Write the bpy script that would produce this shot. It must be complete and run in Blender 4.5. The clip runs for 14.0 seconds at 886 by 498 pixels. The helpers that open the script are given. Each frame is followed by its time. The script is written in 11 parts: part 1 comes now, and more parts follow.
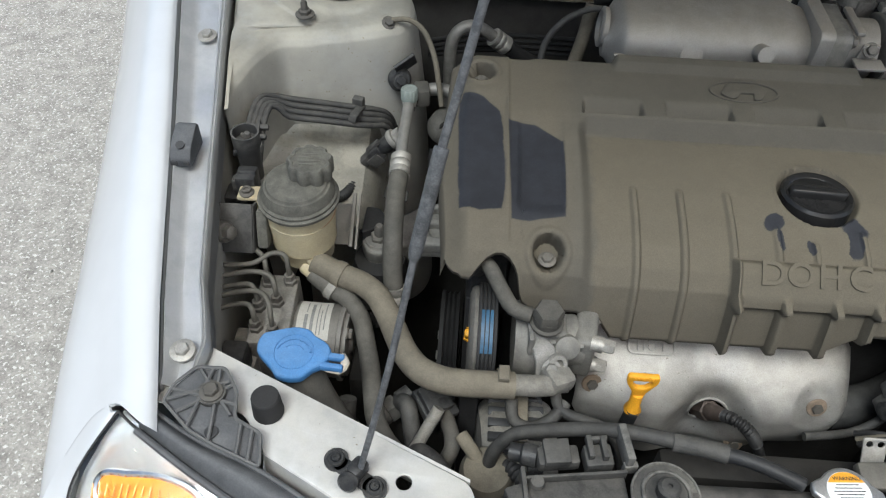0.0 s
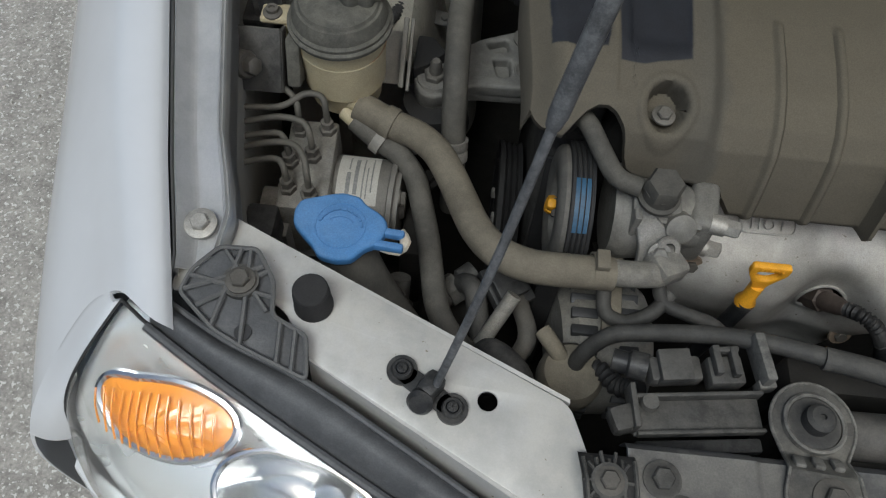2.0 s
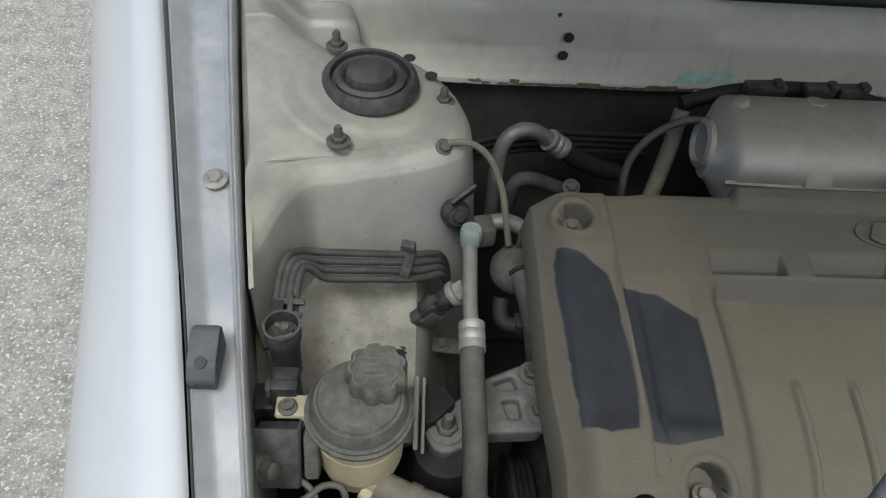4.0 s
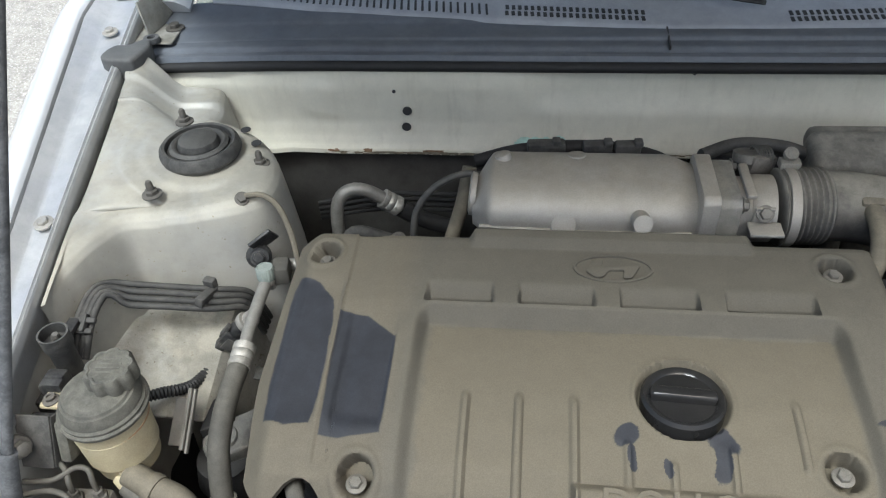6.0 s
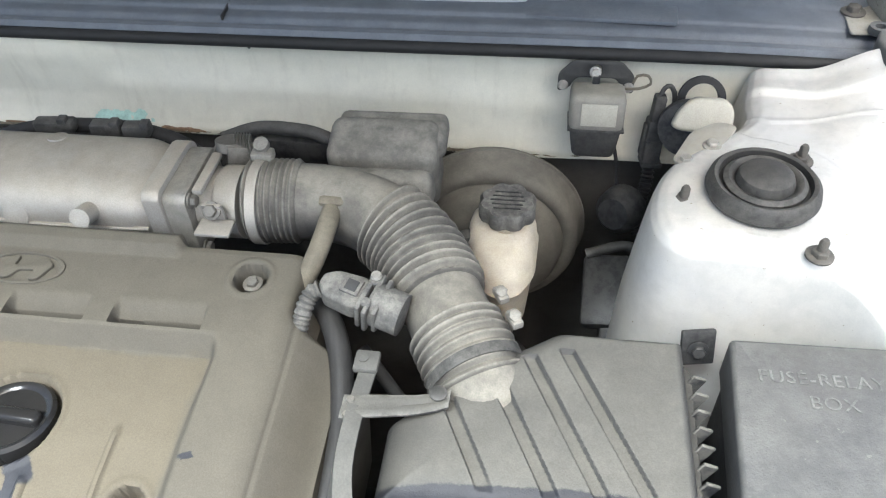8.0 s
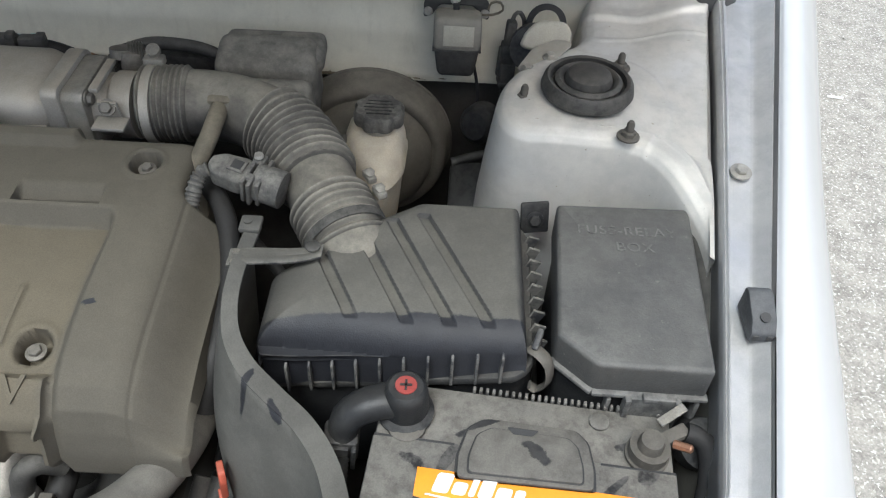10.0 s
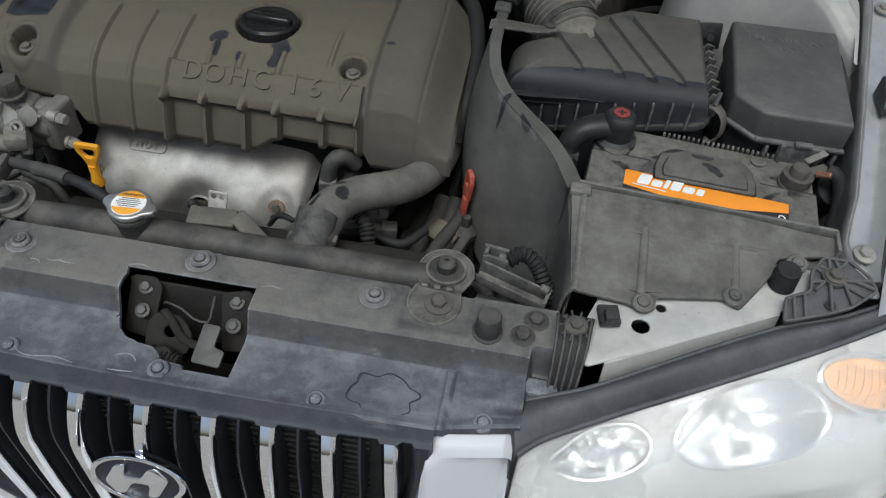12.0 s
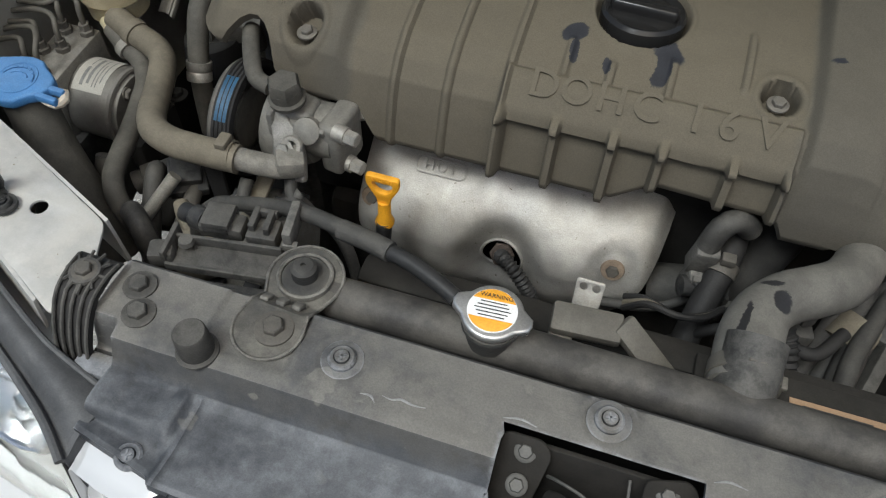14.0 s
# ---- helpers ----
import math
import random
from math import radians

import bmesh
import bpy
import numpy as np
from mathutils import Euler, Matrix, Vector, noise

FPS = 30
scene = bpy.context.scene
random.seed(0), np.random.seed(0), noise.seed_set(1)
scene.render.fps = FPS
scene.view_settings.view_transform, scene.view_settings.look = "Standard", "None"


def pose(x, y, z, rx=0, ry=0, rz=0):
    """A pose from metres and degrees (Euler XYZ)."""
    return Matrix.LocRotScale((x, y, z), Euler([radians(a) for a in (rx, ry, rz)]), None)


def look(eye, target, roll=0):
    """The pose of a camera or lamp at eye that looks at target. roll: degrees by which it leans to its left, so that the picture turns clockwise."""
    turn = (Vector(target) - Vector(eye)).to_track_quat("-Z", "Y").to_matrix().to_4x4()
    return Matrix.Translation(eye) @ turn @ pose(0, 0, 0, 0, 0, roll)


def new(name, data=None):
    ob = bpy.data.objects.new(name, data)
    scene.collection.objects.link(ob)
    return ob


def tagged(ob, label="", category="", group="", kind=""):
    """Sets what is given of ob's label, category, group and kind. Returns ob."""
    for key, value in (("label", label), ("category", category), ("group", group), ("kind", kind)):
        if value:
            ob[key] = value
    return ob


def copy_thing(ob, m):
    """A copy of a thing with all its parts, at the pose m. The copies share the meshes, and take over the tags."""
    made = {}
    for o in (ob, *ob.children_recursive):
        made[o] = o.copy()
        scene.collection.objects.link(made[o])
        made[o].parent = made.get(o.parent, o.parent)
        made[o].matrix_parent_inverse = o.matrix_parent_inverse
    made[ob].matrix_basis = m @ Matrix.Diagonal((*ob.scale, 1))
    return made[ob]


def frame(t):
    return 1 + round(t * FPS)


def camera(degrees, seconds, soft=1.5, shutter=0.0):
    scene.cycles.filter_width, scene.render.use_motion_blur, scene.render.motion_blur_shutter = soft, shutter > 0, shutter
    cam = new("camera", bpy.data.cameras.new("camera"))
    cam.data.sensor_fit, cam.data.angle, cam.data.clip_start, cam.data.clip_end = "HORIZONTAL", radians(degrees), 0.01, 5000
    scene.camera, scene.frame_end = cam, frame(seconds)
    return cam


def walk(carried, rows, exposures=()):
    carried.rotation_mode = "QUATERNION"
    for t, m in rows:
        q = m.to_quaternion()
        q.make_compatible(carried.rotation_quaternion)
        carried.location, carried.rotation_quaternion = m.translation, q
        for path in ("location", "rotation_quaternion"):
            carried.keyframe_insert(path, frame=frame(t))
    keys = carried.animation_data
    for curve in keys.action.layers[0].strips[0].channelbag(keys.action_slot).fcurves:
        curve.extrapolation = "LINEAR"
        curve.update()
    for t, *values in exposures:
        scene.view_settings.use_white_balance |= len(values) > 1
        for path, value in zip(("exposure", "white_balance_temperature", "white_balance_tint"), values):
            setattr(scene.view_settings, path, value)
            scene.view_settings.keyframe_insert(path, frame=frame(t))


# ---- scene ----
cam = camera(60.0, 14.0, soft=1.2)
PATH = [
    (0, (-0.403, -0.007, 1.353), (-0.452, 1.339, -0.126), 2.2),
    (0.5, (-0.45, -0.022, 1.348), (-0.452, 1.32, -0.136), 3.3),
    (1, (-0.477, 0.002, 1.337), (-0.426, 1.28, -0.201), 4.5),
    (1.5, (-0.454, 0.047, 1.26), (-0.495, 1.185, -0.384), 3.8),
    (2, (-0.471, 0.106, 1.242), (-0.487, 1.097, -0.496), 5.0),
    (2.5, (-0.506, 0.139, 1.253), (-0.431, 1.143, -0.475), 7.8),
    (3, (-0.526, 0.171, 1.28), (-0.437, 1.259, -0.396), 7.4),
    (3.5, (-0.554, 0.234, 1.3), (-0.428, 1.428, -0.3), 6.9),
    (3.7, (-0.564, 0.261, 1.31), (-0.424, 1.519, -0.239), 6.5),
    (5.8, (-0.216, 0.142, 1.358), (-0.468, 1.65, 0.068), -3.2),
    (6, (-0.178, 0.147, 1.36), (-0.408, 1.653, 0.063), -3.8),
    (6.5, (0.001, 0.184, 1.335), (-0.274, 1.684, 0.041), -4.8),
    (7, (0.125, 0.235, 1.338), (-0.191, 1.688, -0.001), -5.7),
    (7.5, (0.206, 0.28, 1.329), (-0.161, 1.694, -0.037), -7.6),
    (8, (0.364, 0.296, 1.333), (0.13, 1.703, -0.07), -2.7),
    (8.2, (0.405, 0.297, 1.337), (0.204, 1.701, -0.074), -2.3),
    (10.3, (0.412, 0.077, 1.336), (0.46, 1.486, -0.083), 4.2),
    (10.5, (0.403, 0.027, 1.342), (0.467, 1.404, -0.107), 4.5),
    (11, (0.414, -0.063, 1.348), (0.46, 1.329, -0.087), 4.0),
    (11.5, (0.41, -0.166, 1.341), (0.351, 1.185, -0.133), 4.1),
    (12, (0.288, -0.218, 1.333), (0.131, 1.134, -0.132), 4.4),
    (12.5, (0.158, -0.23, 1.323), (-0.107, 1.076, -0.168), 3.9),
    (13, (0.103, -0.174, 1.304), (-0.322, 1.034, -0.232), 0.4),
    (13.5, (0.056, -0.068, 1.263), (-0.41, 1.035, -0.339), -0.8),
    (14, (-0.041, 0.01, 1.224), (-0.386, 1.141, -0.389), 1.4),
]
EXPOSURES = [(0.0, 0.55, 5930, 4), (0.5, 0.32, 5930, 4), (1.0, 0.25, 5930, 4), (1.5, 0.05, 5930, 4), (2.0, -0.22, 5930, 4), (2.5, -0.04, 5930, 4), (3.0, 0.26, 5930, 4), (3.5, 0.25, 5930, 4), (5.8, 0.95, 5930, 4), (6.5, 1.43, 5930, 4), (7.0, 1.80, 5900, 4), (7.5, 1.99, 5890, 4), (8.0, 2.02, 5880, 4), (10.5, 0.60, 5930, 4), (11.0, 0.45, 5930, 4), (11.5, 0.14, 5930, 4), (12.0, -0.06, 5860, 4), (12.5, -0.15, 5830, 4), (13.0, 0.02, 5930, 4), (13.5, 0.14, 5930, 4), (14.0, 0.24, 6100, 4)]
walk(cam, [(t, look(eye, target, roll)) for t, eye, target, roll in PATH], EXPOSURES)

# ---- light ----
world = bpy.data.worlds.new("overcast_sky")
scene.world = world
world.use_nodes = True
wn, wl = world.node_tree.nodes, world.node_tree.links
sky = wn.new("ShaderNodeTexSky")
sky.sky_type = "NISHITA"
sky.sun_disc = False
sky.sun_elevation, sky.sun_rotation = radians(62), radians(153)
sky.air_density, sky.dust_density, sky.ozone_density = 1.0, 6.0, 1.0
wl.new(sky.outputs["Color"], wn["Background"].inputs["Color"])
wn["Background"].inputs["Strength"].default_value = 0.105
sun_data = bpy.data.lights.new("sun", "SUN")
sun_data.energy, sun_data.angle, sun_data.color = 1.95, radians(20), (1.0, 0.98, 0.95)
sun = new("sun", sun_data)
sun.matrix_world = look((-1.2, -2.3, 5.0), (0, 0, 0))

# ---- mesh helpers ----


def thing(name, label, category, group="", kind="", at=(0, 0, 0)):
    ob = new(name)
    ob.location = at
    ob.empty_display_size = 0.05
    return tagged(ob, label, category, group, kind)


def link_mesh(name, bm, material, angle=38):
    bmesh.ops.recalc_face_normals(bm, faces=bm.faces)
    me = bpy.data.meshes.new(name)
    bm.to_mesh(me)
    bm.free()
    me.shade_smooth()
    me.set_sharp_from_angle(angle=radians(angle))
    me.materials.append(material)
    return new(name, me)


def under(ob, parent):
    """Hang ob under parent and leave it where it stands; only empties are moved from the origin."""
    ob.parent = parent
    root = parent
    while root.parent:
        root = root.parent
    ob.matrix_parent_inverse = Matrix.Translation(-root.location) if root is parent else Matrix.Identity(4)
    return ob


def part(name, bm, material, parent, label="", angle=38):
    ob = under(link_mesh(name, bm, material, angle), parent)
    return tagged(ob, label)


def single(name, bm, material, label, category, group="", kind="", angle=38):
    return tagged(link_mesh(name, bm, material, angle), label, category, group, kind)


def turn_to(direction):
    """Rotation that takes +z to direction."""
    return Vector(direction).to_track_quat("Z", "Y").to_matrix().to_4x4()


def add_box(bm, centre, size, rot=(0, 0, 0), bevel=0.003, seg=2, taper=1.0):
    made = bmesh.ops.create_cube(bm, size=1.0)["verts"]
    m = pose(*centre, *rot) @ Matrix.Diagonal((*size, 1))
    for v in made:
        if v.co.z > 0:
            v.co.x *= taper
            v.co.y *= taper
    bmesh.ops.transform(bm, matrix=m, verts=made)
    if bevel:
        edges = list({e for v in made for e in v.link_edges})
        bmesh.ops.bevel(bm, geom=edges, offset=min(bevel, min(size) * 0.45), segments=seg, affect="EDGES", profile=0.5)


def box(centre, size, rot=(0, 0, 0), bevel=0.003, seg=2, taper=1.0):
    bm = bmesh.new()
    add_box(bm, centre, size, rot, bevel, seg, taper)
    return bm


def add_lathe(bm, profile, m, seg=28, lobes=0, depth=0.0):
    """Turn (radius, height) pairs round the local z axis; lobes gives a knurled or scalloped rim."""
    rings = []
    for r, h in profile:
        if r < 1e-6:
            rings.append([bm.verts.new(m @ Vector((0, 0, h)))])
            continue
        ring = []
        for i in range(seg):
            a = 2 * math.pi * i / seg
            k = r * (1 - depth * (0.5 + 0.5 * math.cos(lobes * a)) ** 2) if lobes else r
            ring.append(bm.verts.new(m @ Vector((k * math.cos(a), k * math.sin(a), h))))
        rings.append(ring)
    for a, b in zip(rings, rings[1:]):
        n = max(len(a), len(b))
        if n == 1:
            continue
        for i in range(n):
            j = (i + 1) % n
            quad = [a[i % len(a)], a[j % len(a)], b[j % len(b)], b[i % len(b)]]
            loop = [v for k, v in enumerate(quad) if v not in quad[:k]]
            if len(loop) > 2:
                bm.faces.new(loop)
    if len(rings[0]) > 2 and len(rings[-1]) > 2:
        for i in range(seg):
            j = (i + 1) % seg
            bm.faces.new((rings[-1][i], rings[-1][j], rings[0][j], rings[0][i]))
        return
    for ring in (rings[0], rings[-1]):
        if len(ring) > 2:
            bm.faces.new(ring)


def lathe(profile, at, direction=(0, 0, 1), seg=28, lobes=0, depth=0.0):
    bm = bmesh.new()
    add_lathe(bm, profile, Matrix.Translation(at) @ turn_to(direction), seg, lobes, depth)
    return bm


def spline(points, step=0.006):
    """Points along a smooth curve through the given ones."""
    p = [Vector(q) for q in points]
    p = [2 * p[0] - p[1]] + p + [2 * p[-1] - p[-2]]
    out = []
    for i in range(1, len(p) - 2):
        n = max(2, int((p[i + 1] - p[i]).length / step))
        for k in range(n):
            t = k / n
            a, b, c, d = p[i - 1], p[i], p[i + 1], p[i + 2]
            out.append(0.5 * (2 * b + (c - a) * t + (2 * a - 5 * b + 4 * c - d) * t * t + (3 * b - a - 3 * c + d) * t ** 3))
    out.append(p[-2])
    return out


def add_tube(bm, points, radius, seg=12, step=0.006, smooth=True, flat=1.0):
    """Sweep a round section along a curve; radius is a number or a function of the way along (0 to 1)."""
    line = spline(points, step) if smooth else [Vector(q) for q in points]
    rings, normal = [], None
    for i, c in enumerate(line):
        t = (line[min(i + 1, len(line) - 1)] - line[max(i - 1, 0)]).normalized()
        if normal is None:
            normal = t.orthogonal().normalized() if abs(t.z) > 0.9 else t.cross(Vector((0, 0, 1))).normalized()
        normal = (normal - t * normal.dot(t)).normalized()
        side = t.cross(normal)
        r = radius(i / (len(line) - 1)) if callable(radius) else radius
        rings.append([bm.verts.new(c + r * (math.cos(a) * normal + flat * math.sin(a) * side)) for a in (2 * math.pi * k / seg for k in range(seg))])
    for a, b in zip(rings, rings[1:]):
        for k in range(seg):
            bm.faces.new((a[k], a[(k + 1) % seg], b[(k + 1) % seg], b[k]))
    bm.faces.new(rings[0])
    bm.faces.new(rings[-1])


def tube(points, radius, seg=12, step=0.006, smooth=True, flat=1.0):
    bm = bmesh.new()
    add_tube(bm, points, radius, seg, step, smooth, flat)
    return bm


def corrugated(points, r, pitch=0.004, depth=0.0012, seg=10):
    length = sum((Vector(b) - Vector(a)).length for a, b in zip(points, points[1:]))
    waves = length / pitch
    return tube(points, lambda t: r + depth * math.sin(2 * math.pi * waves * t), seg, pitch / 4)


def grid(fn, nu, nv, keep=None):
    """A sheet of quads: fn(u, v) gives the place, keep(u, v) says which cells stay."""
    bm = bmesh.new()
    vs = [[bm.verts.new(fn(i / nu, j / nv)) for j in range(nv + 1)] for i in range(nu + 1)]
    for i in range(nu):
        for j in range(nv):
            if keep is None or keep((i + 0.5) / nu, (j + 0.5) / nv):
                bm.faces.new((vs[i][j], vs[i + 1][j], vs[i + 1][j + 1], vs[i][j + 1]))
    loose = [v for v in bm.verts if not v.link_faces]
    bmesh.ops.delete(bm, geom=loose, context="VERTS")
    return bm


def thicken(bm, offset):
    """Give an open sheet a back side, offset away, and close its rim."""
    offset = Vector(offset)
    made = bmesh.ops.extrude_face_region(bm, geom=list(bm.faces))
    bmesh.ops.translate(bm, vec=offset, verts=[g for g in made["geom"] if isinstance(g, bmesh.types.BMVert)])
    return bm


def plate(outline, thick, m=None, holes=(), bevel=0.0012, cuts=1):
    """A flat plate with holes, its top at local z = 0, as a bmesh placed by m."""
    cu = bpy.data.curves.new("outline", "CURVE")
    cu.dimensions, cu.fill_mode = "2D", "BOTH"
    for ring in (outline, *holes):
        s = cu.splines.new("POLY")
        s.points.add(len(ring) - 1)
        for p, q in zip(s.points, ring):
            p.co = (q[0], q[1], 0, 1)
        s.use_cyclic_u = True
    cu.extrude, cu.bevel_depth, cu.bevel_resolution, cu.offset = thick / 2 - bevel, bevel, cuts, -bevel
    ob = bpy.data.objects.new("outline", cu)
    me = ob.to_mesh()
    bm = bmesh.new()
    bm.from_mesh(me)
    ob.to_mesh_clear()
    bpy.data.objects.remove(ob)
    bpy.data.curves.remove(cu)
    bmesh.ops.translate(bm, vec=(0, 0, -thick / 2), verts=bm.verts)
    if m is not None:
        bmesh.ops.transform(bm, matrix=m, verts=bm.verts)
    bmesh.ops.remove_doubles(bm, verts=bm.verts, dist=1e-5)
    return bm


def lettering(text, size, m, depth=0.0006, spread=1.0, shear=0.0, bold=0.0):
    cu = bpy.data.curves.new("words", "FONT")
    cu.body, cu.size, cu.extrude, cu.align_x, cu.align_y = text, size, depth, "CENTER", "CENTER"
    cu.space_character, cu.shear, cu.offset, cu.resolution_u = spread, shear, bold, 3
    ob = bpy.data.objects.new("words", cu)
    me = ob.to_mesh()
    bm = bmesh.new()
    bm.from_mesh(me)
    ob.to_mesh_clear()
    bpy.data.objects.remove(ob)
    bpy.data.curves.remove(cu)
    bmesh.ops.transform(bm, matrix=m, verts=bm.verts)
    return bm


def circle(cx, cy, r, n=20, squash=1.0):
    return [(cx + r * math.cos(2 * math.pi * i / n), cy + squash * r * math.sin(2 * math.pi * i / n)) for i in range(n)]


def rounded(points, r, n=4):
    """Round the corners of a polygon."""
    out = []
    k = len(points)
    for i in range(k):
        p, a, b = Vector(points[i]), Vector(points[i - 1]), Vector(points[(i + 1) % k])
        da, db = (a - p), (b - p)
        q = min(r, da.length * 0.45, db.length * 0.45)
        s, e = p + da.normalized() * q, p + db.normalized() * q
        for j in range(n + 1):
            t = j / n
            out.append(tuple((1 - t) ** 2 * s + 2 * t * (1 - t) * p + t * t * e))
    return out


def join(*bms):
    out = bmesh.new()
    for b in bms:
        me = bpy.data.meshes.new("tmp")
        b.to_mesh(me)
        b.free()
        out.from_mesh(me)
        bpy.data.meshes.remove(me)
    return out


def hexbolt(at, direction=(0, 0, 1), r=0.006, flange=1.5):
    bm = bmesh.new()
    m = Matrix.Translation(at) @ turn_to(direction)
    add_lathe(bm, [(0, -0.001), (r * flange, -0.001), (r * flange, 0.0008), (r * flange * 0.8, 0.0015), (0, 0.0015)], m, 20)
    add_lathe(bm, [(0, 0.001), (r, 0.001), (r, r * 0.75), (r * 0.86, r * 0.9), (0, r * 0.9)], m, 6)
    return bm


def studnut(at, direction=(0, 0, 1), r=0.0075):
    bm = hexbolt(at, direction, r, 1.55)
    m = Matrix.Translation(at) @ turn_to(direction)
    add_lathe(bm, [(0, 0), (r * 0.58, 0), (r * 0.55, r * 2.0), (r * 0.35, r * 2.4), (0, r * 2.4)], m, 12)
    return bm


def pushpin(at, direction=(0, 0, 1), r=0.010):
    bm = lathe([(0, -0.002), (r, -0.002), (r, 0.0005), (r * 0.85, 0.002), (r * 0.6, 0.002), (r * 0.55, 0.001), (r * 0.5, 0.003), (0, 0.0035)], at, direction, 24)
    m = Matrix.Translation(at) @ turn_to(direction)
    for a in (20, 110):
        made = bmesh.ops.create_cube(bm, size=1.0)["verts"]
        bmesh.ops.transform(bm, matrix=m @ pose(0, 0, 0.0036, 0, 0, a) @ Matrix.Diagonal((r * 0.7, r * 0.14, 0.0008, 1)), verts=made)
    return bm


def smooth01(a, b, x):
    t = min(1.0, max(0.0, (x - a) / (b - a)))
    return t * t * (3 - 2 * t)


def along(table, x):
    """Linear look-up in a table of (x, value...) rows."""
    if x <= table[0][0]:
        return table[0][1]
    for (a, p), (b, q) in zip(table, table[1:]):
        if x <= b:
            return p + (q - p) * (x - a) / (b - a)
    return table[-1][1]


# ---- materials ----


def shader(name, col, rough=0.6, metal=0.0, vary=0.25, scale=60.0, bump=0.15, bump_scale=400.0, dust=0.0,
           dust_col=(0.27, 0.235, 0.175), dust_scale=14.0, up=0.5, coat=0.0, wipes=(), flakes=0.0, spots=None, trans=0.0, sss=0.0, ior=1.5, streak=0.0, scuff=0.0, mottle=0.62, zones=(), grain=0.11, worn=0.0, patches=()):
    """One surface: colour that varies at two scales, fine relief, settled dust that is wiped off in places, flecks."""
    mt = bpy.data.materials.new(name)
    mt.use_nodes = True
    n, l = mt.node_tree.nodes, mt.node_tree.links
    bs = n["Principled BSDF"]
    geo = n.new("ShaderNodeNewGeometry")
    place = geo.outputs["Position"]

    def tex(s, detail=4.0, rough_=0.6, vec=place):
        t = n.new("ShaderNodeTexNoise")
        t.inputs["Scale"].default_value, t.inputs["Detail"].default_value, t.inputs["Roughness"].default_value = s, detail, rough_
        l.new(vec, t.inputs["Vector"])
        return t.outputs["Fac"]

    def mth(op, a, b=None, clamp=False):
        t = n.new("ShaderNodeMath")
        t.operation, t.use_clamp = op, clamp
        for i, q in enumerate((a, b)):
            if q is None:
                continue
            if isinstance(q, (int, float)):
                t.inputs[i].default_value = q
            else:
                l.new(q, t.inputs[i])
        return t.outputs[0]

    def span(v, a, b, lo=0.0, hi=1.0):
        t = n.new("ShaderNodeMapRange")
        t.interpolation_type = "SMOOTHSTEP"
        for k, q in (("From Min", a), ("From Max", b), ("To Min", lo), ("To Max", hi)):
            t.inputs[k].default_value = q
        l.new(v, t.inputs["Value"])
        return t.outputs["Result"]

    def blend(f, a, b):
        t = n.new("ShaderNodeMix")
        t.data_type = "RGBA"
        for i, q in ((6, a), (7, b)):
            if isinstance(q, tuple):
                t.inputs[i].default_value = (*q, 1)
            else:
                l.new(q, t.inputs[i])
        l.new(f, t.inputs[0])
        return t.outputs[2]

    fine, broad = tex(scale), tex(scale / 9, 3)
    mixed = mth("ADD", mth("MULTIPLY", fine, 0.55), mth("MULTIPLY", broad, 0.45))
    colour = blend(span(mixed, 0.32, 0.68), tuple(c * (1 - vary) for c in col), tuple(min(1, c * (1 + vary)) for c in col))
    level = None
    if spots:
        speck = tex(spots[0], 2)
        colour = blend(span(speck, spots[1], spots[1] + 0.04), colour, spots[2])
    if scuff:
        drag = n.new("ShaderNodeMapping")
        drag.inputs["Scale"].default_value, drag.inputs["Rotation"].default_value = (0.45, 1.7, 1.0), (0, 0, 0.15)
        l.new(place, drag.inputs["Vector"])
        line = span(tex(34, 9, 0.74, drag.outputs[0]), 0.54, 0.63)
        rubbed = span(tex(11, 4), 0.48, 0.62)
        colour = blend(mth("MULTIPLY", mth("MULTIPLY", line, rubbed), scuff), colour, (0.21, 0.205, 0.19))
        colour = blend(mth("MULTIPLY", span(tex(24, 7, 0.72), 0.54, 0.60), 0.75), colour, (0.018, 0.018, 0.02))
    if streak:
        sep = n.new("ShaderNodeMapping")
        sep.inputs["Scale"].default_value = (1, 1, 0.08)
        l.new(place, sep.inputs["Vector"])
        colour = blend(mth("MULTIPLY", span(tex(90, 3, 0.6, sep.outputs[0]), 0.5, 0.75), streak), colour, (0.12, 0.09, 0.06))
    if dust:
        up_n = n.new("ShaderNodeSeparateXYZ")
        l.new(geo.outputs["Normal"], up_n.inputs[0])
        cloud = mth("ADD", mth("MULTIPLY", tex(dust_scale, 5), 0.75), mth("MULTIPLY", tex(dust_scale * 9, 3), 0.25))
        settle = mth("ADD", mth("MULTIPLY", mth("MAXIMUM", up_n.outputs["Z"], 0.0), up), 1.0 - up)
        level = mth("MULTIPLY", mth("MULTIPLY", span(cloud, 0.30, 0.58, mottle, 1.0), settle), dust, True)
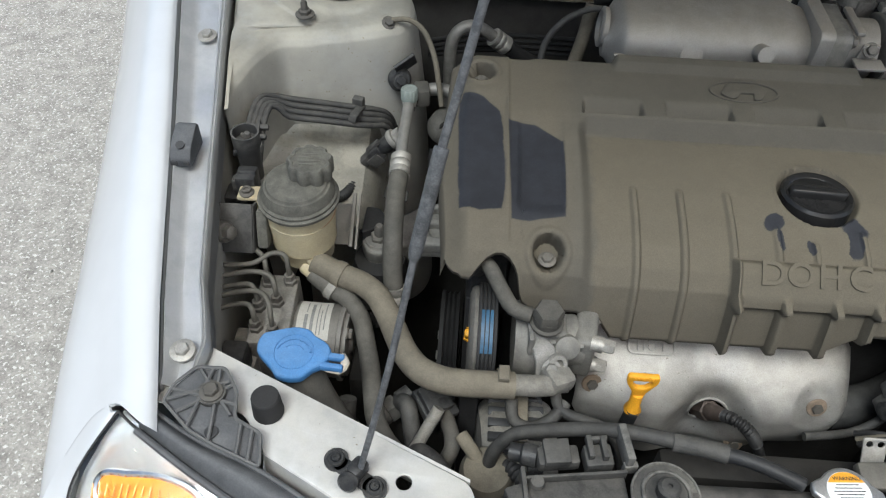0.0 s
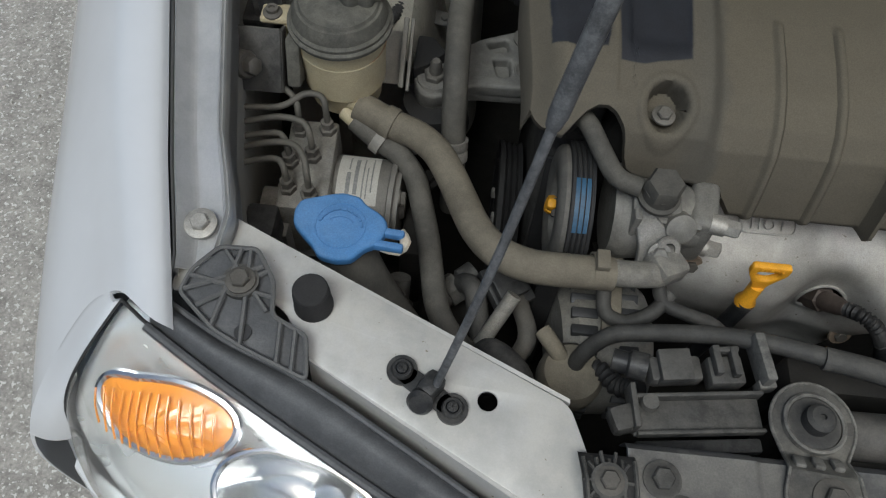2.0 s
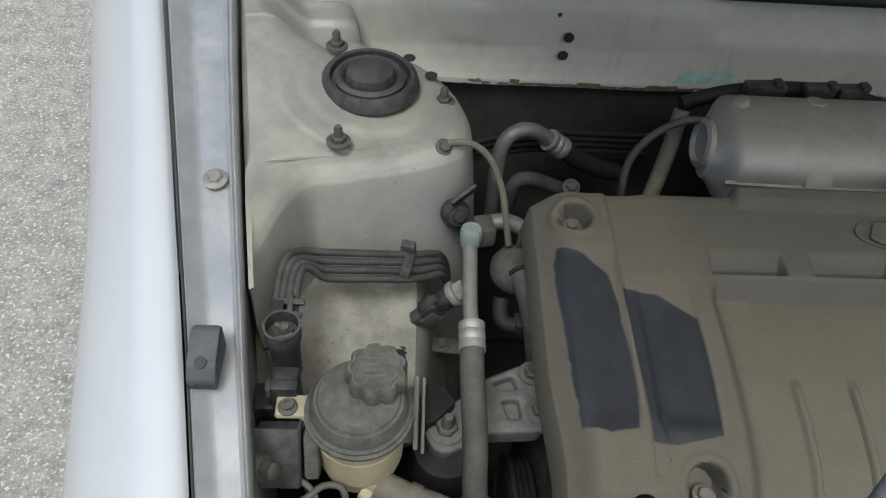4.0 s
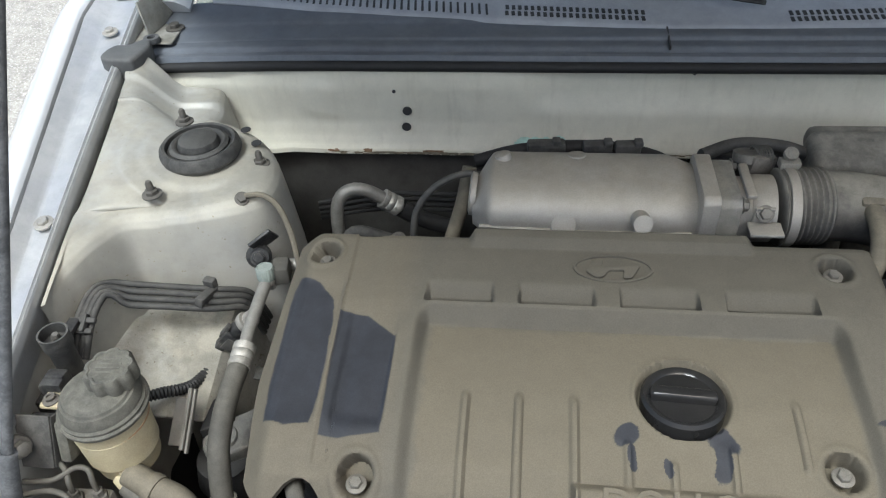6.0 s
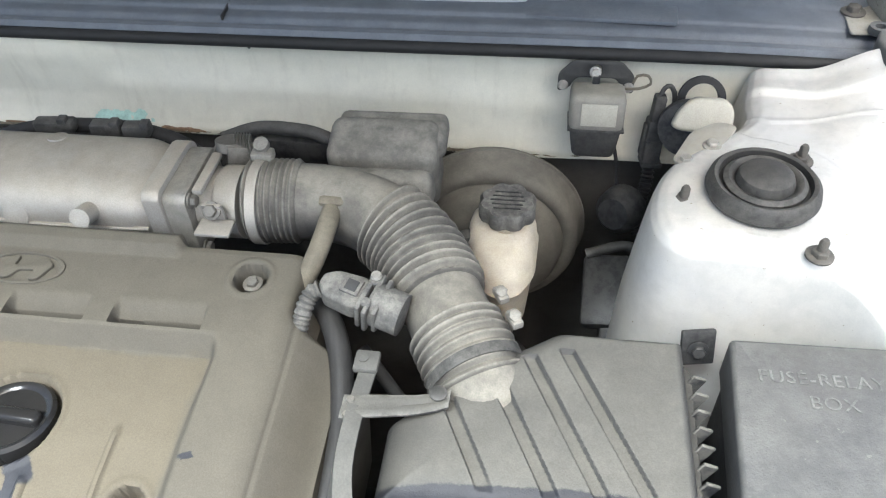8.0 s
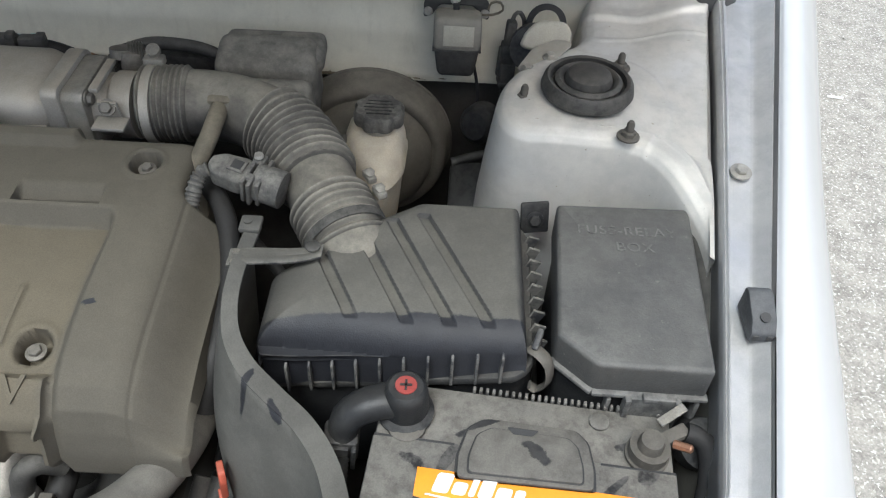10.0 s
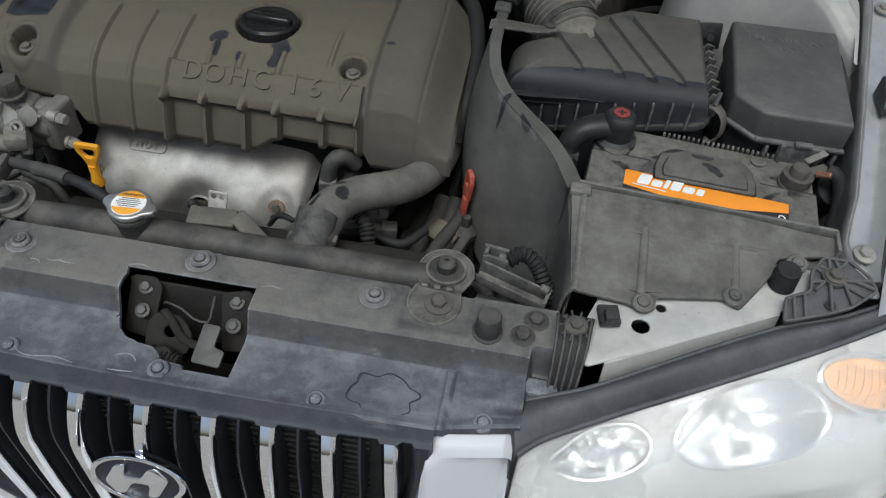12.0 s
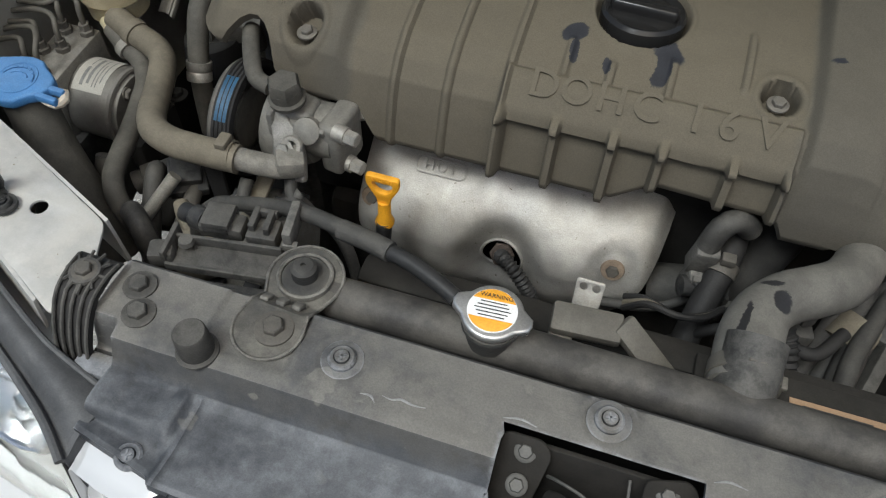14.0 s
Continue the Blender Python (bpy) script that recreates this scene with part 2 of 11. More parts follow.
        if wipes or patches:
            xyz = n.new("ShaderNodeSeparateXYZ")
            l.new(place, xyz.inputs[0])
            ragged = mth("ADD", mth("MULTIPLY", mth("SUBTRACT", tex(110, 8, 0.8), 0.5), 0.008), mth("MULTIPLY", mth("SUBTRACT", tex(26, 3, 0.5), 0.5), 0.010))
            clean = None
            for cx, cy, hx, hy, power, tilt, *lean in wipes:
                dx, dy = mth("ADD", mth("SUBTRACT", xyz.outputs["X"], cx), ragged), mth("ADD", mth("SUBTRACT", xyz.outputs["Y"], cy), ragged)
                dx = mth("SUBTRACT", dx, mth("MULTIPLY", dy, tilt))
                if lean:
                    dy = mth("SUBTRACT", dy, mth("MULTIPLY", dx, lean[0]))
                gx = mth("POWER", mth("ABSOLUTE", mth("DIVIDE", dx, hx)), power)
                gy = mth("POWER", mth("ABSOLUTE", mth("DIVIDE", dy, hy)), power)
                r = mth("ADD", gx, gy)
                one = span(r, 0.80, 1.15, 1.0, 0.0)
                clean = one if clean is None else mth("MAXIMUM", clean, one)
            for outline, fray in patches:
                wob = mth("MULTIPLY", ragged, fray)
                inside = None
                for (ax, ay), (bx, by) in zip(outline, outline[1:] + outline[:1]):
                    ln = math.hypot(bx - ax, by - ay)
                    nx, ny = -(by - ay) / ln, (bx - ax) / ln
                    d = mth("ADD", mth("MULTIPLY", mth("SUBTRACT", xyz.outputs["X"], ax), nx), mth("MULTIPLY", mth("SUBTRACT", xyz.outputs["Y"], ay), ny))
                    inside = d if inside is None else mth("MINIMUM", inside, d)
                one = span(mth("ADD", inside, wob), -0.0009, 0.0012)
                clean = one if clean is None else mth("MAXIMUM", clean, one)
            level = mth("MULTIPLY", level, mth("SUBTRACT", 1.0, mth("MULTIPLY", clean, 0.95)))
        tone = blend(span(tex(dust_scale * 3.1, 5, 0.65), 0.36, 0.64), tuple(c * (1 - 0.35 * (1 - mottle)) for c in dust_col), tuple(c * (1 + 0.35 * (1 - mottle)) for c in dust_col))
        if zones:
            at = n.new("ShaderNodeSeparateXYZ")
            l.new(place, at.inputs[0])
            wob = mth("MULTIPLY", mth("SUBTRACT", tex(30, 5, 0.7), 0.5), 0.02)
            zx, zy = mth("ADD", at.outputs["X"], wob), mth("ADD", at.outputs["Y"], wob)
            for x0, x1, y0, y1, soft, zcol in zones:
                m = mth("MULTIPLY", mth("MULTIPLY", span(zx, x0 - soft, x0 + soft), span(zx, x1 - soft, x1 + soft, 1.0, 0.0)), mth("MULTIPLY", span(zy, y0 - soft, y0 + soft), span(zy, y1 - soft, y1 + soft, 1.0, 0.0)))
                tone = blend(m, tone, zcol)
        colour = blend(level, colour, tone)
    if worn:
        edge = span(geo.outputs["Pointiness"], 0.52, 0.60, 0.0, worn)
        colour = blend(mth("MULTIPLY", edge, span(tex(80, 5, 0.7), 0.35, 0.6)), colour, tuple(min(0.8, c * 1.6 + 0.06) for c in dust_col))
    if grain:
        vm = n.new("ShaderNodeVectorMath")
        vm.operation = "SCALE"
        l.new(colour, vm.inputs[0])
        l.new(mth("MULTIPLY", span(tex(850, 3, 0.7), 0.30, 0.70, 1 - grain, 1 + grain), span(tex(46, 6, 0.72), 0.32, 0.68, 1 - grain * 0.35, 1 + grain * 0.35)), vm.inputs["Scale"])
        colour = vm.outputs[0]
    l.new(colour, bs.inputs["Base Color"])
    swing = 0.08 if not coat else 0.0
    r = span(broad, 0.3, 0.7, max(0.02, rough - swing), min(1, rough + swing))
    if level is not None:
        r = mth("ADD", mth("MULTIPLY", r, mth("SUBTRACT", 1.0, level)), mth("MULTIPLY", level, max(rough, 0.80)))
    l.new(r, bs.inputs["Roughness"])
    bs.inputs["Metallic"].default_value = metal
    if level is not None and metal:
        l.new(mth("MULTIPLY", mth("SUBTRACT", 1.0, level), metal), bs.inputs["Metallic"])
    bs.inputs["Coat Weight"].default_value = coat
    bs.inputs["Coat Roughness"].default_value = 0.06
    bs.inputs["Transmission Weight"].default_value = trans
    bs.inputs["IOR"].default_value = ior
    if dust and not metal and not coat and ior == 1.5:
        bs.inputs["Specular IOR Level"].default_value = 0.28
    if sss:
        bs.inputs["Subsurface Weight"].default_value = sss
        bs.inputs["Subsurface Radius"].default_value = (0.02, 0.016, 0.01)
    if bump:
        b = n.new("ShaderNodeBump")
        b.inputs["Strength"].default_value, b.inputs["Distance"].default_value = bump, 0.001
        l.new(mth("ADD", tex(bump_scale, 3), mth("MULTIPLY", tex(bump_scale / 7, 4), 1.6)), b.inputs["Height"])
        l.new(b.outputs["Normal"], bs.inputs["Normal"])
    return mt


TAN = (0.130, 0.118, 0.082)
GREY_DUST = (0.115, 0.109, 0.095)
PATCHES = [([(-0.408, 0.541), (-0.388, 0.535), (-0.366, 0.538), (-0.3625, 0.566), (-0.3665, 0.645), (-0.371, 0.675), (-0.389, 0.698), (-0.412, 0.706), (-0.4165, 0.690), (-0.414, 0.620), (-0.411, 0.575)], 0.55),
           ([(-0.357, 0.529), (-0.338, 0.5265), (-0.3025, 0.533), (-0.3015, 0.600), (-0.3035, 0.651), (-0.322, 0.6545), (-0.345, 0.6655), (-0.3625, 0.6785), (-0.3605, 0.630)], 0.16)]
# Wiped spots; the narrow strips paint the shaded sides of moulded ribs.
WIPES_AND_SHADE = [(-0.0935, 0.5500, 0.0105, 0.0110, 2, 0.3),
         (-0.018, 0.5510, 0.0150, 0.0150, 2, -0.5), (-0.090, 0.5300, 0.0035, 0.0120, 3, 0), (-0.017, 0.5300, 0.0065, 0.0160, 3, 0), (-0.060, 0.5240, 0.0035, 0.0090, 3, 0), (0.114, 0.5655, 0.0070, 0.0045, 1, 0.8)]
m_asphalt = shader("weathered_asphalt", (0.30, 0.283, 0.252), 0.9, vary=0.36, scale=190, bump=0.8, bump_scale=160, spots=(120.0, 0.585, (0.56, 0.55, 0.51)))
m_stone = shader("pale_stone", (0.46, 0.44, 0.395), 0.85, vary=0.3, scale=90)
m_paint = shader("silver_white_paint", (0.57, 0.582, 0.592), 0.32, vary=0.02, scale=30, bump=0.01, bump_scale=900, coat=1.0, grain=0.0)
m_inner = shader("dull_silver_paint", (0.39, 0.388, 0.365), 0.36, metal=0.25, vary=0.05, scale=18, bump=0.02, bump_scale=200, dust=0.74, dust_col=(0.27, 0.245, 0.185), mottle=0.30, dust_scale=5, up=0.40, spots=(230.0, 0.70, (0.20, 0.17, 0.12)), grain=0.035)
# Brighter copy of the inner paint: thinner dust, plus light put into the base.
m_inner_bright = shader("brightened_silver_paint", (0.56, 0.56, 0.545), 0.36, metal=0.25, vary=0.05, scale=18, bump=0.02, bump_scale=200, dust=0.48, dust_col=(0.33, 0.305, 0.245), mottle=0.2, dust_scale=9, up=0.3, spots=(230.0, 0.72, (0.20, 0.17, 0.12)), grain=0.035)
m_gutter = shader("bare_silver_paint", (0.47, 0.475, 0.48), 0.30, metal=0.55, vary=0.06, scale=14, bump=0.02, bump_scale=160, dust=0.35, dust_col=(0.33, 0.32, 0.285), mottle=0.1, dust_scale=11, up=0.3, grain=0.05)
m_wall = shader("firewall_paint", (0.60, 0.585, 0.505), 0.45, vary=0.08, scale=12, bump=0.03, bump_scale=250, dust=0.35, dust_col=(0.50, 0.455, 0.33), mottle=0.75, up=0.1, streak=0.12, grain=0.05)
# First zone: browner settled dust. Second: the left side's brighter light, as tone.
m_cover = shader("dusty_engine_plastic", (0.022, 0.024, 0.030), 0.5, vary=0.2, dust=1.0, dust_col=(0.094, 0.085, 0.066), dust_scale=7, mottle=0.93, up=0.28, zones=[(-0.272, 0.098, 0.30, 0.660, 0.005, (0.114, 0.099, 0.071)), (-0.50, -0.30, 0.30, 0.80, 0.02, (0.110, 0.096, 0.070))], wipes=WIPES_AND_SHADE, patches=PATCHES, bump=0.15, bump_scale=700, spots=(300.0, 0.72, (0.03, 0.03, 0.03)))
m_dusty = shader("dusty_black_plastic", (0.015, 0.016, 0.018), 0.50, vary=0.25, dust=0.50, dust_col=(0.104, 0.098, 0.084), up=0.5, mottle=0.4, bump=0.3, bump_scale=600, worn=0.22)
m_tan = shader("tan_dusty_rubber", (0.06, 0.055, 0.045), 0.75, vary=0.2, dust=0.85, dust_col=(0.178, 0.157, 0.117), up=0.2, bump=0.3, bump_scale=500)
m_hosegrey = shader("dusty_grey_rubber", (0.022, 0.022, 0.022), 0.65, vary=0.2, dust=0.80, dust_col=(0.112, 0.105, 0.088), dust_scale=20, up=0.3, bump=0.3, bump_scale=500)
m_panel = shader("scuffed_grey_plastic", (0.034, 0.037, 0.043), 0.42, vary=0.3, scale=45, dust=0.86, dust_col=(0.150, 0.156, 0.165), dust_scale=11, mottle=0.25, zones=[(-0.50, 0.50, 0.178, 0.30, 0.004, (0.176, 0.168, 0.150))], worn=0.6, up=0.95, bump=0.25, bump_scale=500, spots=(38.0, 0.66, (0.13, 0.125, 0.115)), scuff=1.0)
m_black = shader("black_plastic", (0.011, 0.012, 0.014), 0.42, vary=0.25, dust=0.13, dust_col=GREY_DUST, up=0.7, bump=0.25, bump_scale=600, worn=0.15)
m_rubber = shader("black_rubber", (0.012, 0.012, 0.013), 0.6, vary=0.25, dust=0.15, dust_col=GREY_DUST, up=0.6, bump=0.3, bump_scale=400)
m_seal = shader("weathered_seal_rubber", (0.024, 0.026, 0.030), 0.42, vary=0.3, scale=30, dust=0.58, dust_col=(0.150, 0.152, 0.153), dust_scale=12, up=0.7, bump=0.3, bump_scale=300, scuff=0.25)
m_seal_grey = shader("faded_corner_rubber", (0.060, 0.063, 0.068), 0.5, vary=0.25, scale=40, dust=0.5, dust_col=(0.16, 0.155, 0.14), up=0.5, bump=0.2)
m_cowl = shader("faded_cowl_plastic", (0.090, 0.104, 0.128), 0.36, vary=0.2, scale=20, dust=0.35, dust_col=(0.20, 0.20, 0.19), up=0.4, bump=0.15, bump_scale=600)
# Near-black under thin dust; shade in the deep gaps is put into this colour.
m_dark = shader("dusty_near_black", (0.011, 0.0105, 0.010), 0.8, vary=0.4, dust=0.35, dust_col=(0.05, 0.045, 0.036), up=0.5, bump=0.4, bump_scale=200)
m_alu = shader("cast_aluminium", (0.34, 0.33, 0.31), 0.45, metal=0.75, vary=0.25, scale=60, dust=0.85, dust_col=(0.135, 0.124, 0.098), dust_scale=22, mottle=0.35, up=0.30, bump=0.4, bump_scale=900, worn=0.3, grain=0.16)
m_mountalu = shader("dull_cast_aluminium", (0.22, 0.215, 0.20), 0.5, metal=0.6, vary=0.25, scale=60, dust=0.7, dust_col=(0.125, 0.117, 0.096), dust_scale=28, mottle=0.3, up=0.3, bump=0.4, bump_scale=900, worn=0.4, grain=0.12)
m_mani = shader("dusty_manifold", (0.40, 0.39, 0.37), 0.40, metal=0.7, vary=0.08, scale=60, dust=0.80, dust_col=(0.24, 0.21, 0.16), mottle=0.8, up=0.7, bump=0.25, bump_scale=1200)
m_shield = shader("heat_shield_steel", (0.41, 0.41, 0.405), 0.40, metal=0.85, vary=0.42, scale=16, dust=0.5, dust_col=(0.33, 0.30, 0.24), up=0.2, bump=0.25, bump_scale=700, spots=(220.0, 0.70, (0.10, 0.09, 0.08)))
m_bolt = shader("dull_zinc", (0.40, 0.39, 0.36), 0.45, metal=0.8, vary=0.25, scale=150, dust=0.4, dust_col=(0.25, 0.22, 0.17), up=0.5, bump=0.1)
m_coverbolt = shader("tarnished_zinc", (0.15, 0.143, 0.13), 0.5, metal=0.7, vary=0.3, scale=150, dust=0.5, dust_col=(0.15, 0.135, 0.105), up=0.5, bump=0.15)
m_darkbolt = shader("dusty_steel", (0.09, 0.084, 0.075), 0.6, metal=0.4, vary=0.3, scale=150, dust=0.6, dust_col=(0.11, 0.10, 0.082), up=0.5, bump=0.2)
m_chrome = shader("chrome", (0.85, 0.85, 0.86), 0.06, metal=1.0, vary=0.01, bump=0.0, grain=0.0)
m_blue = shader("faded_blue_plastic", (0.035, 0.17, 0.42), 0.5, vary=0.12, scale=70, dust=0.45, dust_col=(0.17, 0.25, 0.36), up=0.4, bump=0.2)
m_yellow = shader("yellow_plastic", (0.78, 0.36, 0.015), 0.45, vary=0.12, scale=90, dust=0.1, bump=0.1)
m_red = shader("faded_red_plastic", (0.38, 0.07, 0.04), 0.5, vary=0.15, scale=90, dust=0.15, bump=0.1)
m_milky = shader("yellowed_milky_plastic", (0.44, 0.38, 0.245), 0.5, vary=0.1, scale=40, dust=0.45, dust_col=(0.27, 0.24, 0.17), up=0.3, sss=0.25, bump=0.1)
m_white_pl = shader("milky_white_plastic", (0.50, 0.47, 0.40), 0.4, vary=0.15, scale=40, dust=0.45, dust_col=(0.27, 0.22, 0.15), dust_scale=22, up=0.2, sss=0.3, bump=0.05)
m_label = shader("white_label", (0.66, 0.65, 0.60), 0.5, vary=0.06, dust=0.25, dust_col=(0.40, 0.36, 0.28), bump=0.0)
# Print black; it also paints the dark of open holes, slots and recesses.
m_ink = shader("black_print_and_holes", (0.03, 0.03, 0.03), 0.6, vary=0.1, bump=0.0)
m_orange = shader("orange_print", (0.85, 0.30, 0.025), 0.45, vary=0.04, bump=0.0, grain=0.05, spots=(60.0, 0.70, (0.8, 0.40, 0.12)))
m_clearwhite = shader("white_print", (0.80, 0.80, 0.78), 0.45, vary=0.03, bump=0.0)
m_battery = shader("battery_case", (0.020, 0.020, 0.021), 0.5, vary=0.2, dust=0.88, dust_col=(0.128, 0.121, 0.106), dust_scale=22, up=0.60, worn=0.4, wipes=[(0.455, 0.490, 0.020, 0.004, 2, 0, 0.3), (0.43, 0.46, 0.006, 0.014, 2, 0.5), (0.40, 0.455, 0.010, 0.005, 2, 0, -0.6), (0.56, 0.44, 0.014, 0.004, 2, 0, 0.8), (0.50, 0.465, 0.008, 0.010, 2, -0.8), (0.575, 0.478, 0.010, 0.004, 2, 0), (0.405, 0.418, 0.012, 0.006, 2, 0.4), (0.59, 0.455, 0.008, 0.012, 2, 0.3)], bump=0.2)
m_wood = shader("dusty_brown_label", (0.32, 0.19, 0.10), 0.6, vary=0.1, dust=0.3, bump=0.05)
m_grime = shader("dried_grime", (0.17, 0.145, 0.10), 0.9, vary=0.4, scale=150)
m_rust = shader("rust", (0.19, 0.12, 0.07), 0.85, vary=0.4, scale=200)
m_green = shader("teal_primer", (0.36, 0.52, 0.45), 0.6, vary=0.2, scale=120)
m_amber = shader("amber_lens", (0.86, 0.33, 0.03), 0.22, vary=0.1, scale=60, trans=0.35, bump=0.25, bump_scale=260)
m_reflector = shader("reflector_bowl", (0.80, 0.81, 0.815), 0.20, metal=1.0, vary=0.02, bump=0.0, grain=0.0)
m_lampshell = shader("lamp_housing_silver", (0.78, 0.785, 0.78), 0.28, metal=0.68, vary=0.06, bump=0.02, grain=0.02)
m_navy = shader("grille_plastic", (0.012, 0.014, 0.020), 0.32, vary=0.2, dust=0.15, dust_col=(0.10, 0.10, 0.10), up=0.4, bump=0.08)
m_glosscap = shader("oily_black_plastic", (0.012, 0.012, 0.013), 0.14, vary=0.2, dust=0.05, dust_col=TAN, up=0.3, bump=0.06, bump_scale=200)
m_beltblue = shader("blue_belt_mark", (0.018, 0.07, 0.13), 0.5, vary=0.2, scale=200)
m_copper = shader("copper_bolt", (0.45, 0.25, 0.16), 0.4, metal=0.8, vary=0.2)


def glass_material(name, tint, rough):
    mt = bpy.data.materials.new(name)
    mt.use_nodes = True
    bs = mt.node_tree.nodes["Principled BSDF"]
    bs.inputs["Base Color"].default_value = (*tint, 1)
    bs.inputs["Roughness"].default_value = rough
    bs.inputs["Transmission Weight"].default_value = 1.0
    bs.inputs["IOR"].default_value = 1.45
    return mt


m_lens = glass_material("polycarbonate_lens", (0.97, 0.975, 0.96), 0.05)
m_hazelens = glass_material("hazed_lens", (0.93, 0.93, 0.91), 0.16)
m_hazelens.node_tree.nodes["Principled BSDF"].inputs["Transmission Weight"].default_value = 0.82
m_windscreen = glass_material("windscreen_glass", (0.55, 0.62, 0.60), 0.02)

# ---- ground ----
GROUND = 0.05
bm = grid(lambda u, v: Vector(((u - 0.5) * 2, (v - 0.5) * 2, 0)) * 1.0, 2, 2)
for v in bm.verts:
    v.co = Vector((v.co.x * 400, v.co.y * 400, GROUND))
single("ground", bm, m_asphalt, "weathered pale grey asphalt of a car park", "asphalt", kind="structure")

# ---- car body ----
body = thing("car", "silver-white car with its bonnet open, dusty engine bay", "car", at=(0, 0.6, GROUND))
EDGE = [(0.20, 0.618), (0.285, 0.640), (0.40, 0.670), (0.595, 0.713), (0.85, 0.772), (1.15, 0.842), (1.6, 0.86), (2.2, 0.86)]


def edge_x(y):
    return along(EDGE, y)


def edge_z(y):
    return 0.806 + 0.150 * (min(y, 1.25) - 0.36)


FENDER = spline([(a, b, 0) for a, b in [(0.0, 0.0), (0.003, 0.003), (0.012, 0.0052), (0.024, 0.0035), (0.033, -0.0015), (0.046, -0.0135), (0.064, -0.034), (0.082, -0.060), (0.098, -0.095), (0.111, -0.15), (0.119, -0.23), (0.117, -0.34), (0.10, -0.50), (0.06, -0.56)]], 0.004)


def fender_pt(side, u, i):
    """A place on the wing: u runs back from the headlamp, i out and down along the section."""
    y = 0.285 + u * 1.45
    o, d = FENDER[i].x, FENDER[i].y
    grow = (1.02 if side > 0 else 1.16) - 0.20 * smooth01(0.38, 0.85, y)
    return Vector((side * (edge_x(y) + o * grow), y + (0.024 * smooth01(0, 0.04, o) - 0.075 * smooth01(0.05, 0.115, o)) * (1 - smooth01(0.28, 0.50, y)), edge_z(y) + d))


def fender(side):
    bm = grid(lambda u, v: fender_pt(side, u, round(v * (len(FENDER) - 1))), 60, len(FENDER) - 1)
    return thicken(bm, (-side * 0.002, 0, -0.003))


def gutter_x(y):
    return along([(0.33, 0.622), (0.368, 0.617), (0.395, 0.624), (0.43, 0.635), (0.57, 0.660), (0.70, 0.682), (0.80, 0.699), (0.90, 0.715), (1.05, 0.737), (1.2, 0.760)], y)


def gutter(side):
    """The channel between bonnet edge and inner wing: sloping flange, flat seat with pressed pads, rolled inner lip."""
    prof = [(0.0, 0.0075), (0.015, -0.004), (0.03, -0.004), (0.045, 0.005), (0.07, 0.0065), (0.34, -0.006), (0.40, -0.007), (0.79, -0.005), (0.82, -0.003), (0.85, 0.004), (0.885, 0.0055), (0.915, 0.0025), (0.945, 0.0040), (0.975, 0.0015), (1.0, -0.006), (1.0, -0.035)]

    def fn(u, v):
        y = 0.330 + u * 0.88
        a, b = edge_x(y) - 0.004, gutter_x(y)
        z = 0.797 + 0.150 * (y - 0.36)
        k = v * (len(prof) - 1)
        i = min(int(k), len(prof) - 2)
        t, dz = (prof[i][j] + (prof[i + 1][j] - prof[i][j]) * (k - i) for j in (0, 1))
        pad = sum(smooth01(y0, y0 + 0.006, y) * (1 - smooth01(y1 - 0.006, y1, y)) for y0, y1 in ((0.785, 0.905), (0.930, 1.040)))
        ripple = 0.0022 * pad * smooth01(0.47, 0.50, t) * (1 - smooth01(0.68, 0.71, t)) + 0.0008 * math.sin(y * 60) * (1 if 0.42 < t < 0.8 else 0)
        return Vector((side * (a + (b - a) * t), y + (0.018 * (t - 0.3) if u == 0 else 0), z + dz + ripple))

    return thicken(grid(fn, 176, 60), (0, 0, -0.002))


SHOULDER = {
    1: [(0.585, 1.066), (0.576, 1.02), (0.572, 0.99), (0.545, 0.958), (0.510, 0.928), (0.484, 0.895), (0.470, 0.860), (0.467, 0.825), (0.476, 0.797), (0.500, 0.782), (0.555, 0.776), (0.600, 0.773), (0.628, 0.757), (0.652, 0.722), (0.666, 0.69), (0.672, 0.65)],
    -1: [(0.612, 1.066), (0.602, 1.03), (0.597, 1.00), (0.567, 0.983), (0.530, 0.958), (0.500, 0.922), (0.484, 0.885), (0.481, 0.850), (0.492, 0.822), (0.520, 0.803), (0.562, 0.788), (0.608, 0.779), (0.636, 0.772), (0.653, 0.742), (0.664, 0.712), (0.671, 0.690), (0.674, 0.650)]}
WALL_DROP = [(-0.026, 0.0), (-0.014, -0.0015), (-0.006, -0.006), (-0.001, -0.013), (0.001, -0.022), (0.004, -0.045), (0.008, -0.080), (0.013, -0.130), (0.020, -0.26), (0.028, -0.50)]


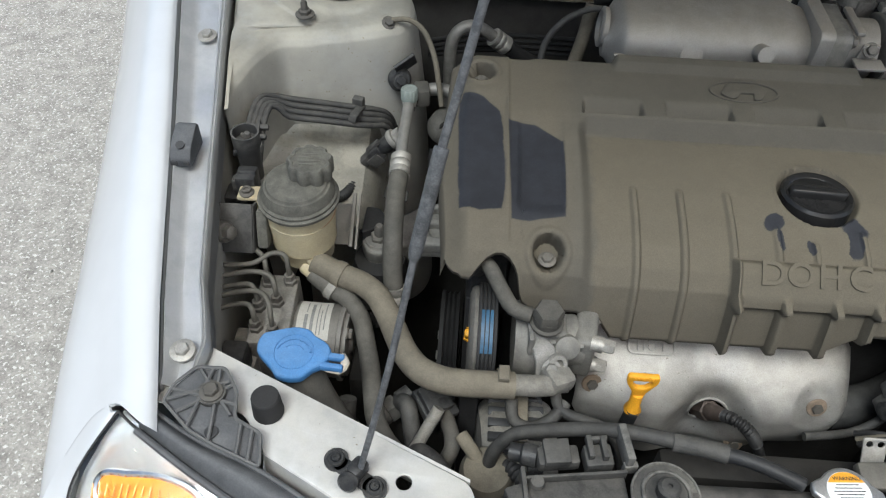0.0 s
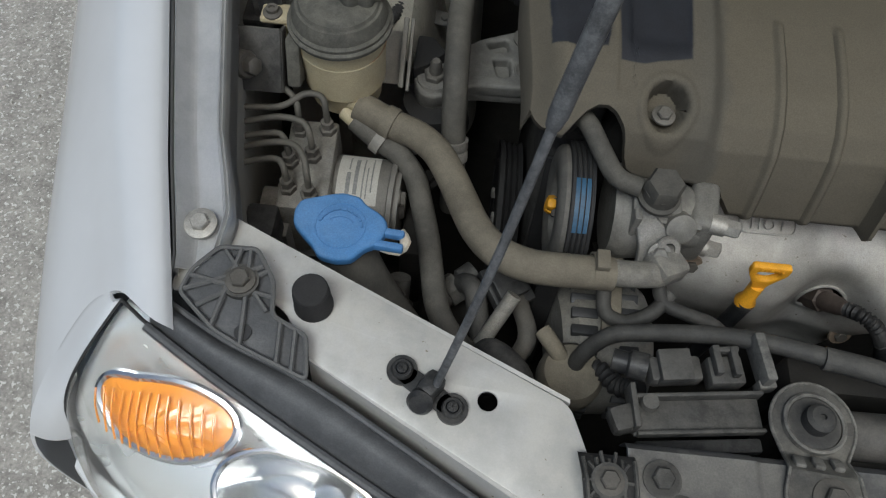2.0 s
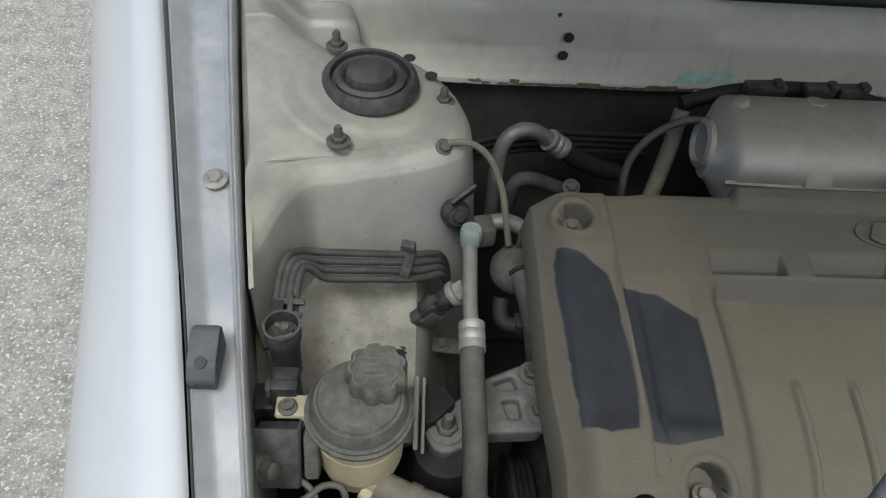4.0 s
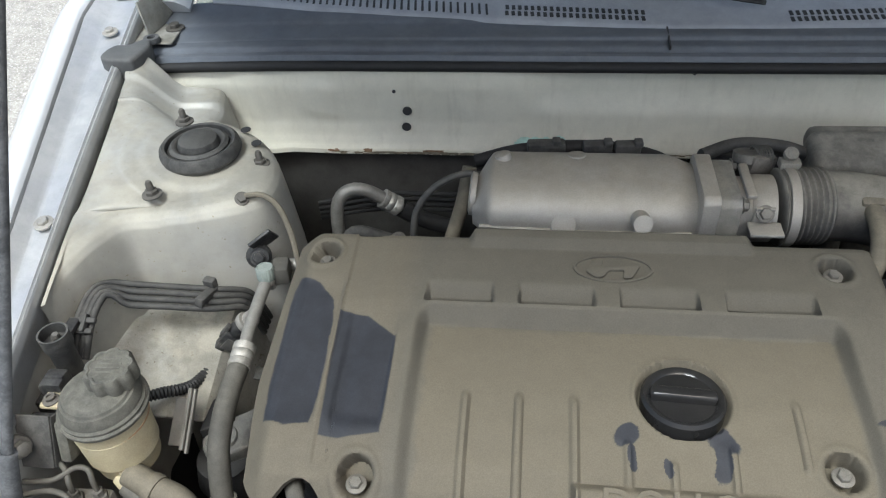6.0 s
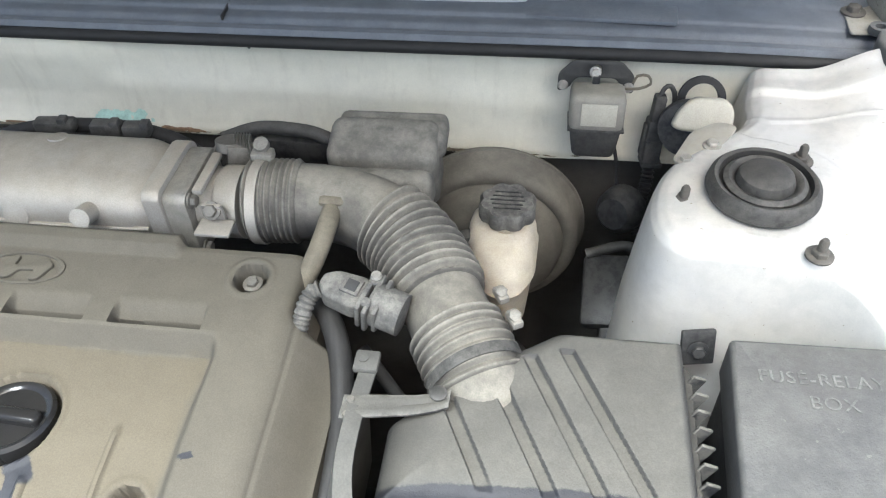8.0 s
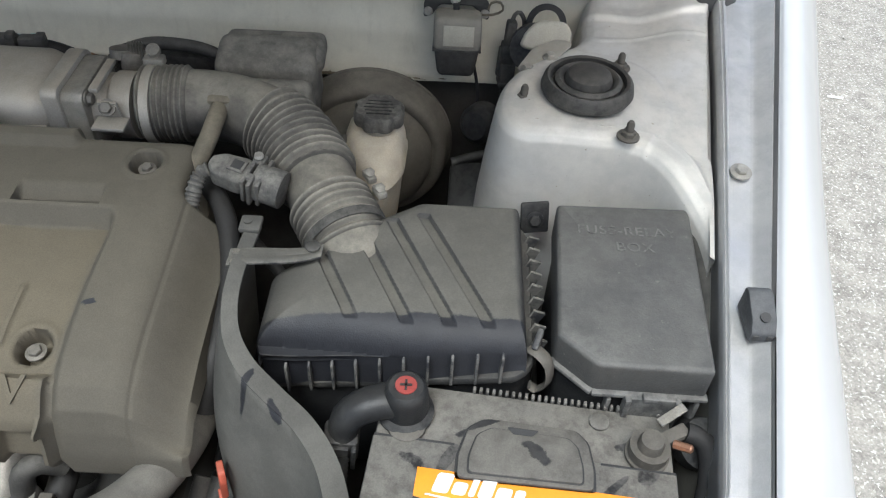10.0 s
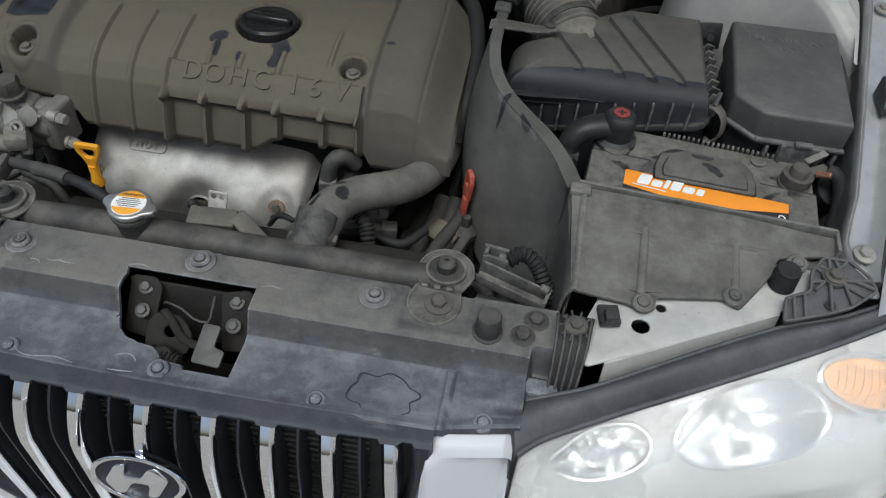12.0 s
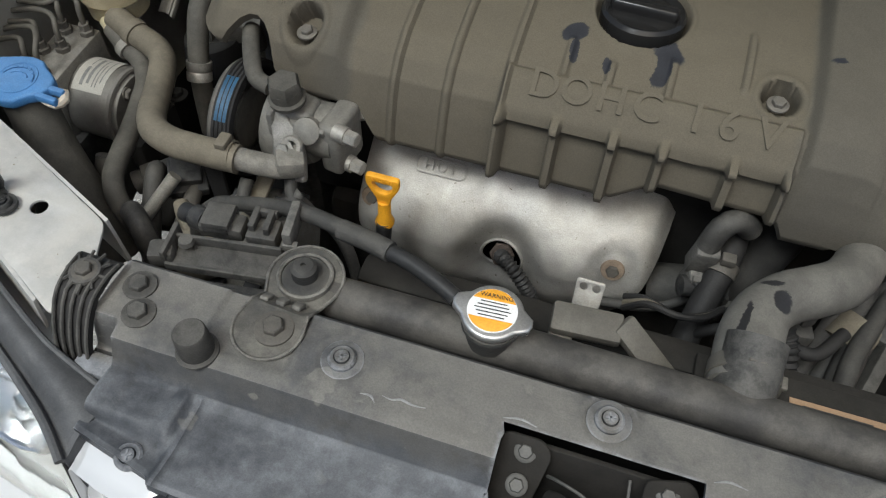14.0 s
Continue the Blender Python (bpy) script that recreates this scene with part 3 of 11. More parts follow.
def tower(side, cx, cy, zt):
    """Suspension tower: a level plate that runs in from the gutter, with a rounded shoulder and a steep wall round the spring."""
    line = spline([(x, y, 0) for x, y in SHOULDER[side]], 0.0022)
    ns, nt, nw = len(line) - 1, 64, 36

    def top_z(x, y, t):
        z = 0.789 + 0.150 * (y - 0.36) + (zt - 0.008 - (0.789 + 0.150 * (y - 0.36))) * smooth01(0.15, 0.75, t) * smooth01(0.70, 0.80, y)
        r = math.hypot(x - abs(cx), y - cy)
        z += 0.0022 * (1 - smooth01(0.092, 0.0955, r)) + 0.003 * (1 - smooth01(0.062, 0.075, r))
        z += 0.0016 * (1 - smooth01(0.001, 0.004, abs(y - 0.981 - 0.004 * math.sin(40 * x)))) + 0.006 * smooth01(1.020, 1.030, y + 0.004 * math.sin(30 * x)) + 0.006 * smooth01(1.046, 1.066, y)
        return z - 0.012 * (1 - smooth01(0.0, 0.04, t))

    bm = bmesh.new()
    cols = []
    for i, c in enumerate(line):
        d = (line[min(i + 1, ns)] - line[max(i - 1, 0)]).normalized()
        n = Vector((d.y, -d.x, 0))
        n = -n if n.x > 0.2 or (abs(n.x) <= 0.2 and n.y > 0) else n
        g = gutter_x(c.y) - 0.003
        edge = Vector((c.x, c.y, 0)) + n * WALL_DROP[0][0]
        edge.x = min(edge.x, g - 0.004)
        col = []
        for j in range(nt):
            t = j / nt
            x, y = g + (edge.x - g) * t, c.y + (edge.y - c.y) * t
            col.append((x, y, top_z(x, y, t)))
        zs = top_z(edge.x, edge.y, 1.0)
        for j in range(nw + 1):
            k = j / nw * (len(WALL_DROP) - 1)
            q = min(int(k), len(WALL_DROP) - 2)
            o, dz = (WALL_DROP[q][m] + (WALL_DROP[q + 1][m] - WALL_DROP[q][m]) * (k - q) for m in (0, 1))
            dz *= 1 if c.y < 0.99 else 0.8
            col.append((min(c.x + n.x * o, g - 0.001), c.y + n.y * o, zs + dz + 0.0008 * noise.noise(Vector((c.x * 25, c.y * 25, dz * 30)))))
        cols.append([bm.verts.new((side * x, y, z)) for x, y, z in col])
    for a, b in zip(cols, cols[1:]):
        for j in range(len(a) - 1):
            bm.faces.new((a[j], b[j], b[j + 1], a[j + 1]))
    return bm


TOWERS = [(-1, -0.584, 0.900, 0.853), (1, 0.563, 0.853, 0.876)]
for side, cx, cy, zt in TOWERS:
    part("fender", fender(side), m_paint, body, "glossy silver-white front wing")
    part("wing_gutter", gutter(side), m_gutter, body, "dull painted bonnet gutter with rolled lip")
    tw = part("strut_tower", tower(side, cx, cy, zt), m_inner if side < 0 else m_inner_bright, body, "dusty painted suspension tower")
    studs = [(0.496, 0.847, 0.866), (0.6045, 0.900, 0.879), (0.598, 0.778, 0.875)] if side > 0 else [(0.509, 0.893, 0.845), (0.609, 0.809, 0.858), (0.621, 0.950, 0.868)]
    for x, y, z in studs:
        part("stud_nut", studnut((side * x, y, z)), m_darkbolt, tw)
    for x, y in ((0.545, 0.955), (0.522, 0.925)) if side < 0 else ():
        part("drain_hole", lathe([(0, 0), (0.0065, 0), (0.0065, 0.001), (0, 0.001)], (side * x, y, 0.8535), (0, 0, 1), 20), m_ink, tw)
    for y, z in ((0.36, 0.798), (0.753, 0.857), (1.12, 0.91)):
        x = side * (along([(0.36, 0.638), (0.753, 0.712), (1.12, 0.785)], y))
        part("wing_bolt", hexbolt((x, y, z), (0, -0.15, 1), 0.0065, 1.7), m_bolt, body)
    # inner wing wall, shelf and closing sheets
    wall = grid(lambda u, v: Vector((side * (gutter_x(0.345 + u * 0.80) + 0.001 + 0.012 * v), 0.345 + u * 0.80, 0.793 + 0.150 * (u * 0.80 - 0.015) - v * (0.42 + 0.1 * u))), 20, 10)
    part("inner_wing", thicken(wall, (side * 0.003, 0, 0)), m_inner, body)

# Darker copy of the inner paint with a denser dust layer.
m_apron = shader("darker_silver_paint", (0.36, 0.355, 0.33), 0.55, vary=0.12, scale=25, dust=0.85, dust_col=(0.20, 0.185, 0.145), mottle=0.25, dust_scale=9, up=0.3, spots=(210.0, 0.66, (0.12, 0.10, 0.075)), grain=0.12)
# sloping sheet before the left tower, with a shallow swage
sheet = grid(lambda u, v: Vector((-0.685 + 0.195 * u, 0.80 - 0.17 * v, 0.742 - 0.018 * u - 0.05 * v + 0.006 * smooth01(0.3, 0.36, v) - 0.16 * smooth01(0.80, 1.0, u))), 24, 20)
part("wing_apron", thicken(sheet, (0, 0, -0.003)), m_apron, body, "dusty painted apron below the brake lines")
# right apron: near-black where the left is silver, shade put into its colour
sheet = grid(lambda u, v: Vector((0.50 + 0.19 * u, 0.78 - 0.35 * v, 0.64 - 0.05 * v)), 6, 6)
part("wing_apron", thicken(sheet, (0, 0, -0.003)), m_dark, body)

# firewall: bright upper panel with a rolled bottom lip, dark sound-deadening below
FW = 1.060


def firewall_pt(u, v):
    x = -0.70 + 1.40 * u
    prof = [(0.012, 0.893), (0.004, 0.889), (0.0, 0.880), (-0.002, 0.86), (0.002, 0.83), (0.004, 0.805), (0.0, 0.787), (-0.006, 0.776), (-0.012, 0.771), (-0.013, 0.765)]
    k = v * (len(prof) - 1)
    i = min(int(k), len(prof) - 2)
    dy, z = (prof[i][j] + (prof[i + 1][j] - prof[i][j]) * (k - i) for j in (0, 1))
    e = abs(x) / 0.70
    dent = 0.016 * smooth01(0.35, 0.40, u) * (1 - smooth01(0.90, 0.95, u)) * smooth01(0.02, 0.2, v) * (1 - smooth01(0.35, 0.55, v))
    disc = 0.004 * (1 - smooth01(0.026, 0.031, math.hypot(x + 0.474, z - 0.840)))
    wave = 0.004 * math.sin(7 * x + 1) * (1 - v) + 0.002 * math.sin(31 * x)
    sag = -0.012 * u * smooth01(0.6, 1, v)
    return Vector((x, FW + dy + dent - disc + 0.030 * (abs(x) / 0.74) ** 3 * (1 - v) ** 2 + wave * 0.5 + 0.010 * smooth01(-0.53, -0.60, x) * (1 - v) - 0.006 * (1 - smooth01(0.006, 0.03, abs(x + 0.575 + 0.25 * (z - 0.85)))), z + sag + 0.0025 * math.sin(9 * x + 2) * v - 0.022 * (abs(x) / 0.74) ** 4 * (1 - v) - 0.010 * e ** 6 * v))


fw = part("firewall_panel", thicken(grid(firewall_pt, 110, 36), (0, 0.004, 0)), m_wall, body, "cream-silver painted bulkhead panel with rusty lower lip")
for x, z, r in ((-0.354, 0.823, 0.0065), (-0.357, 0.798, 0.0065), (-0.370, 0.853, 0.0025), (0.02, 0.882, 0.002)):
    part("hole", lathe([(0, 0), (r, 0), (r, 0.0015), (0, 0.0015)], (x, FW - 0.001, z), (0, -1, 0), 16), m_ink, fw)
for x0, x1, v0, v1, mt in ((-0.218, -0.122, 0.68, 0.86, m_green), (-0.136, -0.052, 0.86, 0.97, m_rust), (-0.255, -0.205, 0.87, 0.96, m_rust), (0.064, 0.098, 0.87, 0.97, m_rust), (-0.420, -0.405, 0.86, 0.95, m_rust), (-0.475, -0.452, 0.86, 0.95, m_rust), (-0.34, -0.30, 0.88, 0.95, m_rust), (-0.50, -0.02, 0.92, 1.0, m_grime), (-0.02, 0.42, 0.91, 1.0, m_grime)):
    def flaw_pt(u, v):
        return firewall_pt((x0 + (x1 - x0) * u + 0.70) / 1.40, v0 + (v1 - v0) * v) + Vector((0, -0.0012, 0.0004))

    def flaw_keep(u, v):
        edge = 4 * min(u, 1 - u, 0.25) * 4 * min(v, 1 - v, 0.25)
        return noise.noise(Vector((u * (x1 - x0) * 90 + x0 * 50, v * 2.2, 2))) + 0.9 * edge > 0.42

    part("paint_flaw", grid(flaw_pt, max(60, int(520 * (x1 - x0))), 14, flaw_keep), mt, fw)
low = grid(lambda u, v: Vector((-0.72 + 1.44 * u, 1.075 - 0.05 * v, 0.80 - 0.55 * v)), 8, 6)
part("bulkhead_mat", thicken(low, (0, 0.01, 0)), shader("dusty_felt_mat", (0.030, 0.029, 0.028), 0.9, vary=0.3, scale=40, dust=0.6, dust_col=(0.085, 0.080, 0.070), dust_scale=9, up=0.1, bump=0.5, bump_scale=150), body, "black sound-deadening mat")

# cowl: plastic trim with a rubber seal, air grilles, windscreen
def cowl_pt(u, v):
    x = -0.80 + 1.60 * u
    e = (abs(x) / 0.74)
    prof = [(0.000, 0.888), (-0.006, 0.896), (-0.002, 0.904), (0.006, 0.905), (0.009, 0.900), (0.016, 0.9085), (0.030, 0.9095), (0.034, 0.9125), (0.068, 0.9155), (0.074, 0.9195), (0.125, 0.929), (0.135, 0.922)]
    k = v * (len(prof) - 1)
    i = min(int(k), len(prof) - 2)
    dy, z = (prof[i][j] + (prof[i + 1][j] - prof[i][j]) * (k - i) for j in (0, 1))
    ridge = 0.003 * smooth01(0.55, 0.6, v) * (1 - smooth01(0.66, 0.7, v)) * math.sin(3 * x + 1)
    return Vector((x, FW + 0.004 + dy + 0.030 * e ** 3, z + ridge - 0.022 * e ** 4))


cowl = part("cowl_trim", thicken(grid(cowl_pt, 120, 50), (0, 0.004, -0.006)), m_cowl, body, "faded dark cowl trim below the windscreen")
part("cowl_seal", tube([cowl_pt(i / 24, 0.08) + Vector((0, -0.003, -0.004)) for i in range(25)], 0.007, 10), m_rubber, body, "black rubber bonnet seal")
part("cowl_joint", box((-0.012, 1.104, 0.9125), (0.0022, 0.062, 0.006), (6, 0, 0), 0.0005), m_ink, cowl)
part("cowl_recess", box((0.42, 1.112, 0.9115), (0.17, 0.034, 0.006), (5, 0, -2), 0.003), m_cowl, cowl)


def cowl_edge(x):
    return along([(-0.66, 1.205), (-0.50, 1.168), (-0.37, 1.148), (-0.227, 1.132), (-0.016, 1.117), (0.135, 1.116), (0.317, 1.124), (0.50, 1.150), (0.66, 1.19)], x)


def screen_trim_pt(u, v):
    x = -0.66 + 1.32 * u
    return Vector((x, cowl_edge(x) + 0.058 * v, 0.9170 + 0.20 * (cowl_edge(x) - 1.117) - 0.022 * (abs(x) / 0.74) ** 4 + 0.0125 * v - 0.004 * (1 - smooth01(0.0, 0.08, v))))


# Pale base colour holds the sky's grazing reflection on the air grille.
m_skygrey = shader("sky_bright_cowl_grille", (0.34, 0.36, 0.40), 0.42, vary=0.12, scale=30, dust=0.4, dust_col=(0.36, 0.36, 0.35), dust_scale=12, up=0.4, bump=0.15, bump_scale=500)
vent = part("air_grille", thicken(grid(screen_trim_pt, 90, 16), (0, 0.002, -0.004)), m_skygrey, cowl, "pale air intake grille with sky reflection in its colour")
for x0, x1, step, wide in ((-0.222, -0.032, 0.0086, 0.0048), (0.147, 0.304, 0.0086, 0.0048), (-0.60, -0.232, 0.0100, 0.0032)):
    for i in range(int((x1 - x0) / step)):
        x = x0 + i * step
        for k in ((0.30, 0.52) if wide > 0.004 else (0.40,)):
            at = screen_trim_pt((x + 0.66) / 1.32, k) + Vector((0, 0, -0.0006))
            part("grille_slot", box(at, (wide, 0.0095 if wide > 0.004 else 0.024, 0.003), (12, 0, 6), 0.0005, 1), m_ink, vent)
screen = grid(lambda u, v: Vector((-0.70 + 1.40 * u, 1.178 + 0.62 * v + 0.05 * (2 * u - 1) ** 2, 0.918 + 0.42 * v - 0.02 * (2 * u - 1) ** 4)), 20, 8)
part("windscreen", thicken(screen, (0, 0.0, -0.005)), m_windscreen, body, "windscreen glass")
inside = grid(lambda u, v: Vector((-0.70 + 1.40 * u, 1.24 + 0.6 * v, 0.86 + 0.0 * v)), 4, 4)
part("dashboard", thicken(inside, (0, 0, -0.02)), m_dark, body)
part("wiper_arm", tube([(-0.01, 1.182, 0.945), (0.04, 1.164, 0.944), (0.085, 1.150, 0.941), (0.112, 1.146, 0.938)], lambda t: 0.009 - 0.004 * t, 10, flat=0.6), m_black, body, "black wiper arm")
part("wiper_arm", tube([(-0.16, 1.205, 0.952), (0.0, 1.182, 0.951), (0.05, 1.170, 0.948)], 0.006, 10), m_black, body, "black wiper arm")
for side in (-1, 1):
    hinge = part("hinge", join(box((side * 0.758, 1.20, 0.895), (0.055, 0.09, 0.004), (6, 0, side * 8), 0.001), box((side * 0.735, 1.19, 0.935), (0.003, 0.08, 0.09), (10, 0, side * 8), 0.001)), m_inner, body, "painted bonnet hinge bracket")
    for x, y, z in ((0.732, 1.200, 0.888), (0.772, 1.165, 0.888)):
        part("hinge_bolt", hexbolt((side * x, y + 0.01, z + 0.006), (0, 0, 1), 0.007, 1.6), m_darkbolt, hinge)
    wedge = plate(rounded([(0.715, 1.030), (0.752, 1.032), (0.766, 1.044), (0.764, 1.064), (0.756, 1.078), (0.738, 1.077), (0.728, 1.094), (0.714, 1.096), (0.706, 1.075), (0.710, 1.045)], 0.006), 0.030, None, [], 0.005, 3)
    bmesh.ops.transform(wedge, matrix=Matrix.Translation((0, 0, 0.912)) @ Matrix.Diagonal((side, 1, 1, 1)), verts=wedge.verts)
    if side < 0:
        bmesh.ops.reverse_faces(wedge, faces=wedge.faces)
    part("corner_seal", wedge, m_seal_grey, body, "grey rubber corner seal")
    part("seal_eye", lathe([(0.006, 0), (0.011, 0), (0.012, 0.003), (0.011, 0.008), (0.006, 0.008)], (side * 0.719, 1.108, 0.900), (0, 0, 1), 24), m_seal_grey, body)
    corner = part("hinge_plate", plate(rounded([(0.690, 1.105), (0.735, 1.108), (0.792, 1.10), (0.812, 1.20), (0.70, 1.24)][::1], 0.006) if side > 0 else rounded([(-0.690, 1.105), (-0.735, 1.108), (-0.792, 1.10), (-0.812, 1.20), (-0.70, 1.24)][::-1], 0.006), 0.003, pose(0, 0, 0.900)), m_apron, body, "dirty painted hinge plate")
    for x, y in ((0.766, 1.150), (0.703, 1.153)):
        part("plate_bolt", hexbolt((side * x, y, 0.901), (0, 0, 1), 0.008, 1.7), m_darkbolt, corner)
    part("hinge_web", box((side * 0.728, 1.175, 0.925), (0.003, 0.10, 0.050), (0, side * 6, side * 6), 0.001), m_apron, corner)
    wheel = part("wheel", lathe([(0, 0.02), (0.13, 0.02), (0.19, 0.0), (0.25, 0.0), (0.28, 0.02), (0.285, 0.06), (0.285, 0.13), (0.28, 0.17), (0.25, 0.19), (0, 0.19)], (side * 0.82, 0.92, GROUND + 0.285), (-side, 0, 0), 56), m_rubber, body, "black tyre")
    part("wheel_disc", lathe([(0, 0), (0.18, 0.0), (0.185, 0.01), (0.17, 0.02), (0, 0.02)], (side * 0.812, 0.92, GROUND + 0.285), (-side, 0, 0), 40), m_alu, wheel)
# bonnet held up by the prop, unseen: shades the bay, pale underside bounces light
def bonnet_pt(u, v):
    x = (u - 0.5) * 2
    w = 0.76 - 0.20 * v - 0.06 * v * v
    return Vector((x * w, 1.20 - 0.86 * v, 0.965 + 0.71 * v + 0.02 * (1 - x * x) + 0.03 * math.sin(math.pi * v)))


part("bonnet", thicken(grid(bonnet_pt, 20, 16), (0, 0.012, 0.014)), m_paint, body, "raised silver-white bonnet")
part("bonnet_inner", thicken(grid(lambda u, v: bonnet_pt(0.08 + 0.84 * u, 0.06 + 0.86 * v) + Vector((0, -0.006, -0.007)), 16, 12), (0, 0.004, 0.005)), m_inner, body, "painted inner bonnet frame")
# closing sheets added round the engine bay, near-black in place of shade
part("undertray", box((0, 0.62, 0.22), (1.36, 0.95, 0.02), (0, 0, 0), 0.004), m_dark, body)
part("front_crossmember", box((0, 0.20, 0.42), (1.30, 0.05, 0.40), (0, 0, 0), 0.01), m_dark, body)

# side panels beside the radiator support, painted, seen from above
def side_panel(side):
    pts = [(0.652, 0.315), (0.648, 0.338), (0.622, 0.374), (0.60, 0.366), (0.384, 0.270), (0.366, 0.222), (0.374, 0.188), (0.553, 0.280), (0.575, 0.312), (0.600, 0.322)]
    outline = rounded([(side * x, y) for x, y in (pts if side > 0 else pts[::-1])], 0.008)
    if side > 0:
        holes = [circle(0.424, 0.243, 0.0085), circle(0.443, 0.268, 0.005)]
    else:
        holes = [circle(-0.437, 0.266, 0.0065)]
    bm = plate(outline, 0.003, None, holes, 0.001)
    bmesh.ops.subdivide_edges(bm, edges=[e for e in bm.edges if e.calc_length() > 0.05], cuts=3)
    for v in bm.verts:
        v.co.z += 0.772 + 0.085 * (abs(v.co.x) - 0.40) * 0.6
    return bm


for side in (-1, 1):
    sp = part("side_panel", side_panel(side), m_inner_bright, body, "scuffed painted headlamp panel with drilled holes")
    edge = [(0.392, 0.194), (0.47, 0.236), (0.553, 0.279)]
    lip = grid(lambda u, v: Vector((side * (0.392 + 0.161 * u), 0.194 + 0.085 * u - 0.004 * v, 0.7715 + 0.085 * 0.6 * (0.161 * u - 0.008) - 0.03 * v)), 10, 3)
    part("panel_flange", thicken(lip, (0, 0.003, 0)), m_inner_bright, sp)
    inner_lip = grid(lambda u, v: Vector((side * (0.384 + 0.236 * u), 0.271 + 0.102 * u + 0.002 * v, 0.7705 + 0.05 * (0.236 * u) - 0.06 * v)), 10, 4)
    part("panel_flange", thicken(inner_lip, (0, 0.003, 0)), m_inner_bright, sp)

# bumper: fascia round grille and headlamps
def bumper_top(x):
    a = abs(x)
    z = along([(0.0, 0.465), (0.06, 0.472), (0.128, 0.495), (0.185, 0.535), (0.22, 0.578), (0.240, 0.630), (0.2475, 0.70), (0.250, 0.737), (0.262, 0.738), (0.297, 0.737), (0.315, 0.735), (0.3235, 0.730), (0.3250, 0.690), (0.3255, 0.640), (0.3260, 0.611), (0.43, 0.612), (0.53, 0.612), (0.66, 0.636), (0.72, 0.640), (0.75, 0.650), (0.80, 0.66)], a)
    y = along([(0.0, 0.050), (0.128, 0.054), (0.185, 0.060), (0.22, 0.066), (0.240, 0.073), (0.2475, 0.080), (0.250, 0.087), (0.262, 0.089), (0.297, 0.096), (0.315, 0.101), (0.3235, 0.104), (0.3250, 0.098), (0.3255, 0.090), (0.3260, 0.083), (0.43, 0.108), (0.53, 0.138), (0.66, 0.172), (0.72, 0.208), (0.75, 0.238), (0.80, 0.32)], a)
    return y, z


BX = sorted({round(s * x, 4) for s in (-1, 1) for x in [0.008 * i for i in range(93)] + [0.225 + 0.002 * i for i in range(20)] + [0.306 + 0.001 * i for i in range(40)]})


def bumper_pt(u, v):
    x = BX[round(u * (len(BX) - 1))]
    y, z = bumper_top(x)
    a = abs(x)
    base = along([(0, -0.075), (0.3, -0.035), (0.55, 0.06), (0.70, 0.15), (0.80, 0.30)], a)
    if v < 0.12:
        return Vector((x, y + (0.012 + 0.016 * smooth01(0.24, 0.25, a) * (1 - smooth01(0.320, 0.3250, a))) * (1 - v / 0.12), z + 0.004 * smooth01(0.06, 0.03, v) * smooth01(0.24, 0.25, a) * (1 - smooth01(0.320, 0.3250, a))))
    t = (v - 0.12) / 0.88
    yy = y + (base - y) * math.sin(min(1, t * 1.5) * math.pi / 2) + 0.06 * smooth01(0.7, 1, t)
    zz = z - 0.004 - (z - 0.25) * t ** 1.15
    # the steep facet between lamp and grille, with a crease on either side
    left = along([(0.40, 0.280), (0.49, 0.298), (0.613, 0.3205), (0.75, 0.330)], zz)
    facet = smooth01(0.2445, 0.2525, a) * (1 - smooth01(left - 0.008, left + 0.010, a)) * smooth01(0.36, 0.45, zz)
    yy += facet * (y - 0.20 * (z - zz) + 0.25 * (a - 0.25) - yy)
    return Vector((x, yy, zz))


part("bumper", thicken(grid(bumper_pt, len(BX) - 1, 40), (0, 0.004, -0.002)), m_paint, body, "silver-white front bumper")


# the rest of the car: closed cabin behind the windscreen
def shell_loft(sections, n=40):
    """Rings of (y, half width, bottom, top, squareness) joined into one closed skin."""
    bm = bmesh.new()
    rings = []
    for y, w, z0, z1, p in sections:
        ring = []
        for i in range(n):
            a = 2 * math.pi * i / n
            c, q = math.cos(a), math.sin(a)
            k = (abs(c) ** p + abs(q) ** p) ** (-1 / p)
            ring.append(bm.verts.new((w * k * c, y, (z0 + z1) / 2 + (z1 - z0) / 2 * k * q)))
        rings.append(ring)
    for a, b in zip(rings, rings[1:]):
        for i in range(n):
            bm.faces.new((a[i], a[(i + 1) % n], b[(i + 1) % n], b[i]))
    bm.faces.new(rings[0])
    bm.faces.new(rings[-1])
    return bm


part("rear_body", shell_loft([(1.70, 0.815, 0.24, 0.87, 5), (2.2, 0.830, 0.22, 0.89, 5), (3.0, 0.832, 0.22, 0.91, 5), (3.7, 0.815, 0.25, 0.93, 4.5), (4.05, 0.77, 0.30, 0.92, 4), (4.16, 0.68, 0.38, 0.86, 4)]), m_paint, body, "silver-white doors and tail")
part("cabin_glass", shell_loft([(1.80, 0.66, 0.84, 1.28, 3.5), (2.1, 0.67, 0.84, 1.37, 3.5), (2.8, 0.67, 0.84, 1.39, 3.5), (3.3, 0.65, 0.84, 1.33, 3.5), (3.72, 0.60, 0.84, 1.02, 3.5)]), m_dark, body, "dark cabin windows")
roof = grid(lambda u, v: Vector(((u - 0.5) * 1.16, 1.80 + 1.62 * v, 1.335 + 0.075 * math.sin(math.pi * (0.12 + 0.76 * v)) - 0.05 * (2 * u - 1) ** 4)), 16, 14)
part("roof", thicken(roof, (0, 0, -0.02)), m_paint, body, "silver-white roof")
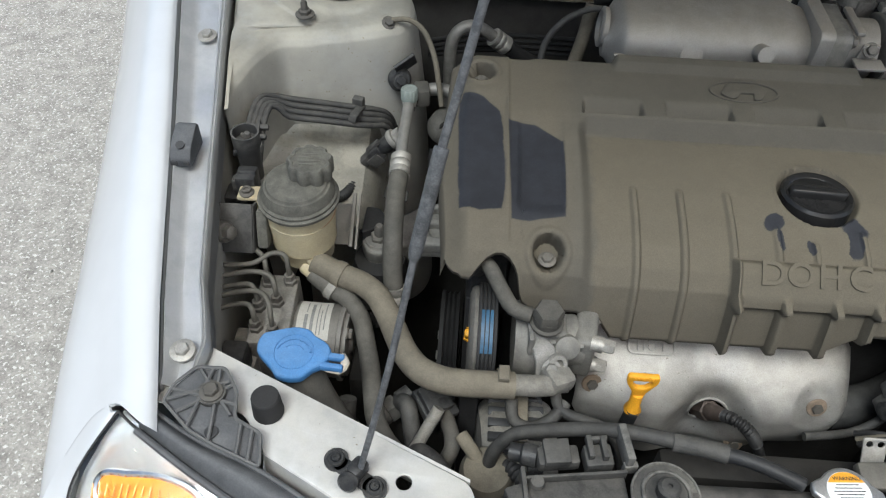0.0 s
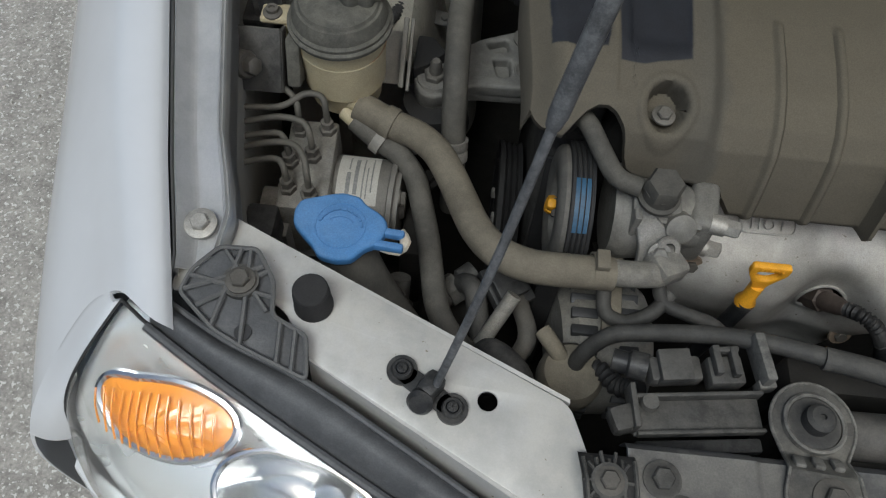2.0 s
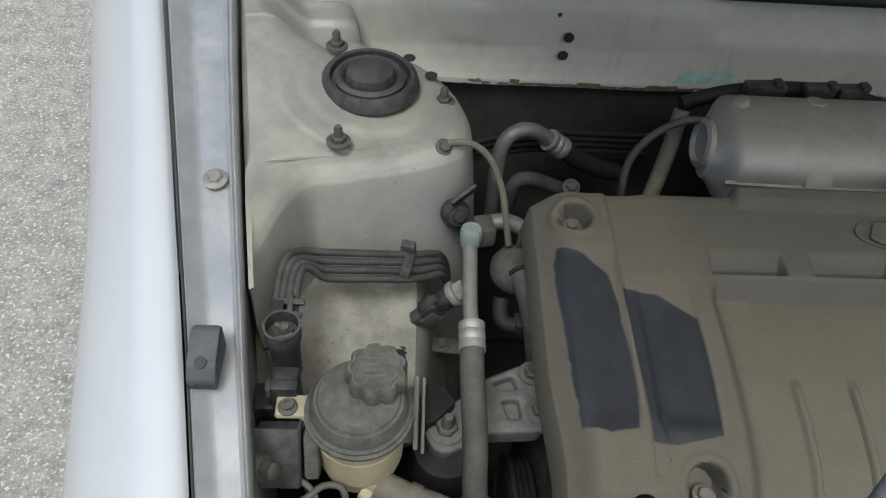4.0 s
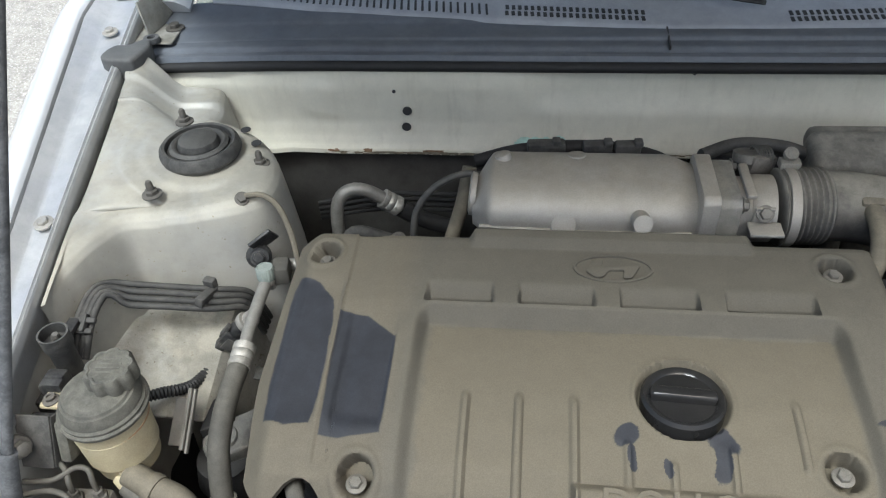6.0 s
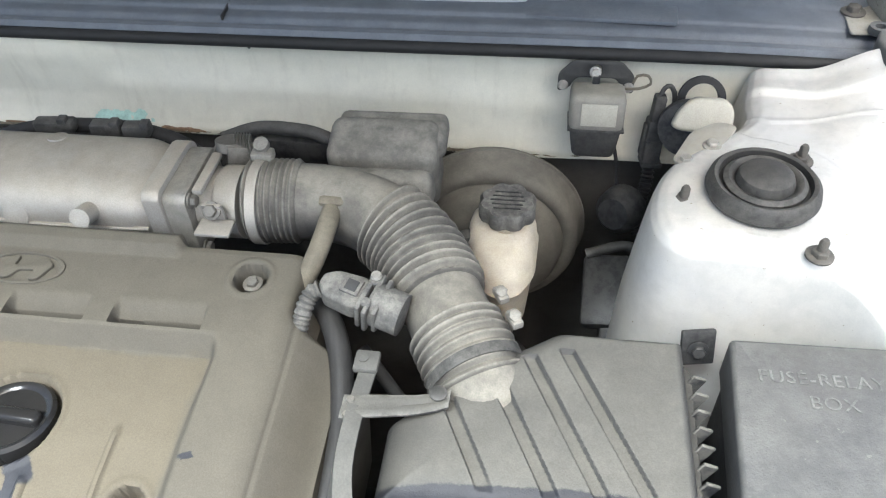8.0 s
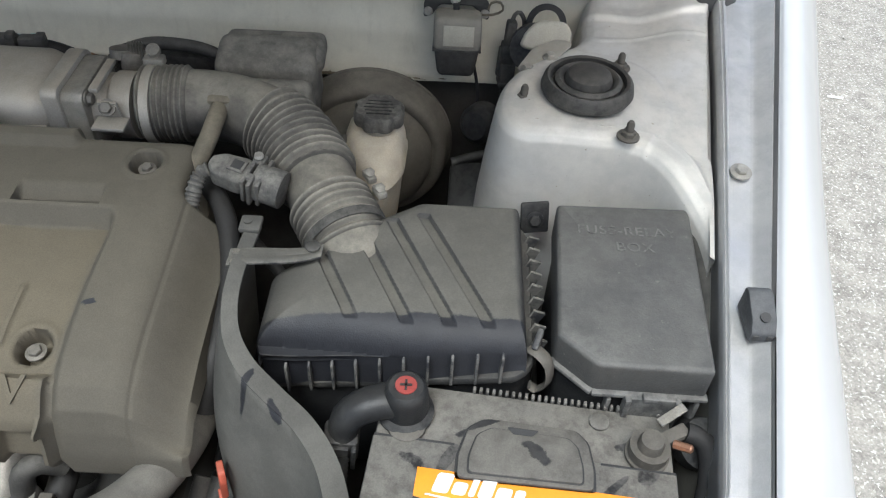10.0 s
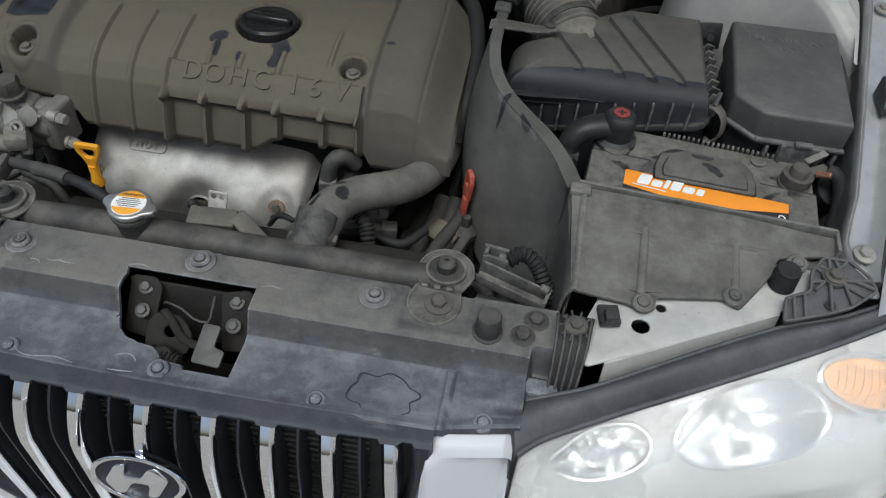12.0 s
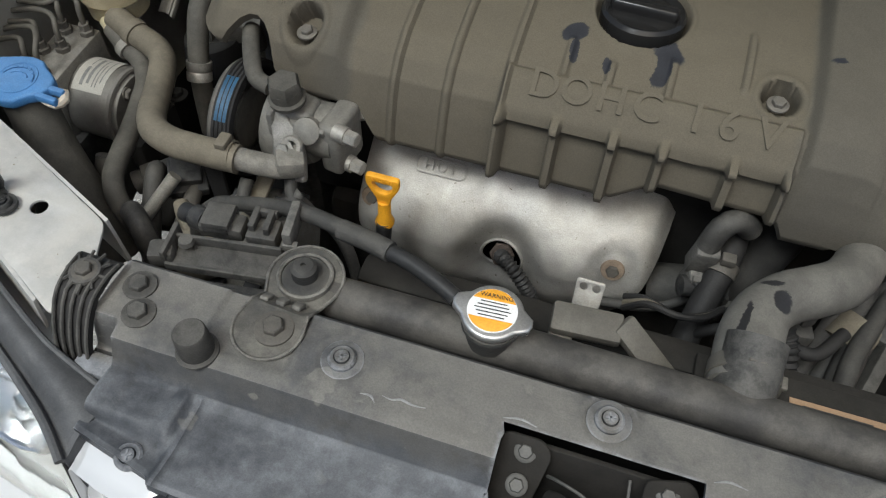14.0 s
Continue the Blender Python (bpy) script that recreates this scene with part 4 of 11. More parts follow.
for side in (-1, 1):
    part("windscreen_pillar", tube([(side * 0.715, 1.19, 0.915), (side * 0.66, 1.50, 1.14), (side * 0.595, 1.82, 1.35)], 0.026, 12, flat=0.7), m_paint, body)
    wheel = part("wheel", lathe([(0, 0.02), (0.13, 0.02), (0.19, 0.0), (0.25, 0.0), (0.28, 0.02), (0.285, 0.06), (0.285, 0.13), (0.28, 0.17), (0.25, 0.19), (0, 0.19)], (side * 0.845, 3.36, GROUND + 0.285), (-side, 0, 0), 56), m_rubber, body, "black tyre")
    part("wheel_disc", lathe([(0, 0), (0.18, 0.0), (0.185, 0.01), (0.17, 0.02), (0, 0.02)], (side * 0.84, 3.36, GROUND + 0.285), (-side, 0, 0), 40), m_alu, wheel)

# ---- engine cover ----
INNER = [(0.780, 0.800), (0.780, 0.846), (0.772, 0.852), (0.762, 0.850), (0.752, 0.842), (0.720, 0.840), (0.690, 0.839), (0.6765, 0.838), (0.6735, 0.8365), (0.6615, 0.8180), (0.620, 0.8180), (0.58, 0.817), (0.545, 0.812), (0.515, 0.804), (0.495, 0.793), (0.481, 0.778), (0.473, 0.758), (0.467, 0.738), (0.463, 0.722)]
OUTER = [(0.772, 0.800), (0.772, 0.836), (0.768, 0.842), (0.762, 0.843), (0.752, 0.842), (0.720, 0.840), (0.690, 0.838), (0.676, 0.837), (0.669, 0.836), (0.652, 0.834), (0.620, 0.831), (0.58, 0.827), (0.545, 0.822), (0.515, 0.814), (0.495, 0.804), (0.481, 0.789), (0.473, 0.768), (0.467, 0.745), (0.463, 0.722)]
BOLTS = [(-0.319, 0.498, 0.802), (0.078, 0.529, 0.810), (-0.393, 0.739, 0.836), (0.116, 0.737, 0.842)]
CAP = (-0.043, 0.588, 0.826)


def cover_base(x, s):
    k = s * (len(INNER) - 1)
    i = min(int(k), len(INNER) - 2)
    f = k - i
    w = smooth01(-0.288, -0.274, x) * (1 - smooth01(0.099, 0.111, x))
    y, z = (w * (INNER[i][j] * (1 - f) + INNER[i + 1][j] * f) + (1 - w) * (OUTER[i][j] * (1 - f) + OUTER[i + 1][j] * f) for j in (0, 1))
    if i < 5:
        lw = smooth01(-0.245, -0.236, x) * (1 - smooth01(0.036, 0.046, x))
        y, z = (lw * (INNER[i][j] * (1 - f) + INNER[i + 1][j] * f) + (1 - lw) * (OUTER[i][j] * (1 - f) + OUTER[i + 1][j] * f) for j in (0, 1))
    z -= 0.026 * smooth01(-0.398, -0.440, x) * smooth01(0.765, 0.80, z) if x < -0.398 else 0
    z -= 0.048 * smooth01(0.140, 0.212, x) ** 1.5 * smooth01(0.735, 0.80, z) if x > 0.140 else 0
    return Vector((x, y, z))


def cover_end(x):
    """How far along the profile the front edge lies: the hose notch, the stepped front lip."""
    if x < -0.3405:
        yn = along([(-0.428, 0.498), (-0.4245, 0.4915), (-0.417, 0.4835), (-0.407, 0.4787), (-0.396, 0.4780), (-0.3905, 0.4805), (-0.385, 0.4850), (-0.3785, 0.4903), (-0.3705, 0.4938), (-0.363, 0.4940), (-0.356, 0.4910), (-0.350, 0.4850), (-0.3465, 0.4790), (-0.344, 0.4735), (-0.3405, 0.4708)], x)
        return along([(0.463, 1.0), (0.467, 0.944), (0.473, 0.889), (0.481, 0.833), (0.495, 0.778), (0.515, 0.722)], yn)
    return along([(-0.3405, 0.909), (-0.334, 0.924), (-0.322, 0.930), (-0.262, 0.925), (-0.247, 1.0), (-0.035, 1.0), (-0.03, 1.0), (0.0, 0.93), (0.10, 0.94), (0.112, 1.0), (0.30, 1.0)], x)


def cover_detail(x, y, z):
    d = 0.0
    for bx, by, bz in BOLTS:
        r = math.hypot(x - bx, y - by)
        d -= 0.024 * (1 - smooth01(0.0130, 0.0158, r)) - 0.0016 * (1 - smooth01(0.0205, 0.024, r)) * smooth01(0.0165, 0.019, r)
    r = math.hypot(x - CAP[0], y - CAP[1])
    d -= 0.012 * (1 - smooth01(0.037, 0.041, r))
    d += 0.0015 * smooth01(0.040, 0.042, r) * (1 - smooth01(0.043, 0.047, r))
    for x0, x1 in ((-0.281, -0.213), (-0.190, -0.115), (-0.093, -0.017), (0.005, 0.090)):
        side = smooth01(x0, x0 + 0.004, x) * (1 - smooth01(x1 - 0.004, x1, x))
        d -= 0.013 * side * smooth01(0.706, 0.682, y) * smooth01(0.6765, 0.6780, y)
        d -= 0.012 * side * smooth01(0.6875, 0.6865, y) * smooth01(0.6790, 0.6800, y)
    for rx in (-0.232, -0.185, -0.137):
        w = 1 - smooth01(0.0018, 0.0048, abs(x - rx))
        d += 0.0040 * w * (1 - smooth01(0.575, 0.585, y))
    for rx, ya, yb in ((0.050, 0.525, 0.590), (-0.093, 0.505, 0.545), (-0.056, 0.505, 0.530), (-0.008, 0.505, 0.545)):
        w = 1 - smooth01(0.0018, 0.0042, abs(x - rx))
        d += 0.0032 * w * smooth01(ya, ya + 0.003, y) * (1 - smooth01(yb - 0.005, yb, y))
    if -0.140 < x < 0.104:
        d += 0.0105 * smooth01(-0.140, -0.137, x) * (1 - smooth01(0.099, 0.103, x)) * (1 - smooth01(0.503, 0.508, y)) * smooth01(0.766, 0.771, z)
        for rx in (-0.135, -0.088, -0.040, 0.0, 0.055, 0.098):
            d += 0.0118 * (1 - smooth01(0.003, 0.005, abs(x - rx))) * (1 - smooth01(0.774, 0.780, z))
    if x < -0.30:
        d -= 0.0020 * smooth01(-0.0010, 0.0010, x + 0.3590 + 0.018 * (y - 0.6)) * (1 - smooth01(-0.345, -0.325, x)) * smooth01(0.50, 0.51, y)
        d -= 0.0035 * smooth01(-0.352, -0.346, x) * (1 - smooth01(-0.306, -0.300, x)) * smooth01(0.535, 0.55, y) * (1 - smooth01(0.62, 0.68, y))
        d -= 0.0030 * smooth01(-0.409, -0.400, x) * (1 - smooth01(-0.366, -0.361, x)) * smooth01(0.53, 0.55, y) * (1 - smooth01(0.69, 0.71, y))
    d -= 0.0010 * (1 - smooth01(0.0006, 0.0018, abs(x - 0.168 + 0.12 * (0.60 - y) ** 2)))
    e = math.hypot((x + 0.097) / 0.0385, (y - 0.728) / 0.0185)
    d -= 0.0014 * (1 - smooth01(0.82, 0.94, e))
    return d


def cover_mesh():
    nu, nv = 420, 190
    xl, xr = -0.428, 0.206
    base = []
    for i in range(nu + 1):
        x = xl + (xr - xl) * i / nu
        end = cover_end(x)
        col = []
        for j in range(nv + 1):
            s = end * j / nv
            p = cover_base(x, s)
            if x > 0.15:
                p.x -= 0.030 * smooth01(0.15, 0.206, x) * smooth01(0.69, 0.71, p.y)
            if x < -0.38:
                p.x += 0.020 * smooth01(-0.38, -0.428, x) * smooth01(0.60, 0.50, p.y) * 0.4
            col.append(p)
        base.append(col)
    bm = bmesh.new()
    vs = []
    for i in range(nu + 1):
        col = []
        for j in range(nv + 1):
            p = base[i][j]
            a = base[min(i + 1, nu)][j] - base[max(i - 1, 0)][j]
            b = base[i][min(j + 1, nv)] - base[i][max(j - 1, 0)]
            nrm = b.cross(a)
            nrm = nrm.normalized() if nrm.length > 1e-12 else Vector((0, 0, 1))
            if nrm.z < -0.2:
                nrm = -nrm
            col.append(bm.verts.new(p + nrm * cover_detail(p.x, p.y, p.z)))
        vs.append(col)
    for i in range(nu):
        for j in range(nv):
            bm.faces.new((vs[i][j], vs[i + 1][j], vs[i + 1][j + 1], vs[i][j + 1]))
    rim = [e for e in bm.edges if e.is_boundary]
    made = bmesh.ops.extrude_edge_only(bm, edges=rim)["geom"]
    for v in made:
        if isinstance(v, bmesh.types.BMVert):
            side = -1 if v.co.x < -0.42 else (1 if v.co.x > 0.15 else 0)
            v.co += Vector((side * 0.004, 0.004, -min(0.036, max(0.004, v.co.z - 0.752)) if side else -0.008))
    return bm


cover = thing("engine_cover", "tan-dusty black plastic engine cover with wiped clean patches", "engine cover", at=(-0.11, 0.62, 0.74))
part("shell", cover_mesh(), m_cover, cover, angle=50)
oval_m = pose(-0.097, 0.728, 0.8424, 3.6, 0, 0)
oval = part("oval_badge", plate(circle(0, 0, 0.0395, 64, 0.49), 0.004, oval_m, [circle(0, 0, 0.0362, 64, 0.455)[::-1]], 0.0009), m_cover, cover, "dusty moulded oval badge")
bend = rounded([(-0.027, -0.005), (-0.017, -0.0135), (-0.010, -0.012), (-0.004, -0.0026), (0.011, -0.002), (0.009, -0.0135), (0.018, -0.0125), (0.027, 0.005), (0.017, 0.0135), (0.010, 0.012), (0.004, 0.003), (-0.011, 0.0025), (-0.009, 0.0135), (-0.018, 0.0125)], 0.003)
part("badge_shape", plate(bend, 0.004, oval_m @ pose(0, 0, -0.0004), [], 0.0008), m_cover, oval)
text_m = pose(-0.019, 0.4888, 0.8026, 37, 0, 0)
for ch, dx in zip("DOHC16V", (-0.0854, -0.0590, -0.0305, -0.0020, 0.0370, 0.0625, 0.0935)):
    part("letter", lettering(ch, 0.0335, text_m @ pose(dx, 0, 0), 0.0006, 1.2, 0, 0.0004), m_cover, cover, "raised letter " + ch)
for bx, by, bz in BOLTS:
    part("cover_bolt", hexbolt((bx, by, bz - 0.0095), (0, -0.1, 1), 0.0058, 1.55), m_coverbolt, cover, "dull zinc hex bolt")
cap = thing("oil_filler_cap", "oily glossy black oil filler cap with a grip bar", "oil cap", at=(CAP[0], CAP[1], 0.80))
cm = Matrix.Translation((CAP[0], CAP[1], 0.812)) @ pose(0, 0, 0, -4, 0, 0)
bm = bmesh.new()
add_lathe(bm, [(0, -0.01), (0.0365, -0.01), (0.0365, 0.006), (0.034, 0.009), (0.031, 0.0085), (0.028, 0.006), (0, 0.006)], cm, 40)
part("disc", bm, m_glosscap, cap)
bm = box((0, 0, 0.008), (0.058, 0.013, 0.014), (0, 0, 0), 0.004, 3)
bmesh.ops.transform(bm, matrix=cm @ pose(0, 0, 0, 0, 0, -3), verts=bm.verts)
part("grip_bar", bm, m_glosscap, cap)

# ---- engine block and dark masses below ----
block = thing("engine_block", "near-black engine block below its cover", "engine", at=(-0.1, 0.62, 0.25))
# hidden masses share the near-black that carries the bay's shade
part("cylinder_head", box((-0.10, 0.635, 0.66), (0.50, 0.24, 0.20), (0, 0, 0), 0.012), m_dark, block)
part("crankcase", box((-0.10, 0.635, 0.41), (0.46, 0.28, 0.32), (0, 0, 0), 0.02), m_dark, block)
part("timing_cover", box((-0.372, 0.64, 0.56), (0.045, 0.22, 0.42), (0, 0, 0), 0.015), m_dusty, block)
part("gearbox", join(box((0.28, 0.58, 0.44), (0.26, 0.24, 0.28), (0, 0, 0), 0.04, 3), lathe([(0, 0), (0.11, 0), (0.12, 0.04), (0.09, 0.08), (0, 0.08)], (0.14, 0.58, 0.45), (1, 0, 0))), m_dark, block, "near-black gearbox casing")
part("thermostat_housing", join(lathe([(0, 0), (0.022, 0), (0.022, 0.03), (0.017, 0.035), (0.017, 0.07), (0, 0.07)], (0.07, 0.545, 0.665), (0.9, -0.3, 0.1)), box((0.075, 0.55, 0.64), (0.06, 0.04, 0.05), (0, 0, 20), 0.01)), m_alu, block)

# ---- heat shield ----
def shield_low(x):
    return along([(-0.268, 0.60), (-0.255, 0.575), (-0.225, 0.530), (-0.185, 0.495), (-0.12, 0.478), (-0.06, 0.485), (-0.03, 0.520), (0.0, 0.572), (0.010, 0.592), (0.022, 0.616), (0.031, 0.645), (0.035, 0.668)], x)


def shield_pt(u, v):
    x = -0.268 + 0.303 * u
    zt = 0.698 - 0.012 * smooth01(0.015, 0.035, x) ** 2
    z = zt + (shield_low(x) - zt) * v
    y = 0.535 - 0.095 * math.sin(min(1.0, (zt - z) / 0.085) * math.pi / 2) + 0.03 * smooth01(0.60, 0.48, z)
    y += 0.020 * (abs((u - 0.5) * 2)) ** 4
    y -= 0.012 * math.sin(u * 9.5) * smooth01(0.05, 0.4, v) * (1 - v) + 0.006 * math.sin(u * 21 + 1) * v
    r = math.hypot(x + 0.009, z - 0.632)
    y += 0.006 * (1 - smooth01(0.012, 0.030, r))
    r = math.hypot(x + 0.116, z - 0.600)
    y += 0.012 * (1 - smooth01(0.022, 0.055, r))
    return Vector((x, y, z))


def shield_keep(u, v):
    p = shield_pt(u, v)
    return math.hypot(p.x + 0.116, p.z - 0.600) > 0.020


shield = thing("heat_shield", "dull silver pressed steel exhaust heat shield with stains", "heat shield", at=(-0.12, 0.47, 0.48))
bm = grid(shield_pt, 120, 90, shield_keep)
for v in bm.verts:
    r = math.hypot(v.co.x + 0.116, v.co.z - 0.600)
    if v.is_boundary and r < 0.030:
        v.co.x, v.co.z = -0.116 + (v.co.x + 0.116) * 0.0212 / r, 0.600 + (v.co.z - 0.600) * 0.0212 / r
part("pressing", thicken(bm, (0, 0.002, -0.001)), m_shield, shield, angle=60)
hole_rim = []
for i in range(49):
    q = 2 * math.pi * i / 48
    hx, hz = -0.116 + 0.0214 * math.cos(q), 0.600 + 0.0214 * math.sin(q)
    hole_rim.append(shield_pt((hx + 0.268) / 0.303, (0.698 - hz) / (0.698 - shield_low(hx))) + Vector((0, -0.0008, 0.0004)))
part("hole_rim", tube(hole_rim, 0.0016, 8, smooth=False), m_shield, shield)
m_ruststeel = shader("rust_stained_steel", (0.24, 0.20, 0.16), 0.6, metal=0.4, vary=0.4, scale=120, dust=0.5, dust_col=(0.20, 0.13, 0.07), up=0.3)
for x, y, z in ((-0.009, 0.462, 0.634), (-0.252, 0.462, 0.640), (-0.075, 0.440, 0.552)):
    at = shield_pt((x + 0.268) / 0.303, (0.698 - z) / (0.698 - shield_low(x)))
    part("bolt_washer", lathe([(0, 0), (0.0115, 0), (0.0105, 0.002), (0, 0.002)], at, (0.05, -0.9, 0.35), 24), m_ruststeel, shield, "rust-stained washer")
    part("shield_bolt", hexbolt(at, (0.05, -0.9, 0.35), 0.0062, 1.5), m_darkbolt, shield, "rusty hex bolt")
part("embossed_word", join(*[plate(rounded([(-0.026, -0.009), (0.026, -0.009), (0.026, 0.009), (-0.026, 0.009)], 0.008), 0.002, pose(-0.191, 0.4885, 0.6735, 32, 0, 0), [rounded([(-0.024, -0.007), (-0.024, 0.007), (0.024, 0.007), (0.024, -0.007)], 0.006)], 0.0004), lettering("HOT", 0.014, pose(-0.191, 0.4881, 0.6735, 32, 0, 0), 0.001, 1.2)]), m_shield, shield, "embossed word HOT")
o2 = thing("oxygen_sensor", "dusty grey oxygen sensor with a ribbed lead", "sensor", at=(-0.118, 0.46, 0.60))
m_rustsensor = shader("brown_sensor_steel", (0.10, 0.075, 0.062), 0.5, metal=0.5, vary=0.3, scale=150, dust=0.5, dust_col=(0.12, 0.10, 0.085), up=0.4)
SA = (0.10, -0.62, 0.78)
part("hexagon", lathe([(0, -0.03), (0.0125, -0.03), (0.0125, 0.006), (0.010, 0.008), (0, 0.008)], (-0.116, 0.458, 0.603), SA, 6), m_rustsensor, o2)
part("barrel", lathe([(0, 0), (0.0095, 0), (0.0095, 0.010), (0.0085, 0.012), (0.0085, 0.022), (0.0070, 0.026), (0.0070, 0.036), (0, 0.038)], (-0.1155, 0.453, 0.609), SA), m_rustsensor, o2)
part("ribbed_lead", corrugated([(-0.1125, 0.432, 0.636), (-0.107, 0.423, 0.645), (-0.097, 0.415, 0.645), (-0.086, 0.411, 0.634), (-0.076, 0.410, 0.617)], 0.0062, 0.0045, 0.0012), m_rubber, o2)
part("plain_lead", tube([(-0.076, 0.410, 0.617), (-0.068, 0.409, 0.600), (-0.060, 0.409, 0.580), (-0.056, 0.41, 0.55)], 0.0058, 10), m_black, o2)

# ---- intake manifold, throttle, hoses ----
mani = thing("intake_manifold", "dusty silver cast aluminium intake plenum", "intake manifold", at=(-0.13, 0.85, 0.78))


def manifold_pt(u, v):
    x = -0.246 + 0.246 * u
    k = smooth01(0.0, 0.10, u) * (1 - 0.35 * smooth01(0.86, 1.0, u))
    a = 2 * math.pi * v
    c, s = math.cos(a), math.sin(a)
    e = 3.2
    q = (abs(c) ** e + abs(s) ** e) ** (-1 / e)
    hy, hz = 0.026 + 0.028 * k, 0.020 + 0.024 * k
    return Vector((x, 0.852 + hy * q * c, 0.829 + hz * q * s + 0.004 * c))


bm = grid(manifold_pt, 60, 48)
bmesh.ops.remove_doubles(bm, verts=bm.verts, dist=1e-5)
bmesh.ops.holes_fill(bm, edges=[e for e in bm.edges if e.is_boundary], sides=0)
part("plenum", bm, m_mani, mani)
part("end_ring", lathe([(0.018, 0), (0.024, 0), (0.025, 0.006), (0.020, 0.008), (0.016, 0.004)], (-0.243, 0.852, 0.838), (-1, 0, 0.1)), m_mani, mani)
part("seam", tube([(-0.236, 0.800, 0.833), (-0.12, 0.7965, 0.831), (-0.01, 0.800, 0.830)], 0.0022, 6), m_mani, mani)
part("boss", lathe([(0, 0), (0.011, 0), (0.010, 0.012), (0, 0.013)], (-0.131, 0.880, 0.862), (0, 0.2, 1)), m_mani, mani)
part("boss", lathe([(0, 0), (0.010, 0), (0.009, 0.016), (0.006, 0.018), (0, 0.018)], (-0.21, 0.872, 0.862), (-0.3, 0.2, 1)), m_mani, mani)
part("hose_spigot", lathe([(0, 0), (0.014, 0), (0.014, 0.005), (0.010, 0.007), (0.010, 0.028), (0, 0.028)], (-0.066, 0.808, 0.845), (0.05, -0.9, 0.35)), m_mani, mani)
part("round_pad", lathe([(0, 0), (0.015, 0), (0.013, 0.004), (0, 0.004)], (-0.145, 0.800, 0.838), (0, -0.9, 0.4)), m_mani, mani)
for x in (-0.20, -0.14, -0.08, -0.02):
    part("runner", tube([(x, 0.82, 0.80), (x, 0.79, 0.77), (x, 0.76, 0.73)], 0.022, 14), m_mani, mani)

throttle = thing("throttle_body", "dusty cast aluminium throttle body with bolted flange", "throttle body", at=(0.03, 0.845, 0.79))
part("flange", plate(rounded([(-0.050, -0.044), (0.048, -0.044), (0.048, 0.036), (0.036, 0.046), (-0.044, 0.046), (-0.050, 0.040)], 0.008), 0.018, pose(0.0135, 0.846, 0.832, 90, 0, 90), [], 0.002), m_mani, throttle)
part("inner_flange", plate(rounded([(-0.046, -0.040), (0.044, -0.040), (0.044, 0.034), (0.034, 0.042), (-0.040, 0.042), (-0.046, 0.036)], 0.008), 0.024, pose(0.0365, 0.846, 0.830, 90, 0, 90), [], 0.002), m_alu, throttle)
part("side_rib", box((0.046, 0.840, 0.872), (0.010, 0.060, 0.006), (0, 0, 0), 0.002), m_mani, throttle)
part("bore", lathe([(0, 0), (0.036, 0), (0.034, 0.03), (0.037, 0.034), (0.037, 0.055), (0, 0.055)], (0.022, 0.846, 0.832), (1, 0, 0)), m_mani, throttle)
for y, z in ((0.81, 0.862), (0.883, 0.862), (0.81, 0.80)):
    part("flange_bolt", hexbolt((0.038, y, z), (1, 0, 0), 0.0065, 1.3), m_coverbolt, throttle)
part("lever", join(lathe([(0, 0), (0.016, 0), (0.016, 0.010), (0, 0.010)], (0.055, 0.885, 0.868), (0, 0.3, 1)), box((0.068, 0.878, 0.866), (0.030, 0.012, 0.026), (0, 10, 20), 0.003)), m_coverbolt, throttle)
for i in range(6):
    part("spring_coil", lathe([(0.010, 0), (0.012, 0.0012), (0.010, 0.0024)], (0.060 + 0.003 * i, 0.885, 0.874), (1, 0.3, 0)), m_coverbolt, throttle)
part("foot_bracket", join(box((0.062, 0.795, 0.842), (0.034, 0.022, 0.004), (0, 0, 0), 0.001), box((0.060, 0.806, 0.852), (0.020, 0.004, 0.024), (10, 0, 0), 0.001)), m_mani, throttle)
part("bracket_bolt", hexbolt((0.060, 0.802, 0.858), (0, -0.8, 0.6), 0.0065, 1.4), m_coverbolt, throttle)

PATH_IN = [(0.082, 0.846, 0.834), (0.115, 0.848, 0.835), (0.155, 0.850, 0.834), (0.192, 0.844, 0.832), (0.225, 0.828, 0.829), (0.252, 0.803, 0.825), (0.270, 0.775, 0.822), (0.285, 0.747, 0.820), (0.300, 0.718, 0.817), (0.318, 0.686, 0.811), (0.334, 0.657, 0.800), (0.352, 0.624, 0.782)]


def intake_r(t):
    if t < 0.13:
        return 0.0400 + 0.0028 * math.sin(2 * math.pi * t / 0.028) ** 2
    if t < 0.37:
        return 0.038
    if t < 0.63:
        return 0.0425 + 0.0030 * math.sin(2 * math.pi * t / 0.0262)
    if t < 0.725:
        return 0.0375
    if t < 0.86:
        return 0.0410 + 0.0023 * math.sin(2 * math.pi * (t - 0.725) / 0.0205)
    return 0.0400 - 0.005 * smooth01(0.86, 1.0, t)


